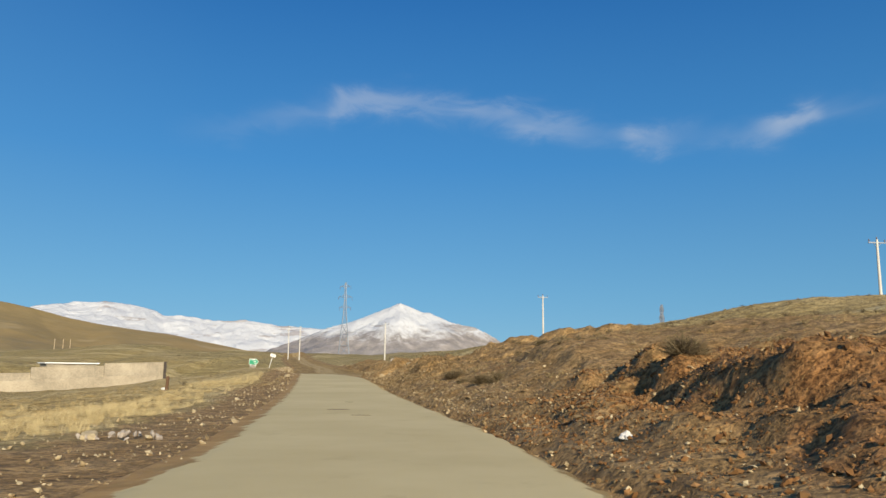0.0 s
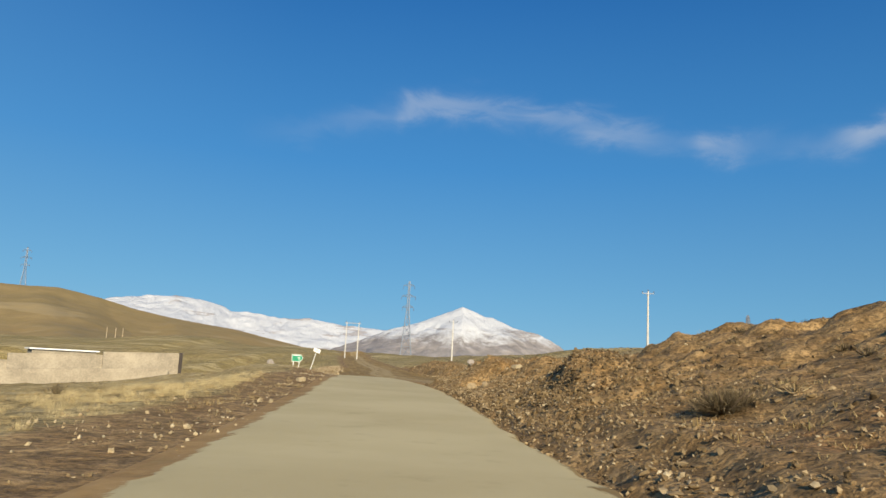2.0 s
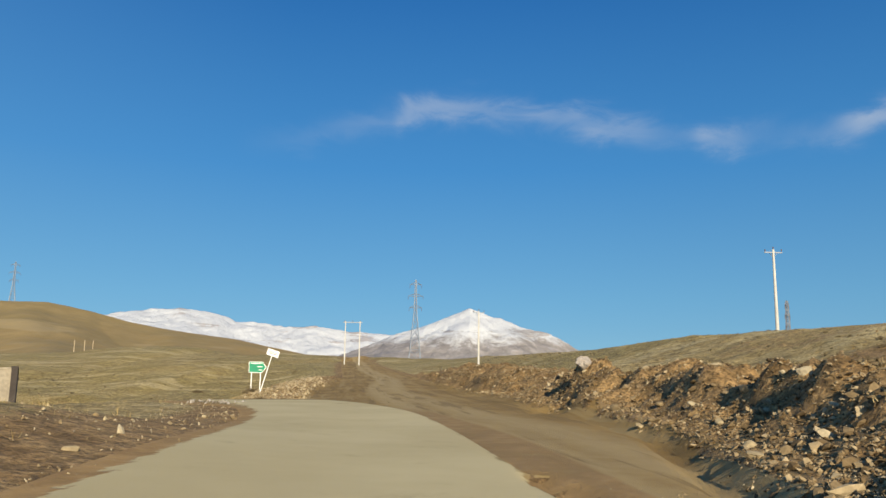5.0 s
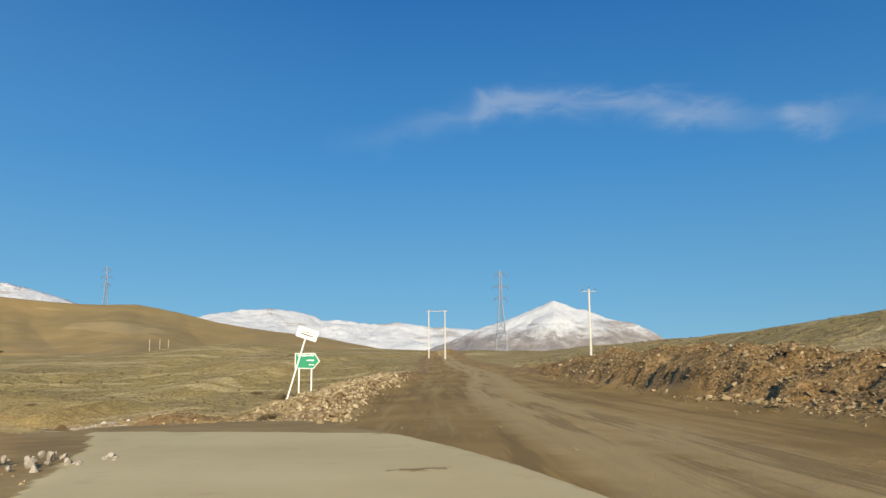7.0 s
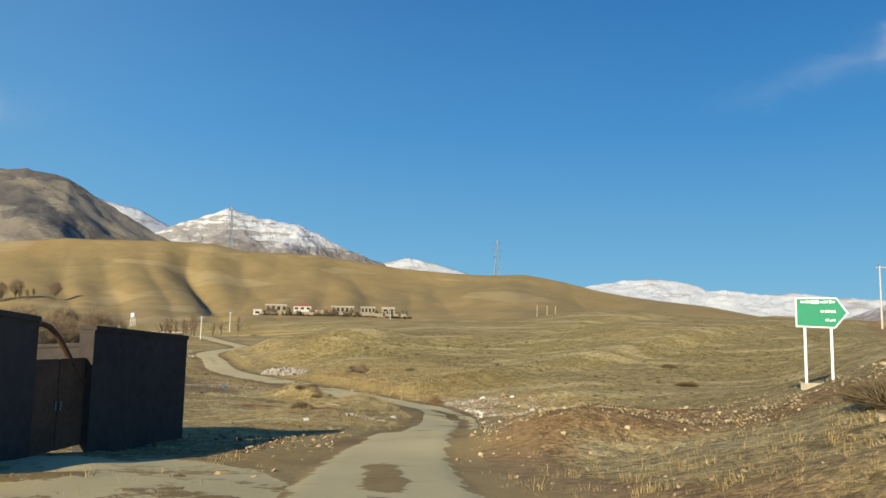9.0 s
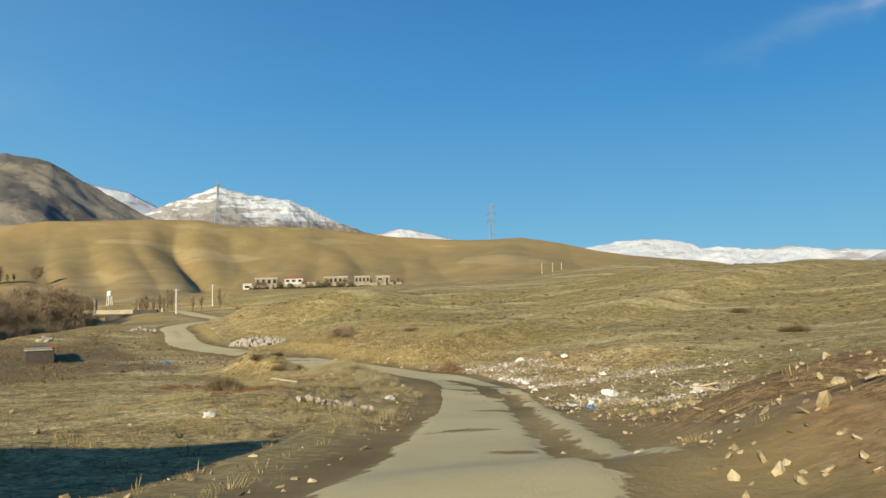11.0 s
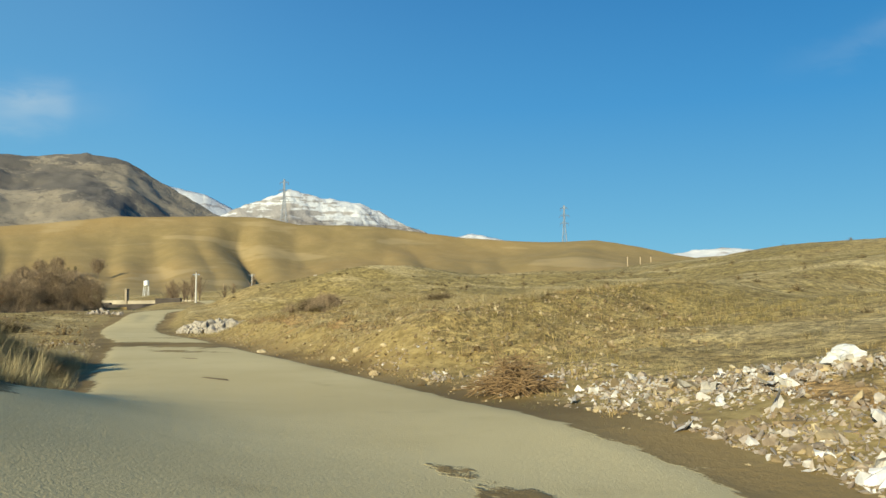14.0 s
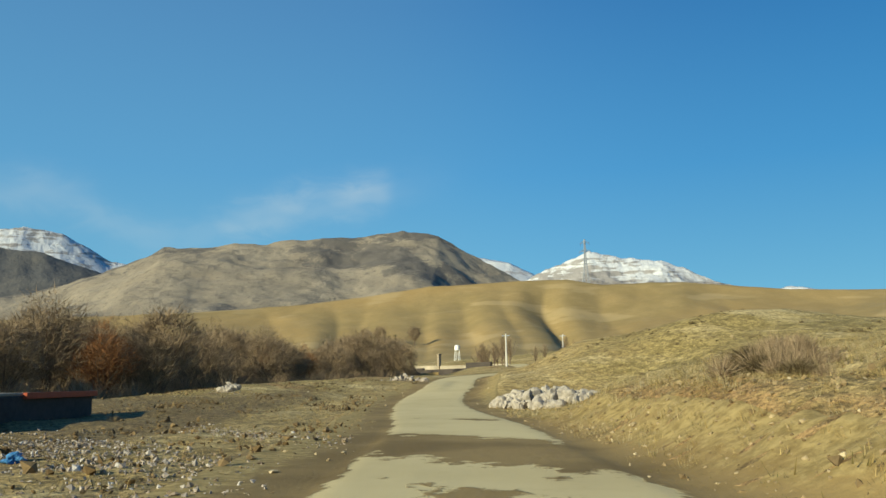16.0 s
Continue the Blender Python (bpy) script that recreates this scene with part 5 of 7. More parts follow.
for k in range(6):
    r = np.random.default_rng(120 + k)
    U, V = np.meshgrid(np.linspace(-0.5, 0.5, 4), np.linspace(-0.5, 0.5, 4), indexing="ij")
    co = np.stack([U + r.normal(scale=0.09, size=U.shape), V * r.uniform(0.4, 1) + r.normal(scale=0.09, size=U.shape), r.uniform(-0.05, 0.42, U.shape)], -1).reshape(-1, 3)
    a = np.array([i * 4 + j for i in range(3) for j in range(3)])
    SHREDS.append((co, np.concatenate([np.stack([a, a + 4, a + 5], -1), np.stack([a, a + 5, a + 1], -1)])))
BIG_ROCKS = [rock_shape(40 + k, 2, 0.5) for k in range(6)]


def offsets(x, y):
    """The same as road_offsets, read from the ground sheet."""
    i = np.clip(np.searchsorted(gx, x) - 1, 0, len(gx) - 2)
    j = np.clip(np.searchsorted(gy, y) - 1, 0, len(gy) - 2)
    u, v = (x - gx[i]) / (gx[i + 1] - gx[i]), (y - gy[j]) / (gy[j + 1] - gy[j])

    def mixed(f):
        return (f[i, j] * (1 - u) + f[i + 1, j] * u) * (1 - v) + (f[i, j + 1] * (1 - u) + f[i + 1, j + 1] * u) * v

    near_i, near_j = i + (u > 0.5), j + (v > 0.5)
    return mixed(ROADS[0]), ROADS[1][near_i, near_j], mixed(ROADS[2]), ROADS[3][near_i, near_j]


def sow(per, x0, x1, y0, y1, density, rng):
    """Random places in a rectangle, per of them to the square metre, kept with the chance that density gives."""
    n = int(per * (x1 - x0) * (y1 - y0))
    x, y = rng.uniform(x0, x1, n), rng.uniform(y0, y1, n)
    keep = rng.uniform(0, 1, n) < density(x, y)
    return x[keep], y[keep]


def lay(name, shapes, x, y, size, mat, label, category, rng, sink=0.25, tilt=0.5, squash=1.0, group=""):
    """Pieces of the given sizes, lying on the ground, joined as stuff."""
    z = ground_at(x, y) + size * (0.5 - sink) * 0.7
    n = len(x)
    sizes = size[:, None] * rng.uniform(0.7, 1.3, (n, 3)) * (1, 1, squash)
    ob = merged(name, shapes, rng.integers(0, len(shapes), n), np.stack([x, y, z], -1), turns(rng, n, tilt), sizes, mat)
    return tagged(ob, label, category, kind="stuff")


def clear_of_road(x, y, gap=0.15):
    a, _, b, _ = offsets(x, y)
    return np.minimum(a, b + 0.2) > gap


def powers(rng, n, small, large, k=2.2):
    """Sizes from small to large, the small ones far more often."""
    u = rng.uniform(0, 1, n)
    return small * (1 - u * (1 - (small / large) ** k)) ** (-1 / k)


# broken stone along the right of the dirt road and on the bank between the roads
def d_spoil(x, y):
    ol, sl, ot, st = offsets(x, y)
    patch = 0.35 + 0.9 * vnoise(x * 0.22, y * 0.22, 77)
    right = (st > 0) * ramp(58, 70, y) * ramp(0.1, 0.6, ot) * (ol > 0.6) * ramp(13, 4.5, ot) * ramp(190, 140, y)
    left = 1.2 * (st < 0) * ramp(103, 107, y) * ramp(160, 135, y) * ramp(0.0, 0.5, ot) * ramp(6.5, 3.0, ot) * (ol > 0.8)
    return (right + left) * patch * 0.85


for hand, mat, text in ((1, M_bank, "brown stones spilling from the bank onto the dirt road"), (-1, M_stone, "tan stones heaped between the dirt road and the lane")):
    x, y = sow(110.0, -40, 0, 66, 135, lambda x, y: d_spoil(x, y) * (offsets(x, y)[3] == hand), RNG)
    lay("rubble_stones", PEBBLES, x, y, powers(RNG, len(x), 0.04, 0.14), mat, "small broken " + text, "stones", RNG)
    x, y = sow(15.0, -40, 6, 56, 150, lambda x, y: d_spoil(x, y) * (offsets(x, y)[3] == hand), RNG)
    lay("rubble_stones", ROCKS + CHIPS, x, y, powers(RNG, len(x), 0.08, 0.34), mat, "broken " + text, "stones", RNG)
x, y = sow(0.55, -40, 0, 74, 150, d_spoil, RNG)
lay("rubble_stones", BIG_ROCKS, x, y, powers(RNG, len(x), 0.22, 0.46, 3), M_stone, "large broken tan stones beside the dirt road", "stones", RNG)


# clods and stones on the reddish cut bank of the first stretch
def d_bank(x, y):
    ol, sl, ot, st = offsets(x, y)
    patch = np.clip(vnoise(x * 0.18, y * 0.18, 78) * 1.8 - 0.3, 0.3, 1)
    return (sl > 0) * ramp(0.2, 0.8, ol) * ramp(18, 7, ol) * ramp(110, 96, y) * (ot > 0.3) * patch * (0.7 + 0.3 * ramp(9, 3, ol)) * (0.16 + 0.84 * np.maximum(ramp(28, 20, y), ramp(44, 54, y)) + 0.5 * ramp(2.5, 1.2, ol))


x, y = sow(150.0, -3, 9, 7, 25, lambda x, y: d_bank(x, y) * ramp(25, 17, y) * (0.25 + 0.75 * ramp(1.0, 2.4, offsets(x, y)[0])), RNG)
lay("earth_clods", PEBBLES, x, y, powers(RNG, len(x), 0.035, 0.16, 2.3), M_redstone, "reddish earth clods and stones on the cut bank", "clods", RNG)
x, y = sow(34.0, -14, 8, 18, 94, lambda x, y: d_bank(x, y) * ramp(18, 26, y), RNG)
lay("earth_clods", CHIPS, x, y, powers(RNG, len(x), 0.045, 0.20, 2.2), M_bank, "tan earth clods and stones on the spoil slope", "clods", RNG)
x, y = sow(3.5, -16, 18, 4, 98, d_bank, RNG)
lay("bank_stones", CHIPS, x, y, powers(RNG, len(x), 0.05, 0.22), M_bank, "tan stones scattered over the cut bank", "stones", RNG)


def d_dark(x, y):
    ol, sl, ot, st = offsets(x, y)
    clear = (ol > 0.7) * (ot > 0.4)
    return clear * (1.2 * bump(x, y, -3.6, 47.5, 2.8, 4.6, 15) + 1.0 * bump(x, y, -5.2, 61.3, 1.6, 2.0) + 0.9 * bump(x, y, -10.6, 97.5, 2.4, 3.6))


x, y = sow(34.0, -16, 9, 6, 104, d_dark, RNG)
lay("earth_clods", CHIPS + ROCKS, x, y, powers(RNG, len(x), 0.07, 0.22, 2.2), M_soil, "dark brown clods tipped in heaps beside the road", "clods", RNG, 0.1, 0.8)


# grit between the larger stones of the first bank
x, y = sow(130.0, -13, 4, 16, 76, lambda x, y: (lambda ol, sl, ot, st: (sl > 0) * ramp(0.3, 0.7, ol) * ramp(6.5, 3.0, ol) * (ot > 0.2) * (0.25 + 0.75 * ramp(38, 48, y)))(*offsets(x, y)), RNG)
lay("bank_grit", PEBBLES, x, y, powers(RNG, len(x), 0.03, 0.13, 2.1), M_bank, "broken tan grit covering the foot of the bank", "grit", RNG, 0.1, 0.8)


# loose stones over the open ground
def d_open(x, y):
    ol, sl, ot, st = offsets(x, y)
    near = ramp(60, 10, np.minimum(ol, ot))
    edge = ramp(0.1, 0.4, ol) * ramp(2.6, 0.8, ol)
    return near * (0.11 + 0.8 * edge) * (np.minimum(ol, ot) > 0.15)


x, y = sow(1.6, -150, 20, 0, 190, d_open, RNG)
lay("loose_stones", ROCKS, x, y, powers(RNG, len(x), 0.04, 0.26, 2.0), M_stone, "loose stones lying on the dry ground", "stones", RNG, 0.3)


# gravel on the road shoulders and the dirt road
def d_gravel(x, y):
    ol, sl, ot, st = offsets(x, y)
    side = ramp(0.0, 0.25, ol) * ramp(5, 1.5, ol)
    track = (ot < 0.3) * (ol > 0.1) * (0.25 + 0.75 * ramp(-1.6, -0.4, ot))
    return np.maximum(side, track) * np.clip(vnoise(x * 0.7, y * 0.7, 88) * 1.8 - 0.35, 0.08, 1)


x, y = sow(10.0, -30, 4, 6, 128, d_gravel, RNG)
lay("gravel", PEBBLES, x, y, powers(RNG, len(x), 0.03, 0.13, 2.2), M_stone, "loose gravel on the road shoulders", "gravel", RNG, 0.1, 0.8)
x, y = sow(7.0, -106, -34, 112, 168, d_gravel, RNG)
lay("gravel", PEBBLES, x, y, powers(RNG, len(x), 0.025, 0.10, 2.2), M_stone, "loose gravel along the muddy lane edges", "gravel", RNG, 0.1, 0.8)


# reddish crumbled bank at the fork and the cut bank at the bend
def d_fork(x, y):
    ol, sl, ot, st = offsets(x, y)
    bend = (sl > 0) * ramp(-73, -77, x) * ramp(-112, -100, x) * ramp(0.3, 0.9, ol) * ramp(12, 5, ol) * 0.9
    return bump(x, y, -46.0, 129.5, 9, 4.0, 52) * (ol > 0.6) * 1.2 + bend * (0.3 + vnoise(x * 0.5, y * 0.5, 79)) + 0.9 * bump(x, y, -51, 141.0, 5, 4) * (ol > 1.5)


x, y = sow(12.0, -112, -34, 118, 174, d_fork, RNG)
few = (x > -72) | (RNG.uniform(0, 1, len(x)) < 0.3 * ramp(-90, -80, x) + 0.06)
x, y = x[few], y[few]
lay("bank_stones", CHIPS, x, y, powers(RNG, len(x), 0.07, 0.22, 2.6), M_stone, "flat tan stones crumbling out of the lane bank", "stones", RNG, 0.1, 0.6, 1.0)


x, y = sow(75.0, -104, -70, 150, 170, lambda x, y: d_fork(x, y) * (x < -70) * (0.3 + 0.7 * ramp(-90, -80, x)), RNG)
lay("bank_clods", PEBBLES, x, y, powers(RNG, len(x), 0.04, 0.17, 2.2), M_crumb, "crumbs of dry tan earth on the lane bank", "clods", RNG, 0.15, 0.8)


# tipped rubble and refuse beside the lane and in the field
def d_tip(x, y):
    ol, sl, ot, st = offsets(x, y)
    heap = 1.3 * bump(x, y, -70.6, 152.1, 2.4, 0.8, -12) + 1.3 * bump(x, y, -67.8, 153.8, 2.4, 0.7, 20) + 1.2 * bump(x, y, -64.6, 150.4, 1.7, 0.9, 40) + 1.2 * bump(x, y, -72.0, 154.6, 6.5, 0.8, -9) + 1.2 * bump(x, y, -67.0, 151.0, 3.6, 0.75, -8) + 1.2 * bump(x, y, -62.8, 148.4, 4.6, 1.7, 56) + 0.45 * bump(x, y, -58.0, 143.8, 3.6, 1.8, 58) + 0.25 * bump(x, y, -67, 152.6, 6, 1.6, 10)
    return np.clip(heap, 0, 1) * (ol > 0.8) * np.clip(vnoise(x * 1.1, y * 1.1, 80) * 2.2 - 0.5, 0.06, 1)


x, y = sow(420.0, -80, -53, 139, 158, d_tip, RNG)
lay("tipped_rubble", PEBBLES, x, y, powers(RNG, len(x), 0.03, 0.12, 1.9), M_rubble, "pale crumbs of plaster and brick in the tipped rubble", "rubble", RNG, 0.1, 0.9, 0.7)
x, y = sow(16.0, -80, -53, 139, 158, d_tip, RNG)
lay("plastic_litter", SHREDS, x, y, powers(RNG, len(x), 0.07, 0.30, 2.0), M_sheet, "torn white plastic sheeting blown over the rubble", "litter", RNG, 0.3, 0.5, 0.9)
x, y = sow(45.0, -78, -50, 138, 162, d_tip, RNG)
lay("tipped_rubble", CHIPS, x, y, powers(RNG, len(x), 0.06, 0.19, 2.2), M_rubble, "pale tipped rubble and plaster beside the lane", "rubble", RNG, 0.2, 0.9, 0.6)
x, y = sow(70.0, -78, -50, 138, 162, d_tip, RNG)
lay("earth_clods", ROCKS, x, y, powers(RNG, len(x), 0.05, 0.22, 2.2), M_stone, "brown earth clods mixed into the tipped rubble", "clods", RNG)


def d_field(x, y):
    ol, sl, ot, st = offsets(x, y)
    a = 1.5 * bump(x, y, -99.0, 152.0, 5.5, 1.2, 14) + 0.6 * bump(x, y, -103.5, 155.8, 4.5, 0.9, 15) + 0.7 * bump(x, y, -139, 158.5, 2.2, 1.0, 10) + 0.8 * bump(x, y, -149, 175, 3.5, 1.2, 25)
    return np.clip(a, 0, 1) * (ol > 0.5)


x, y = sow(45.0, -158, -86, 144, 182, d_field, RNG)
lay("field_rubble", PEBBLES, x, y, powers(RNG, len(x), 0.05, 0.15, 2.2), M_rubble, "pale rubble strewn over the field", "rubble", RNG, 0.15, 0.7, 0.8)


def d_clods(x, y):
    ol, sl, ot, st = offsets(x, y)
    return (sl < 0) * ramp(0.6, 2, ol) * ramp(26, 18, ol) * np.clip(vnoise(x * 0.25, y * 0.5, 89) * 2.4 - 0.9, 0.02, 1)


x, y = sow(5.0, -150, -88, 132, 180, d_clods, RNG)
lay("field_clods", PEBBLES, x, y, powers(RNG, len(x), 0.08, 0.32, 2.2), M_soil, "dark clods of turned soil in the field", "clods", RNG, 0.15, 0.7, 0.8)


# ---- grass ----
def tuft_shape(seed, blades, lean, width, foot):
    """A bunch of narrow blades of height 1."""
    rng = np.random.default_rng(seed)
    co, tri = [], []
    for k in range(blades):
        a, r = rng.uniform(0, 6.283), foot * math.sqrt(rng.uniform(0, 1))
        h, l, w = rng.uniform(0.4, 1.0), rng.uniform(0.05, lean), width * rng.uniform(0.7, 1.3)
        bx, by = r * math.cos(a), r * math.sin(a)
        t = a + rng.uniform(-0.9, 0.9)
        dx, dy = math.cos(t), math.sin(t)
        b = len(co)
        co += [(bx - dy * w, by + dx * w, 0), (bx + dy * w, by - dx * w, 0), (bx + dx * l, by + dy * l, h)]
        tri += [(b, b + 1, b + 2)]
    return np.array(co), np.array(tri)


TALL = [tuft_shape(k, 26, 0.8, 0.014, 0.5) for k in range(6)]
SHORT = [tuft_shape(20 + k, 9, 0.6, 0.034, 0.9) for k in range(6)]


def plant(name, shapes, x, y, height, spread, mat, label, rng):
    n = len(x)
    z = ground_at(x, y) - 0.02
    size = np.stack([height * spread, height * spread, height], -1) * rng.uniform(0.8, 1.2, (n, 1))
    ob = merged(name, shapes, rng.integers(0, len(shapes), n), np.stack([x, y, z], -1), turns(rng, n, 0.08), size, mat)
    return tagged(ob, label, "grass", kind="stuff")


def d_tall(x, y):
    ol, sl, ot, st = offsets(x, y)
    clump = np.clip(vnoise(x * 0.33, y * 0.33, 81) * 2.2 - 0.75, 0, 1)
    verge = 0.55 * ramp(0.5, 1.4, ol) * ramp(6.5, 2.5, ol) * ramp(112, 124, y)
    mound = 1.6 * bump(x, y, -69, 141, 6, 6) + 1.6 * bump(x, y, -63, 135, 5, 5) + 3.0 * bump(x, y, -82.5, 149.0, 7, 2.2, -20) + 1.4 * bump(x, y, -72, 145.5, 5, 2.5, 30) + 1.4 * (sl < 0) * bump(x, y, -63, 139.5, 5, 1.6, 50)
    top = 1.2 * (sl > 0) * ramp(-74, -82, x) * ramp(-125, -112, x) * (0.35 + 0.65 * ramp(0.8, 3.2, ol)) * ramp(16, 7, ol)
    left = (sl < 0) * (0.45 * ramp(90, 70, y) * ramp(3.5, 6, ol) * ramp(30, 12, ol) + 3.5 * ramp(44, 30, y) * ramp(3.0, 4.5, ol) * ramp(16, 10, ol) + 1.5 * bump(x, y, -14.5, 47, 2.5, 6, 15))
    rise = 0.35 * (sl > 0) * ramp(100, 88, y) * ramp(6, 10, ol) * ramp(30, 16, ol)
    corner = 0.9 * bump(x, y, -36.5, 113.8 + 4.5, 4, 2.5, 45) + 0.8 * bump(x, y, -51, 137.5, 4, 3, 50)
    return (verge + mound + top + left + rise + corner) * (0.22 + clump) * (np.minimum(ol, ot) > 0.4)


x, y = sow(8.5, -125, 20, 6, 182, d_tall, RNG)
plant("dry_grass", TALL, x, y, powers(RNG, len(x), 0.08, 0.22, 2.0), 1.5, M_straw, "dry straw-coloured grass tufts on the verge and mounds", RNG)


def d_fringe(x, y):
    ol, sl, ot, st = offsets(x, y)
    run_ = (sl < 0) * ramp(-56, -62, x) * ramp(-92, -87, x) * ramp(0.5, 1.0, ol) * ramp(4.5, 2.4, ol)
    brow = 0.5 * (sl > 0) * ramp(-76, -82, x) * ramp(-108, -100, x) * ramp(4.0, 5.0, ol) * ramp(9, 7, ol)
    mound = 0.9 * bump(x, y, -67, 139.5, 6, 5, 40) + 1.6 * bump(x, y, -82.5, 149.0, 5.0, 1.7, -20)
    return (run_ + brow + mound) * (ol > 0.4) * np.clip(vnoise(x * 0.6, y * 0.6, 87) * 2 - 0.35, 0.1, 1)


FRINGE = [tuft_shape(60 + k, 130, 0.9, 0.0065, 0.6) for k in range(5)]
M_tall = material("bleached_grass", island_build([(0.24, 0.19, 0.095), (0.35, 0.285, 0.155), (0.47, 0.395, 0.24)], 3.0, 0), 0.85)
x, y = sow(14.0, -110, -54, 130, 172, d_fringe, RNG)
plant("tall_grass", FRINGE, x, y, powers(RNG, len(x), 0.11, 0.38, 2.2), 1.1, M_tall, "tall bleached grass fringing the lane", RNG)


def d_short(x, y):
    ol, sl, ot, st = offsets(x, y)
    road = np.minimum(ol, ot)
    clump = np.clip(vnoise(x * 0.25, y * 0.25, 82) * 1.9 - 0.5, 0, 1)
    fade = ramp(75, 20, road)
    slope = 0.8 * ramp(100, 125, y) + 0.45
    return fade * slope * clump * ramp(0.8, 4, road) * 0.8


x, y = sow(2.0, -150, 26, 4, 205, d_short, RNG)
plant("short_grass", SHORT, x, y, powers(RNG, len(x), 0.07, 0.20, 1.6), 1.5, M_olive, "short olive and straw grass on the slopes", RNG)
def d_turf(x, y):
    ol, sl, ot, st = offsets(x, y)
    return (sl > 0) * ramp(-70, -76, x) * ramp(-120, -110, x) * (0.35 + 0.65 * ramp(2.0, 5.0, ol)) * ramp(0.4, 1.2, ol) * ramp(16, 11, ol) * np.clip(vnoise(x * 0.5, y * 0.5, 90) * 2 - 0.3, 0.1, 1)


x, y = sow(2.0, -120, -80, 150, 184, d_turf, RNG)
plant("tall_grass", FRINGE, x, y, powers(RNG, len(x), 0.12, 0.34, 2.0), 1.1, M_tall, "dry straw grass covering the lane bank", RNG)
WISPS = [tuft_shape(90 + k, 34, 0.9, 0.022, 0.7) for k in range(5)]
x, y = sow(9.0, -112, -80, 150, 184, d_turf, RNG)
plant("bank_grass", WISPS, x, y, powers(RNG, len(x), 0.12, 0.34, 1.8), 1.2, M_tall, "dry straw grass standing over the lane bank", RNG)
x, y = sow(36.0, -120, -68, 150, 184, d_turf, RNG)
plant("short_grass", SHORT, x, y, powers(RNG, len(x), 0.09, 0.22, 1.8), 1.2, M_olive, "olive and straw turf on the lane bank", RNG)
x, y = sow(3.0, -90, 26, 4, 130, d_short, RNG)
plant("short_grass", SHORT, x, y, powers(RNG, len(x), 0.08, 0.24, 1.6), 1.3, M_straw, "short bleached grass over the open ground", RNG)


M_pale = material("pale_grass", island_build([(0.40, 0.31, 0.15), (0.50, 0.40, 0.21), (0.60, 0.50, 0.30)], 3.0, 0), 0.8)
M_moss = material("green_verge", island_build([(0.055, 0.062, 0.022), (0.12, 0.115, 0.045), (0.24, 0.20, 0.09)], 3.0, 0), 0.9)


def d_pale(x, y):
    ol, sl, ot, st = offsets(x, y)
    patch_ = bump(x, y, -16.2, 49.0, 2.2, 8.0, 15) + bump(x, y, -10.0, 22.0, 3.0, 8.0, 8) + 0.6 * bump(x, y, -15, 31, 4, 6)
    return patch_ * (ol > 2.5) * (sl < 0) * np.clip(vnoise(x * 0.5, y * 0.5, 91) * 2.2 - 0.5, 0.05, 1)


x, y = sow(14.0, -26, -5, 8, 66, d_pale, RNG)
plant("pale_grass", FRINGE, x, y, powers(RNG, len(x), 0.12, 0.36, 2.0), 1.0, M_pale, "pale bleached grass beside the first road", RNG)


def d_moss(x, y):
    ol, sl, ot, st = offsets(x, y)
    edge = (sl > 0) * ramp(0.15, 0.4, ol) * ramp(1.5, 0.7, ol) * ramp(-69, -73, x) * ramp(-108, -96, x)
    corner = 1.2 * bump(x, y, -26.8, 96.8, 2.6, 1.8, 30) * (ol > 0.3)
    return (edge + corner) * np.clip(vnoise(x * 0.9, y * 0.9, 92) * 2.2 - 0.5, 0.1, 1)


x, y = sow(40.0, -108, -22, 92, 170, d_moss, RNG)
plant("green_verge", SHORT, x, y, powers(RNG, len(x), 0.04, 0.10, 2.0), 1.6, M_moss, "low dark green growth along the road edge", RNG)


def d_edge(x, y):
    ol, sl, ot, st = offsets(x, y)
    return (sl < 0) * ramp(0.25, 0.6, ol) * ramp(2.2, 1.0, ol) * ramp(-68, -72, x) * ramp(-90, -86, x) * np.clip(vnoise(x * 0.8, y * 0.8, 95) * 2.4 - 0.5, 0.05, 1)


x, y = sow(16.0, -90, -68, 142, 156, d_edge, RNG)
plant("roadside_grass", FRINGE, x, y, powers(RNG, len(x), 0.22, 0.6, 2.0), 0.8, M_tall, "tall pale grass standing along the lane edge", RNG)


# ---- thorn scrub ----
def scrub_shape(seed, twigs, wide=0.02):
    rng = np.random.default_rng(seed)
    co, tri = [], []
    for k in range(twigs):
        a, up = rng.uniform(0, 6.283), rng.uniform(0.15, 1.45)
        d = np.array([math.cos(a) * math.cos(up), math.sin(a) * math.cos(up), math.sin(up) * 0.85])
        side = np.cross(d, rng.normal(size=3))
        side *= wide / (np.linalg.norm(side) + 1e-6)
        start, end = d * rng.uniform(0.0, 0.35), d * rng.uniform(0.30, 0.56) + rng.normal(scale=0.06, size=3)
        b = len(co)
        co += [start - side, start + side, end]
        tri += [(b, b + 1, b + 2)]
    return np.array(co), np.array(tri)


SCRUB = [scrub_shape(k, 90, 0.016) for k in range(4)]


def d_scrub(x, y):
    ol, sl, ot, st = offsets(x, y)
    spur = 2.6 * ramp(150, 175, y) * ramp(3, 10, ol) * ramp(6, 14, ot) * ramp(260, 200, y)
    rise = (sl > 0) * ramp(130, 100, y) * (1.3 * ramp(6, 12, ol) + 3.5 * ramp(5, 7, ol) * ramp(13, 10, ol) * ramp(28, 36, y) * ramp(64, 58, y))
    return (0.8 * spur + rise + 0.12) * np.clip(vnoise(x * 0.12, y * 0.12, 83) * 2 - 0.6, 0.05, 1) * (np.minimum(ol, ot) > 2.5)


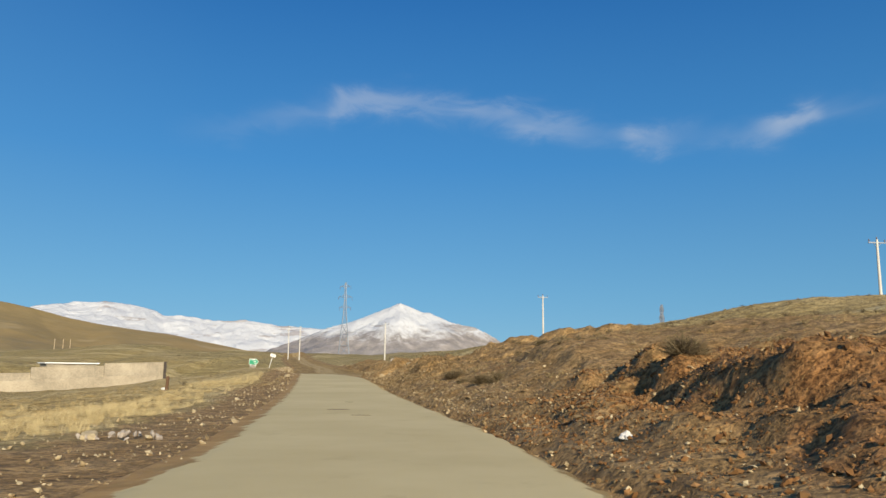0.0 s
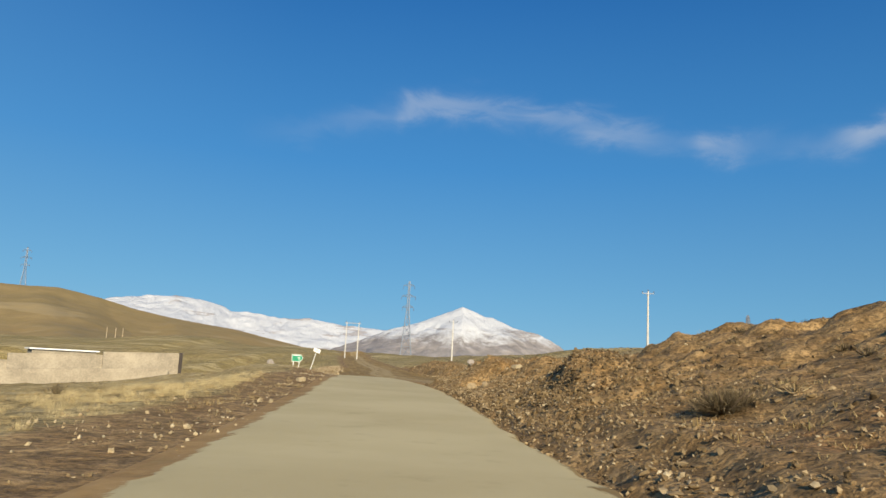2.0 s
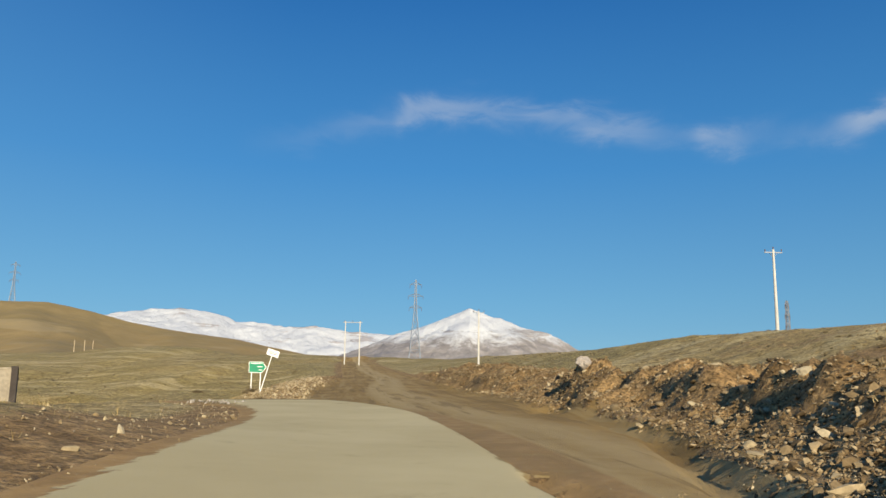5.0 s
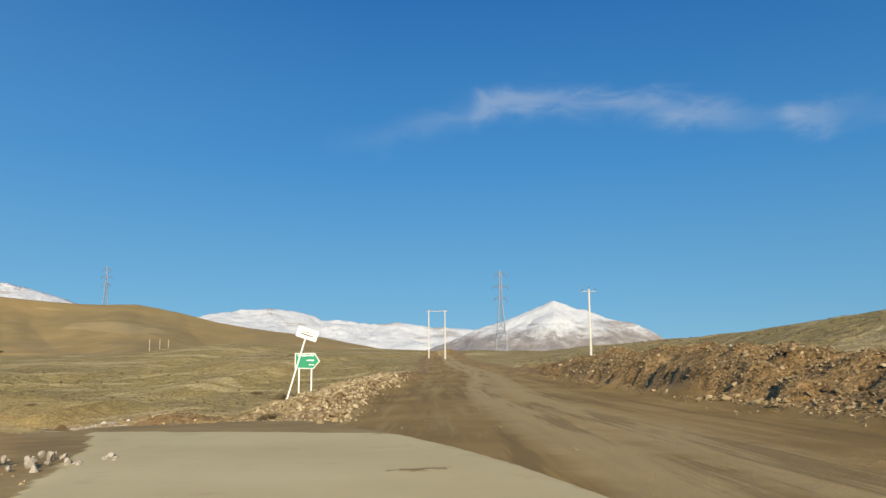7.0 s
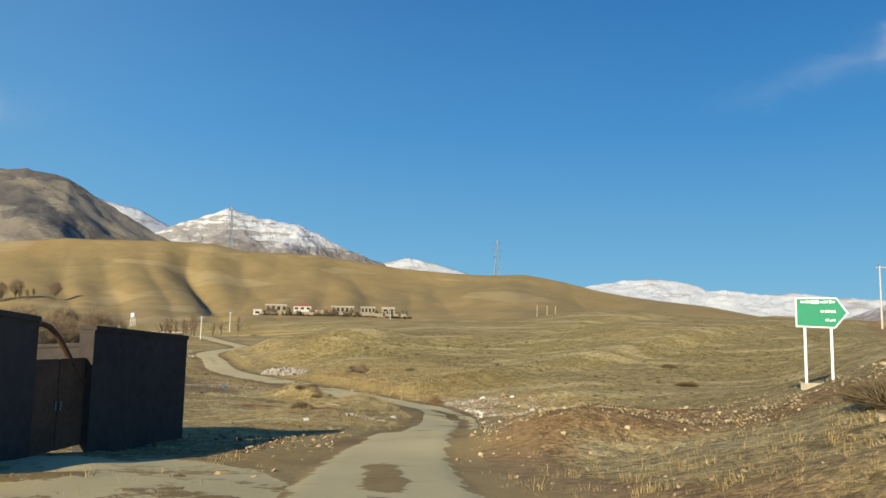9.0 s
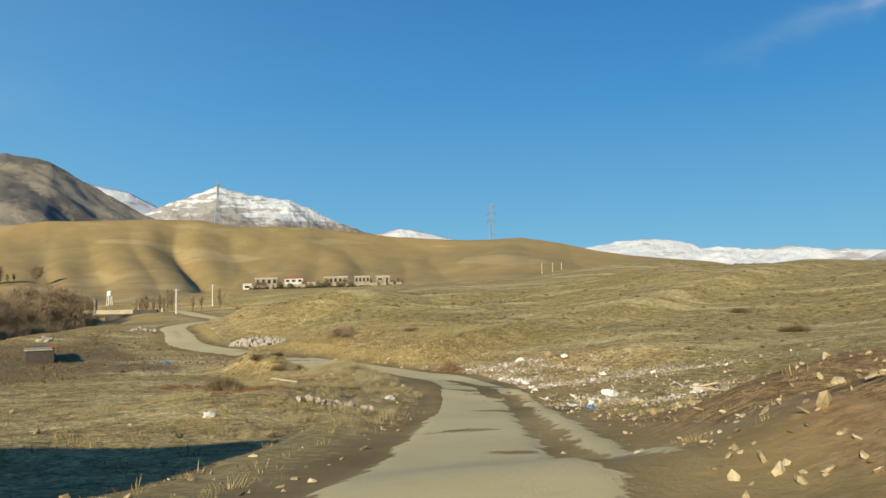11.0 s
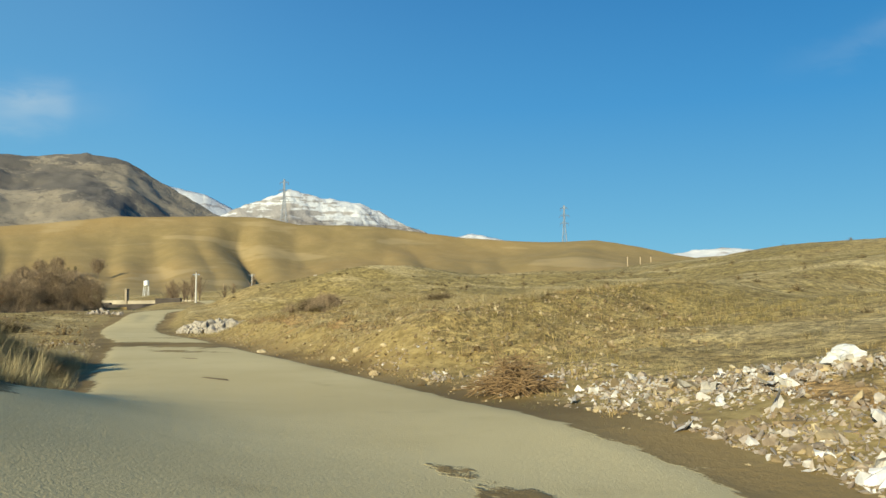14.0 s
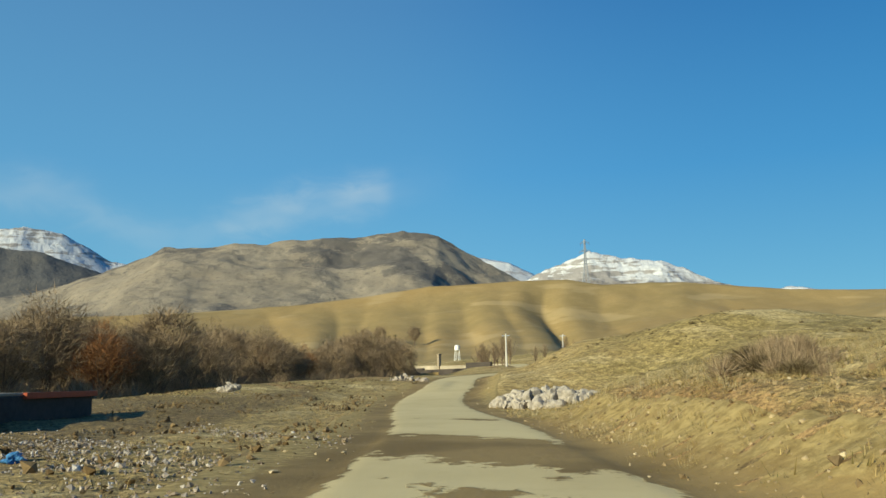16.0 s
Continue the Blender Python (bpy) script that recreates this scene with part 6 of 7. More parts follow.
x, y = sow(0.34, -150, 45, 5, 250, d_scrub, RNG)
n = len(x)
s = powers(RNG, n, 0.25, 0.8, 2.0)
ob = merged("thorn_scrub", SCRUB, RNG.integers(0, 4, n), np.stack([x, y, ground_at(x, y) - 0.03], -1), turns(RNG, n, 0.1), np.stack([s * 1.25, s * 1.25, s], -1), M_twig)
tagged(ob, "low dark thorn cushions dotted over the slopes", "scrub", kind="stuff")

def d_rise(x, y):
    ol, sl, ot, st = offsets(x, y)
    return (st > 0) * (ot > 5) * bump(x, y, 4, 104, 11, 30) * np.clip(vnoise(x * 0.14, y * 0.14, 97) * 2.6 - 1.0, 0.03, 1)


x, y = sow(1.1, -10, 22, 68, 150, d_rise, RNG)
n = len(x)
s = powers(RNG, n, 0.25, 0.75, 2.0)
ob = merged("thorn_scrub", SCRUB, RNG.integers(0, 4, n), np.stack([x, y, ground_at(x, y) - 0.03], -1), turns(RNG, n, 0.1), np.stack([s * 1.3, s * 1.3, s], -1), M_twig)
tagged(ob, "dark thorn scrub in patches on the rise", "scrub", kind="stuff")
x, y = sow(3.0, -10, 22, 68, 150, d_rise, RNG)
lay("slope_stones", CHIPS, x, y, powers(RNG, len(x), 0.07, 0.26, 2.2), M_bank, "tan stones lying on the rise", "stones", RNG)


def d_mound(x, y):
    ol, sl, ot, st = offsets(x, y)
    return 1.2 * bump(x, y, -82.6, 148.3, 4.2, 1.2, -20) * (ol > 0.5)


x, y = sow(3.0, -90, -75, 144, 153, d_mound, RNG)
n = len(x)
s = powers(RNG, n, 0.25, 0.6, 2.0)
ob = merged("thorn_scrub", SCRUB, RNG.integers(0, 4, n), np.stack([x, y, ground_at(x, y) - 0.05], -1), turns(RNG, n, 0.2), np.stack([s * 1.3, s * 1.3, s], -1), M_twig)
tagged(ob, "dark tangled scrub over the earth mound beside the lane", "scrub", kind="stuff")


# low dry cushions on the first bank and the mounds
def d_cushion(x, y):
    ol, sl, ot, st = offsets(x, y)
    bank = (sl > 0) * ramp(96, 80, y) * ramp(3.5, 8, ol) * ramp(34, 22, ol) * (1 - 0.8 * ramp(30, 18, y) * ramp(12, 6, ol))
    return (bank + 1.2 * bump(x, y, -69, 141, 6, 6) + 1.2 * bump(x, y, -82.5, 148.6, 6, 1.6, -20)) * np.clip(vnoise(x * 0.3, y * 0.3, 86) * 2 - 0.5, 0.05, 1) * (np.minimum(ol, ot) > 0.7)


x, y = sow(0.9, -92, 26, 8, 155, d_cushion, RNG)
n = len(x)
s = powers(RNG, n, 0.22, 0.6, 2.2)
ob = merged("dry_cushions", SCRUB, RNG.integers(0, 4, n), np.stack([x, y, ground_at(x, y) - 0.02], -1), turns(RNG, n, 0.1), np.stack([s * 1.3, s * 1.3, s], -1), M_drybush)
tagged(ob, "low straw-grey bush cushions on the banks", "scrub", kind="stuff")

SHRUB_MESHES = []
for k in range(3):
    rng = np.random.default_rng(90 + k)
    parts_ = [scrub_shape(200 + 7 * k + j, 700, 0.0055) for j in range(5)]
    co = np.concatenate([c * rng.uniform(0.7, 1.1) + (rng.normal(scale=0.17), rng.normal(scale=0.17), 0) for c, _ in parts_])
    tri = np.concatenate([t + j * len(parts_[0][0]) for j, (_, t) in enumerate(parts_)])
    SHRUB_MESHES.append(mesh_from("crown", co.tolist(), tri.tolist(), M_twig, False))


def shrub(x, y, wide, high, k, label):
    ob = thing("thorn_shrub", x, y, gz(x, y) - 0.04, 37 * k, label, "shrub")
    twigs = new("crown", SHRUB_MESHES[k % 3])
    twigs.parent = ob
    twigs.matrix_basis = Matrix.Diagonal((wide, wide, high * 1.5, 1))
    bm = bmesh.new()
    for j in range(6):
        a = j * 1.05 + k
        beam(bm, (0, 0, 0), (math.cos(a) * wide * 0.3, math.sin(a) * wide * 0.3, high * 0.5), 0.02, 0.008, 5)
    part("stems", bm, M_bark, ob)


for k, (x, y, w, h, text) in enumerate([
        (-1.5, 39.8, 1.5, 0.8, "grey-brown thorn shrub on the cut bank"), (-0.9, 34.0, 0.9, 0.5, "small thorn shrub low on the cut bank"),
        (0.3, 30.2, 1.7, 0.9, "broad thorn shrub casting a dark shadow on the bank"), (2.6, 33.0, 0.9, 0.5, "small thorn shrub on the red bank"),
        (4.1, 15.6, 1.1, 0.7, "thorn shrub on the crumbling red bank"), (-4.6, 59.5, 1.2, 0.8, "thorn shrub on the spoil slope"),
        (-94.4, 164.4, 1.5, 0.7, "brown thorn shrub in a thicket on the lane bank"), (-95.4, 165.4, 1.9, 0.6, "broad brown thorn shrub in a thicket on the lane bank"), (-96.4, 165.9, 1.4, 0.75, "grey thorn shrub in a thicket on the lane bank"), (-97.3, 166.8, 1.5, 0.8, "brown thorn shrub at the thicket end"), (-93.6, 163.9, 1.0, 0.45, "low thorn shrub beside the thicket"),
        (-36.4, 125.2, 1.8, 0.9, "brown thorn shrub beside the leaning sign"), (-30.6, 112.0, 1.2, 0.4, "low dry shrub on the stony bank"),
        (-88.0, 165.6, 1.5, 0.7, "dark thorn shrub on the bank crest"), (-61.8, 172.0, 2.0, 0.8, "dark thorn shrub on the grassy slope"),
        (-70.5, 187.5, 1.8, 0.8, "dark thorn shrub high on the slope"), (-81.9, 147.4, 1.0, 0.5, "tangled dry shrub on the shaded mound"),
        (-79.2, 146.6, 1.0, 0.5, "tangled dry shrub beside the lane"), (-66.2, 135.0, 1.5, 0.7, "dry shrub on the grassy mound"), (-83.6, 150.2, 0.8, 0.4, "tangled dry shrub at the lane edge"), (-77.6, 147.4, 0.8, 0.5, "tangled dry shrub at the mound foot"),
        (-82.6, 148.9, 1.1, 0.4, "dark tangled shrub on the mound beside the lane"), (-84.4, 149.8, 1.0, 0.4, "dark tangled shrub on the mound end"), (-80.4, 148.6, 0.9, 0.4, "dark tangled shrub low on the mound"),
        (-83.4, 150.6, 1.0, 0.5, "small tangled shrub at the lane edge"), (-81.6, 149.9, 1.1, 0.5, "small dark shrub at the mound foot")]):
    shrub(x, y, w, h, k, text)

# ---------------- trees ----------------
def tree_parts(seed, height, mat, spread=0.36, twigs=900):
    rng = np.random.default_rng(seed)
    bm = bmesh.new()
    beam(bm, (0, 0, -0.4), (0, 0, height * 0.3), 0.035 * height * 0.5, 0.025 * height * 0.5, 7)
    tips = []
    for k in range(8):
        a, up = rng.uniform(0, 6.283), rng.uniform(0.75, 1.35)
        start = Vector((0, 0, height * rng.uniform(0.12, 0.3)))
        end = start + Vector((math.cos(a) * math.cos(up), math.sin(a) * math.cos(up), math.sin(up))) * height * rng.uniform(0.3, 0.6)
        beam(bm, start, end, 0.012 * height * 0.6, 0.005 * height, 5)
        tips.append((start, end))
    trunk = bpy.data.meshes.new("trunk")
    bm.to_mesh(trunk)
    bm.free()
    trunk.materials.append(M_bark)
    co, tri = [], []
    for k in range(twigs):
        d = rng.normal(size=3)
        d *= rng.uniform(0.25, 1.0) ** 0.5 / np.linalg.norm(d)
        lump = 0.75 + 0.45 * noise.noise(Vector(d) * 1.7 + Vector((seed, 0, 0)))
        p = np.array((d[0] * spread * lump, d[1] * spread * lump, 0.52 + d[2] * 0.40 * lump)) * height
        out = np.array([d[0], d[1], 0]) * 0.7 + rng.normal(size=3) * (0.6, 0.6, 0.45) + (0, 0, 0.5)
        out /= np.linalg.norm(out)
        q = p + out * height * rng.uniform(0.05, 0.13)
        side = np.cross(out, rng.normal(size=3))
        side *= 0.0021 * height / (np.linalg.norm(side) + 1e-6)
        b = len(co)
        co += [tuple(p - side), tuple(p + side), tuple(q)]
        tri.append((b, b + 1, b + 2))
    return trunk, mesh_from("crown", co, tri, mat, False)


def tree(x, y, z, meshes, turn, size, label, group):
    ob = thing("tree", x, y, z, turn, label, "tree", group)
    for name, me in zip(("trunk", "crown"), meshes):
        p = new(name, me)
        p.parent = ob
        p.matrix_basis = Matrix.Diagonal((size, size, size, 1))
    return ob


BARE = [tree_parts(300 + k, 10.2, M_branch, 0.36, 5000) for k in range(4)]
RUSTY = [tree_parts(310 + k, 9.0, M_branch_red, 0.36, 4500) for k in range(2)]
LEAFY = [tree_parts(320, 5.0, M_leaf_yellow, 0.3, 1300)]
tr = random.Random(5)
run = np.r_[0, np.cumsum(np.hypot(*np.diff(ORCHARD[:, :2], axis=0).T))]
for k in range(195):
    s = tr.uniform(0, run[-1])
    x, y = np.interp(s, run, ORCHARD[:, 0]), np.interp(s, run, ORCHARD[:, 1])
    off = tr.uniform(-4, 60) ** 1.0
    tx, ty = np.interp(s + 1, run, ORCHARD[:, 0]) - np.interp(s - 1, run, ORCHARD[:, 0]), np.interp(s + 1, run, ORCHARD[:, 1]) - np.interp(s - 1, run, ORCHARD[:, 1])
    t = math.hypot(tx, ty)
    x, y = x - ty / t * -off * -1, y + tx / t * -off * -1
    x, y = float(x), float(y)
    rusty = tr.random() < (0.5 if x < -150 and y < 140 else 0.06)
    if tr.random() < 0.035:
        kinds, text = LEAFY, "small tree with yellow autumn leaves in the orchard"
    elif rusty:
        kinds, text = RUSTY, "rust-brown leafless tree at the orchard edge"
    else:
        kinds, text = BARE, "bare grey-brown tree in the valley orchard"
    tree(x, y, land_z(x, y) - 0.2, kinds[k % len(kinds)], tr.uniform(0, 360), tr.uniform(0.75, 1.2), text, "orchard trees")

# brushwood round the thicket on the lane bank
THICKET = [scrub_shape(30 + k, 320, 0.006) for k in range(4)]
n = 46
s = RNG.uniform(-2.6, 2.6, n)
x, y = -95.2 - 0.78 * s + RNG.normal(size=n) * 0.35, 165.2 + 0.62 * s + RNG.normal(size=n) * 0.35
h = RNG.uniform(0.6, 1.35, n) * (1.1 - 0.12 * np.abs(s))
ob = merged("brushwood", THICKET, RNG.integers(0, 4, n), np.stack([x, y, ground_at(x, y) - 0.05], -1), turns(RNG, n, 0.15), np.stack([h, h, h * 1.2], -1), M_branch)
tagged(ob, "fine brown leafless brushwood in the bank thicket", "brushwood", kind="stuff")

# undergrowth between the orchard trees
n = 1300
s = RNG.uniform(0, run[-1], n)
off = RNG.uniform(-5, 45, n)
ox, oy = np.interp(s, run, ORCHARD[:, 0]), np.interp(s, run, ORCHARD[:, 1])
tx, ty = np.interp(s + 1, run, ORCHARD[:, 0]) - np.interp(s - 1, run, ORCHARD[:, 0]), np.interp(s + 1, run, ORCHARD[:, 1]) - np.interp(s - 1, run, ORCHARD[:, 1])
tl = np.hypot(tx, ty)
x, y = ox - ty / tl * off, oy + tx / tl * off
h = RNG.uniform(3.0, 6.0, n)
ob = merged("undergrowth", THICKET, RNG.integers(0, 4, n), np.stack([x, y, ground_at(x, y) - 0.1], -1), turns(RNG, n, 0.1), np.stack([h * 1.1, h * 1.1, h * 1.3], -1), M_branch)
tagged(ob, "brown leafless undergrowth filling the orchard", "brushwood", kind="stuff")

# ---------------- rubble piles, refuse and small things by the lane ----------------
def stone_heap(name, cx, cy, rx, ry, high, count, turn, mat, label, small, large, seed):
    """A pile whose stones are parts of it."""
    heap = thing(name, cx, cy, 0, 0, label, "stone pile")
    rng = np.random.default_rng(seed)
    meshes = []
    for k in range(6):
        co, tri = rock_shape(seed + k, 2, 0.85)
        meshes.append(mesh_from("stone", co.tolist(), tri.tolist(), mat, False))
    for k in range(count):
        a, r = rng.uniform(0, 6.283), math.sqrt(rng.uniform(0, 1))
        u, v = rx * r * math.cos(a), ry * r * math.sin(a)
        c, s = math.cos(radians(turn)), math.sin(radians(turn))
        px_, py_ = u * c - v * s, u * s + v * c
        size = rng.uniform(small, large)
        z = gz(cx + px_, cy + py_) + max(0.0, high * (1 - r**1.5)) * rng.uniform(0.25, 1.0) + size * 0.2
        st = new("stone", meshes[k % 6])
        st.parent = heap
        st.matrix_basis = Matrix.LocRotScale((px_, py_, z), Euler(rng.uniform(0, 6.283, 3)), (size * rng.uniform(0.8, 1.3), size, size * rng.uniform(0.7, 1.0)))


stone_heap("stone_pile", -115.2, 170.4, 3.4, 1.5, 0.85, 230, 15, M_greystone, "long heap of pale grey boulders beside the lane", 0.3, 0.7, 500)
stone_heap("stone_pile", -148.5, 174.8, 2.4, 1.0, 0.5, 36, 20, M_rubble, "low heap of pale stones at the lane edge", 0.3, 0.6, 520)
stone_heap("stone_pile", -140.0, 158.6, 1.4, 0.8, 0.5, 24, 10, M_greystone, "small heap of grey stones in the field", 0.3, 0.6, 540)
stone_heap("stone_pile", -6.0, 0.0 + 13.0, 0.9, 0.4, 0.12, 22, 20, M_rubble, "scatter of pale broken stones on the road verge", 0.06, 0.17, 560)
stone_heap("stone_pile", -61.2, 135.0, 1.1, 0.5, 0.12, 34, 45, M_rubble, "few broken blocks in the grass below the mound", 0.07, 0.22, 590)
stone_heap("stone_pile", -26.9, 97.2, 1.6, 0.9, 0.2, 50, 30, M_greystone, "broken stones heaped at the road corner", 0.05, 0.16, 580)

B_MESH = []
for k in range(4):
    co, tri = rock_shape(600 + k, 3, 0.8)
    B_MESH.append((co, tri))


def boulder(x, y, size, k, mat, label, flat=1.0, sink=0.25):
    co, tri = B_MESH[k % 4]
    me = mesh_from("boulder", (co * size * np.array((1.15, 0.9, flat))).tolist(), tri.tolist(), mat, False)
    ob = new("boulder", me)
    ob.matrix_basis = pose(x, y, gz(x, y) + size * flat * (0.5 - sink) * 0.8, 8, 5, 47 * k)
    return tagged(ob, label, "boulder")


boulder(-11.5, 99.2, 0.85, 1, M_rubble, "big pale block perched on the shaded spoil heap", 1.0, 0.1)
boulder(-22.6, 75.6, 0.55, 2, M_rubble, "pale stone on the low berm")
boulder(-14.1, 55.6, 0.42, 3, M_stone, "tan stone at the road edge", 0.8)
boulder(-6.6, 12.9, 0.38, 0, M_stone, "flat tan stone in the verge grass", 0.6)
boulder(-65.0, 153.6, 0.9, 2, M_bank, "rounded lump of tan earth on the rubble tip", 0.6, 0.4)
boulder(-69.0, 156.2, 0.55, 3, M_bank, "tan boulder among the tipped rubble", 0.9)
boulder(-78.9, 155.4, 0.26, 1, M_bank, "brown block at the lane edge", 0.9)
boulder(-7.6, 58.6, 0.5, 1, M_bank, "pinkish grey stone at the foot of the bank")
boulder(-7.0, 58.2, 0.36, 2, M_bank, "tan stone at the foot of the bank")
boulder(-5.9, 62.0, 0.5, 3, M_stone, "tan stone on the spoil slope")
boulder(-81.9, 157.2, 0.22, 0, M_stone, "pale stone on the lane bank")
boulder(-82.6, 157.0, 0.18, 1, M_stone, "small pale stone on the lane bank")
boulder(-88.3, 158.3, 0.40, 2, M_stone, "flat stone sliding off the bank", 0.5)


def sack(x, y, size, k, mat, label):
    """A slumped, crumpled bag."""
    rng = np.random.default_rng(700 + k)
    bm = bmesh.new()
    bmesh.ops.create_icosphere(bm, subdivisions=3, radius=0.5)
    for v in bm.verts:
        c = v.co
        f = 1 + 0.75 * noise.noise(c * 2.6 + Vector((k * 3.1, 0, 0))) + 0.35 * noise.noise(c * 6.5 + Vector((0, k * 1.7, 0)))
        c *= f
        c.z = max(c.z, -0.22) * 0.8
        c.x *= 1.15
    me = bpy.data.meshes.new("sack")
    bm.to_mesh(me)
    bm.free()
    me.materials.append(mat)
    ob = new("sack", me)
    ob.matrix_basis = pose(x, y, gz(x, y) + 0.12 * size, 0, 0, 60 * k) @ Matrix.Diagonal((size * 0.75, size * 0.75, size * 0.7, 1))
    tagged(ob, label, "sack", "bags of refuse")


for k, (x, y, s, m, text) in enumerate([
        (-59.0, 145.0, 0.55, M_bag, "crumpled white sack among the rubble"), (-66.9, 150.8, 0.4, M_bag, "white plastic sack on the tip edge"),
        (-66.0, 150.0, 0.42, M_bag, "bulging white sack on the tip edge"), 
        (-62.4, 138.2, 0.34, M_bag, "small white bag in the verge grass"), (-57.3, 140.9, 0.24, M_bluebag, "blue plastic sack by the lane"),
        (-67.2, 155.0, 0.4, M_bag, "torn white sheet bundle on the rubble"), (-69.6, 154.6, 0.42, M_bag, "torn white plastic on the rubble crest"),
        (-63.7, 152.6, 0.35, M_bag, "white plastic bag on the rubble"), (-56.4, 145.9, 0.5, M_bag, "pale plastic bundle beside the boards"),
        (-61.3, 131.6, 0.3, M_bag, "white bag at the mound foot"), (-18.0, 43.4, 0.3, M_bag, "white litter in the dry grass"),
        (-98.2, 150.8, 0.4, M_bluebag, "pale blue plastic bag in the field"), (2.2, 12.2, 0.25, M_bag, "white litter at the bank foot")]):
    sack(x, y, s, k, m, text)


def plank(x, y, length, turn, lean, label):
    ob = thing("plank", x, y, gz(x, y) + 0.08, turn, label, "plank")
    bm = bmesh.new()
    box(bm, -length / 2, length / 2, -0.09, 0.09, -0.02, 0.02, 0.006)
    p = part("board", bm, M_wood, ob)
    p.matrix_basis = pose(0, 0, 0.06, 0, lean, 0)


for x, y, l, t, lean in ((-55.6, 145.2, 1.5, 40, 9), (-56.4, 146.4, 0.9, 15, -12), (-54.6, 143.9, 1.2, 75, 6), (-55.0, 144.6, 0.8, 120, -8), (-66.3, 137.4, 0.9, 30, 8)):
    plank(x, y, l, t, lean, "weathered timber board lying in the rubble")


def brush_heap(x, y, wide, high, k):
    """A pile of cut stalks."""
    ob = thing("brush_pile", x, y, gz(x, y), 0, "pile of dry cut stalks at the tip", "brush pile")
    rng = np.random.default_rng(800 + k)
    bm = bmesh.new()
    for j in range(420):
        a, r = rng.uniform(0, 6.283), rng.uniform(0, wide / 2)
        c = Vector((r * math.cos(a), r * math.sin(a), rng.uniform(0.03, high * (1.05 - r / wide * 1.6))))
        d = Vector((rng.normal(), rng.normal(), rng.normal() * 0.35)).normalized() * rng.uniform(0.2, 0.55)
        beam(bm, c - d, c + Vector((0, 0, 0.05)), 0.006, 0.005, 4)
        beam(bm, c + Vector((0, 0, 0.05)), c + d, 0.005, 0.003, 4)
    part("brush", bm, M_brush, ob)


brush_heap(-74.3, 154.5, 1.1, 0.55, 0)


def hydrant_post():
    ob = thing("marker_post", -17.5, 42.5, gz(-17.5, 42.5), 0, "short dark marker post in the dry field", "post")
    bm = bmesh.new()
    beam(bm, (0, 0, -0.2), (0.05, 0, 0.62), 0.10, 0.09, 8)
    beam(bm, (0.05, 0, 0.62), (0.05, 0, 0.75), 0.13, 0.08, 8)
    part("stub", bm, M_rust, ob)


hydrant_post()


def low_slab_wall():
    """The low wall, darkened in colour for shade, with a red steel edge at the field's end."""
    z = gz(-114, 148.2)
    ob = thing("slab_stack", -114.2, 148.2, z - 0.1, 160, "low wall of slabs darkened for shade, with a red steel edge", "wall")
    bm = bmesh.new()
    box(bm, -5.2, 5.2, -1.0, 1.0, -0.6, 0.95, 0.05)
    part("masonry", bm, M_shadeblock, ob)
    bm = bmesh.new()
    box(bm, -0.5, 5.3, -1.16, -1.004, 0.84, 1.06, 0.02)
    part("steel_edge", bm, M_redpaint, ob, "red painted steel beam")
    bm = bmesh.new()
    box(bm, -5.3, 0.2, -0.9, 1.1, 0.954, 1.06, 0.03)
    part("slab", bm, M_concrete, ob, "pale concrete slab")


low_slab_wall()

# ---------------- the hamlet at the valley gate ----------------
def water_tank(x, y, z):
    ob = thing("water_tank", x, y, z, 0, "white water tank on a tall steel stand", "water tank")
    ob.scale = (0.62, 0.62, 0.62)
    for sx, sy in ((-1, -1), (1, -1), (1, 1), (-1, 1)):
        bm = bmesh.new()
        beam(bm, (sx * 1.1, sy * 1.1, -0.5), (sx * 0.8, sy * 0.8, 5.2), 0.13, 0.13, 6)
        part("leg", bm, M_white, ob)
    bm = bmesh.new()
    for h in (1.6, 3.4):
        for a, b in (((-1, -1), (1, 1)), ((1, -1), (-1, 1))):
            beam(bm, (a[0], a[1], h - 1.2), (b[0], b[1], h + 0.6), 0.05, 0.05, 5)
    part("bracing", bm, M_steel, ob)
    bm = bmesh.new()
    bmesh.ops.create_cone(bm, cap_ends=True, segments=20, radius1=1.25, radius2=1.25, depth=2.1, matrix=Matrix.Translation((0, 0, 6.3)))
    bmesh.ops.create_cone(bm, cap_ends=True, segments=20, radius1=1.25, radius2=0.25, depth=0.4, matrix=Matrix.Translation((0, 0, 7.55)))
    part("tank", bm, M_white, ob)


water_tank(-300.3, 241.2, land_z(-300.3, 241.2))


def gate_pillar(x, y, high, label):
    ob = thing("gate_pillar", x, y, land_z(x, y), 20, label, "pillar", "gate pillars")
    bm = bmesh.new()
    box(bm, -0.4, 0.4, -0.4, 0.4, -0.5, high, 0.04)
    part("shaft", bm, M_plaster, ob)
    bm = bmesh.new()
    box(bm, -0.55, 0.55, -0.55, 0.55, high + 0.004, high + 0.2, 0.04)
    part("cap", bm, M_concrete, ob)


gate_pillar(-283.6, 229.0, 4.2, "tall pale gate pillar at the valley road")
gate_pillar(-270, 236.0, 3.0, "tall pale gate pillar beside the water tank")
utility_pole(-205.5, 212.0, land_z(-205.5, 212.0), 5.7, 30, "white concrete pole with a transformer by the lane", 1.6, "hamlet poles")
utility_pole(-252.0, 250.0, land_z(-252, 250), 6.5, 30, "pale concrete pole on the lane side", 1.6, "hamlet poles")
utility_pole(-330.0, 398.0, land_z(-330, 398), 9.0, 30, "pale concrete pole before the farmhouse", 1.6, "hamlet poles")


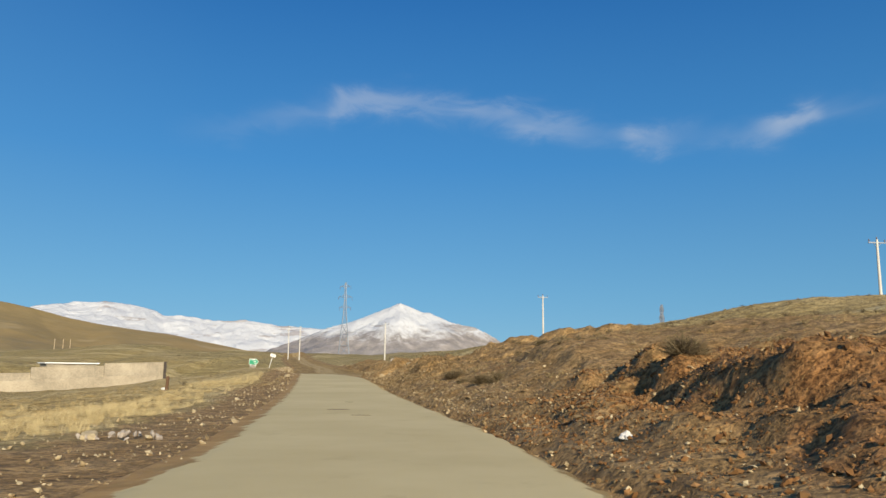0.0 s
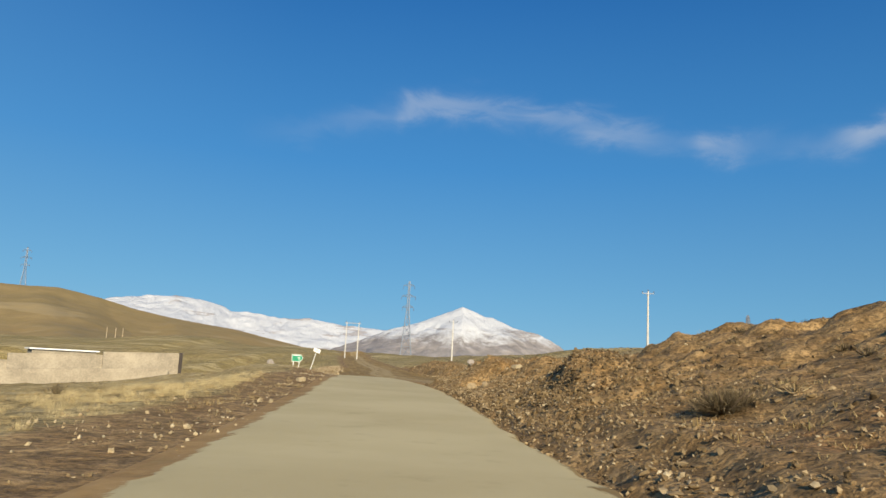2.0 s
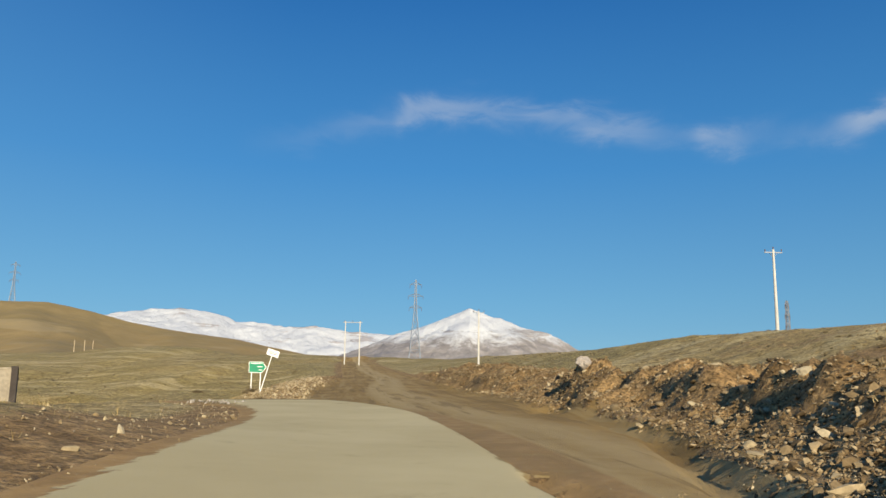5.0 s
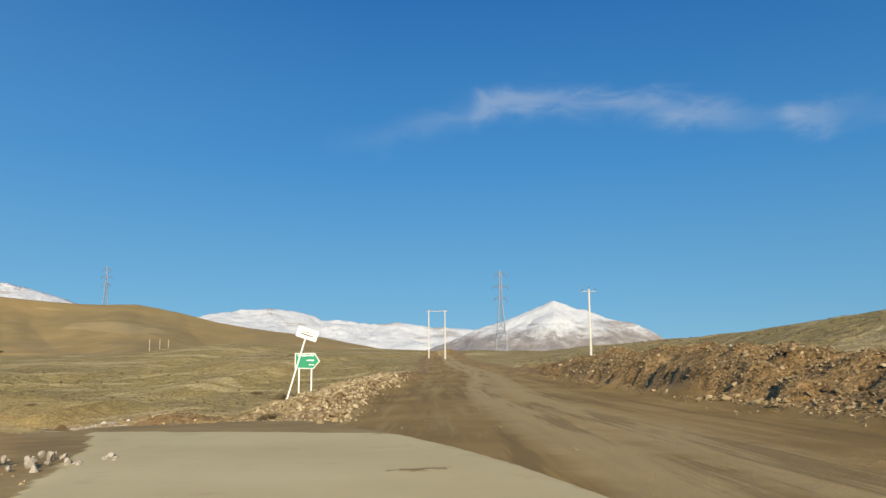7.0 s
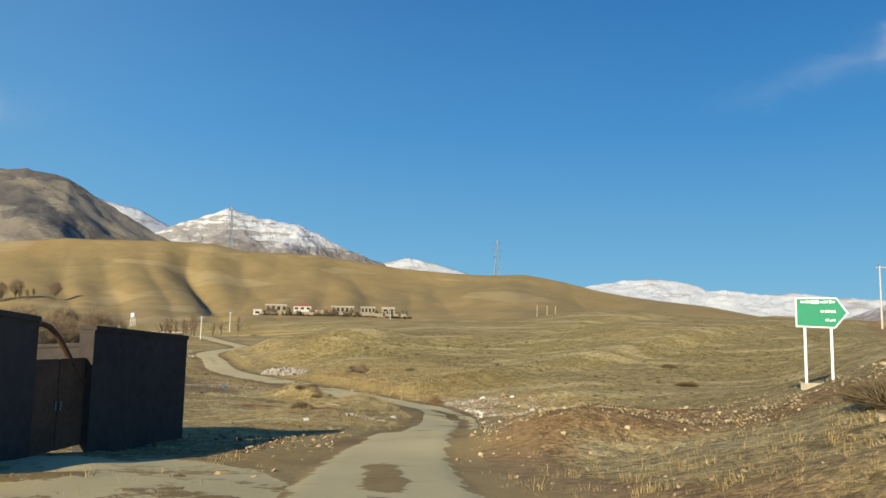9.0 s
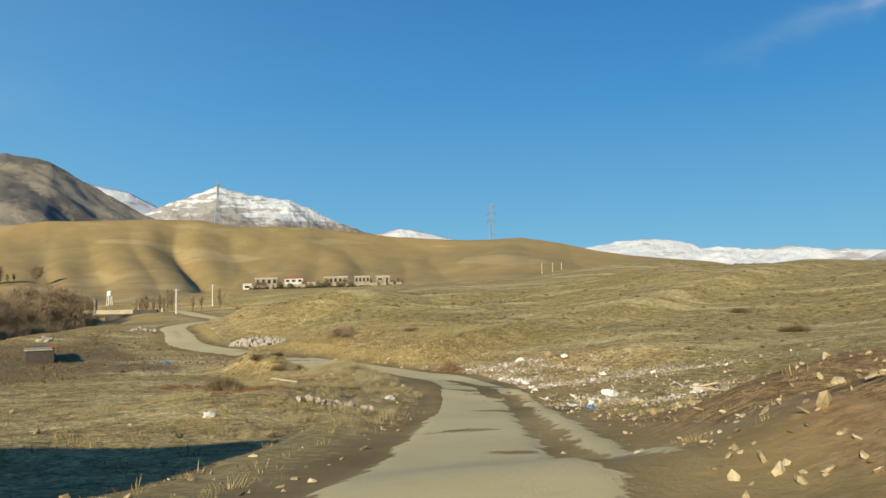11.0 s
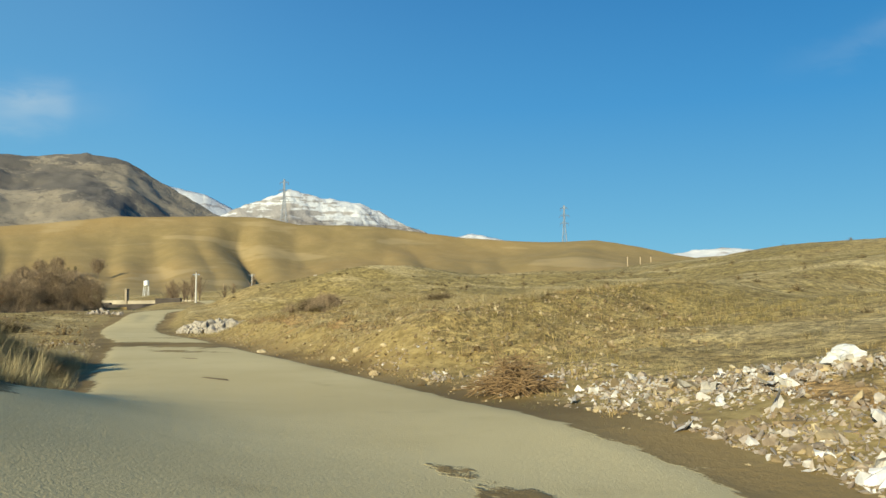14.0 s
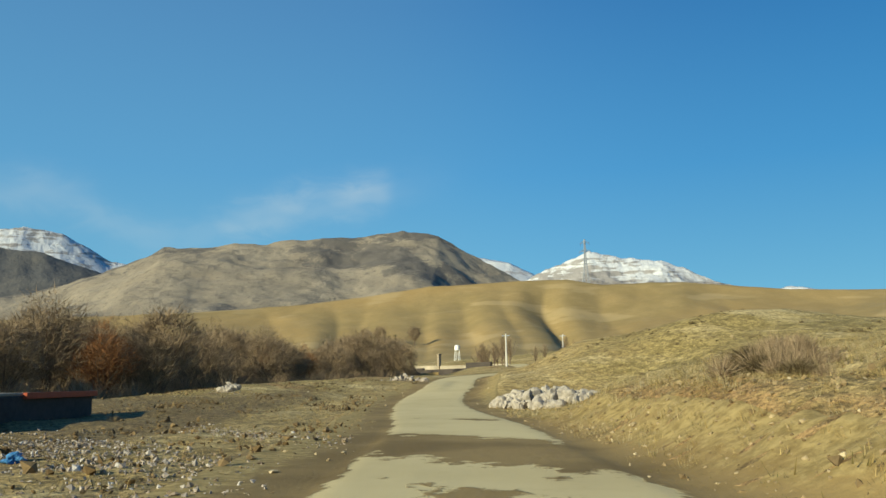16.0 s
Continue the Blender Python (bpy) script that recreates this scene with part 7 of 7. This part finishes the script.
def garden_wall(x0, y0, x1, y1, high, mat, label):
    a, b = Vector((x0, y0, 0)), Vector((x1, y1, 0))
    n = max(2, int((b - a).length / 8))
    ob = thing("garden_wall", x0, y0, 0, math.degrees(math.atan2(y1 - y0, x1 - x0)), label, "wall")
    for k in range(n):
        p, q = a.lerp(b, k / n), a.lerp(b, (k + 1) / n)
        z = min(land_z(p.x, p.y), land_z(q.x, q.y))
        bm = bmesh.new()
        l0, l1 = (p - a).length, (q - a).length
        box(bm, l0, l1 - 0.01, -0.25, 0.25, z - 1.0, z + high, 0.03)
        part("bay", bm, mat, ob)


garden_wall(-292, 225, -262, 240, 1.2, M_concrete, "low pale wall beside the valley gate")
garden_wall(-262, 212, -225, 218, 1.6, M_shadeblock, "dark low wall along the lane")

POPLAR = [tree_parts(340 + k, 9.0, M_branch, 0.05, 700) for k in range(2)]
for k in range(16):
    x, y = -222 - 3.2 * k % 40 + tr.uniform(-2, 2), 221 + 0.9 * k + tr.uniform(-3, 3)
    tree(x, y, land_z(x, y) - 0.2, POPLAR[k % 2], tr.uniform(0, 360), tr.uniform(0.6, 0.9), "slim leafless poplar near the valley gate", "poplars")


def house(x, y, turn, wide, deep, storeys, mat, label, bays, arched=False, hip=False):
    """A flat-roofed house with its windows, door and parapet."""
    z = land_z(x, y)
    ob = thing("house", x, y, z, turn, label, "house", "farmhouses on the hill foot")
    h = 3.2 * storeys
    bm = bmesh.new()
    box(bm, -wide / 2, wide / 2, -deep / 2, deep / 2, -2.5, h, 0.03)
    wall = part("wall", bm, mat, ob)
    bm = bmesh.new()
    if hip:
        v = [bm.verts.new(c) for c in ((-wide / 2 - 0.5, -deep / 2 - 0.5, h + 0.01), (wide / 2 + 0.5, -deep / 2 - 0.5, h + 0.01), (wide / 2 + 0.5, deep / 2 + 0.5, h + 0.01),
                                       (-wide / 2 - 0.5, deep / 2 + 0.5, h + 0.01), (-wide / 4, 0, h + 2.0), (wide / 4, 0, h + 2.0))]
        for f in ((0, 1, 5, 4), (2, 3, 4, 5), (1, 2, 5), (3, 0, 4), (3, 2, 1, 0)):
            bm.faces.new([v[i] for i in f])
    else:
        box(bm, -wide / 2 - 0.3, wide / 2 + 0.3, -deep / 2 - 0.3, deep / 2 + 0.3, h + 0.004, h + 0.45, 0.05)
    part("roof", bm, M_roof if not hip else M_redroof, ob)
    for s in range(storeys):
        for k in range(bays):
            cx = -wide / 2 + wide * (k + 0.5) / bays
            w_, b_, t_ = wide / bays * 0.28, 3.2 * s + (0.1 if arched else 0.9), 3.2 * s + 2.3
            if arched:
                pts = [(cx - w_, b_), (cx + w_, b_)] + [(cx + w_ * math.cos(a), t_ - w_ * 0.6 + w_ * math.sin(a)) for a in np.linspace(0, math.pi, 9)]
            else:
                pts = [(cx - w_, b_), (cx + w_, b_), (cx + w_, t_), (cx - w_, t_)]
            win = part("window", shell(pts, 0.08), M_glass, ob)
            win.matrix_basis = pose(0, -deep / 2 - 0.02, 0)
            bm = bmesh.new()
            box(bm, cx - w_ - 0.1, cx + w_ + 0.1, -deep / 2 - 0.16, -deep / 2 - 0.002, b_ - 0.14, b_ - 0.01, 0.02)
            part("sill", bm, M_concrete, win)
    return ob


FARM = (-410.0, 428.0, 51.0)


def on_farm(u, v=0.0):
    c, s = math.cos(radians(FARM[2])), math.sin(radians(FARM[2]))
    return FARM[0] + u * c - v * s, FARM[1] + u * s + v * c


for u, v, wide, deep, storeys, mat, text, bays, arched, hip in (
        (-37, 0, 13, 8, 2, M_plaster, "cream two-storey house with an arched porch", 4, True, False),
        (-21, 3, 11, 8, 2, M_roof, "white tall house with a red hipped roof", 3, False, True),
        (-9, -2, 9, 6, 1, M_plaster, "low cream farm building with small windows", 3, False, False),
        (4, 1, 14, 7, 2, M_plaster, "long cream farm building above the terrace", 5, True, False),
        (20, 0, 9, 7, 2, M_plaster, "cream house with tall columns", 4, True, False),
        (33, 2, 8, 6, 2, M_concrete, "plain grey house among dark trees", 2, False, False),
        (-48, -3, 5, 5, 1, M_roof, "small white outbuilding by the farm", 1, False, False)):
    hx, hy = on_farm(u, v)
    house(hx, hy, FARM[2], wide, deep, storeys, mat, text, bays, arched, hip)
(wx0, wy0), (wx1, wy1) = on_farm(-46, -7), on_farm(44, -7)
garden_wall(wx0, wy0, wx1, wy1, 2.6, M_plaster, "long cream terrace wall below the farmhouses")

EVERGREEN = [tree_parts(360 + k, 6.0, M_evergreen, 0.16, 1000) for k in range(2)]
for k in range(75):
    u = tr.uniform(0, 1)
    x, y = on_farm(-44 + 90 * u, tr.uniform(-10, -5) if u < 0.72 else tr.uniform(-9, 5))
    tree(x, y, land_z(x, y) - 0.2, (EVERGREEN if u > 0.72 or tr.random() < 0.6 else BARE)[k % 2], tr.uniform(0, 360), tr.uniform(0.3, 0.7) if u < 0.72 else tr.uniform(0.8, 1.2),
         "dark garden tree below the farmhouses", "farm trees")

# low hedges and shrubs in front of the farm
n = 170
hu, hv = RNG.uniform(-46, 47, n), RNG.uniform(-13, -7.5, n)
x, y = on_farm(hu, hv)
z = np.maximum(ground_at(x, y), hill_z(x, y))
h = RNG.uniform(1.2, 3.0, n)
ob = merged("hedge", THICKET, RNG.integers(0, 4, n), np.stack([x, y, z - 0.1], -1), turns(RNG, n, 0.1), np.stack([h * 1.5, h * 1.5, h * 1.3], -1), M_evergreen)
tagged(ob, "dark garden hedges below the farmhouses", "hedge", kind="stuff")

hut_x, hut_y = -399.9, 242.0
hut = thing("hut", hut_x, hut_y, land_z(hut_x, hut_y), 70, "small stone hut at the orchard's upper end", "hut")
bm = bmesh.new()
box(bm, -4.0, 4.0, -2.5, 2.5, -1.5, 3.2, 0.06)
part("wall", bm, M_plaster, hut)
bm = bmesh.new()
box(bm, -4.4, 4.4, -2.9, 2.9, 3.204, 3.5, 0.05)
part("roof", bm, M_roof, hut)
bm = bmesh.new()
box(bm, -0.6, 0.6, -2.56, -2.502, 0.0, 2.0, 0.02)
part("door", bm, M_rust, hut)
for k in range(12):
    x, y = -592 + tr.uniform(-12, 12), 294 + tr.uniform(-34, 34)
    tree(x, y, land_z(x, y) - 0.2, (EVERGREEN if k % 3 else BARE)[k % 2], tr.uniform(0, 360), tr.uniform(1.2, 1.7), "dark tree in the grove on the hill foot", "hill grove trees")

# ---------------- mud, stains and a painted shadow on the road ---
def patch(name, cx, cy, rx, ry, turn, mat, lift, seed, label, rag=0.35):
    """A thin skin of mud, crack or painted shade with a ragged edge, lying on the road."""
    a = np.linspace(0, 2 * math.pi, 61)
    r = np.linspace(0, 1, 7)
    A, R = np.meshgrid(a, r, indexing="ij")
    edge = 1 + rag * fbm(np.cos(A) * 2.1 + seed, np.sin(A) * 2.1, 4, seed) * 2
    edge[-1] = edge[0]
    u, v = R * edge * rx * np.cos(A), R * edge * ry * np.sin(A)
    c, s = math.cos(radians(turn)), math.sin(radians(turn))
    X, Y = cx + u * c - v * s, cy + u * s + v * c
    Z = ground_at(X, Y) + np.where(R > 0.8, lift - 0.02, lift)
    ob = new(name, grid_mesh(name, X, Y, Z, mat))
    return tagged(ob, label, "mud", kind="structure")


# Short cracks; the mark at (-79.9, 152.4) paints a shadow cast on the road.
for k, (x, y, rx, ry, t) in enumerate([(-3.9, 21.1, 0.24, 0.05, 10), (-2.9, 18.8, 0.26, 0.05, 5), (-4.4, 25.5, 0.16, 0.05, 12), (-79.9, 152.4, 0.5, 0.07, 5), (-86.0, 154.8, 0.3, 0.05, 10)]):
    patch("crack_and_shade_mark", x, y, rx, ry, t, M_crackshade, 0.10, 950 + k, "short dark mark on the pale road, cracks and one painted shadow", 0.6)
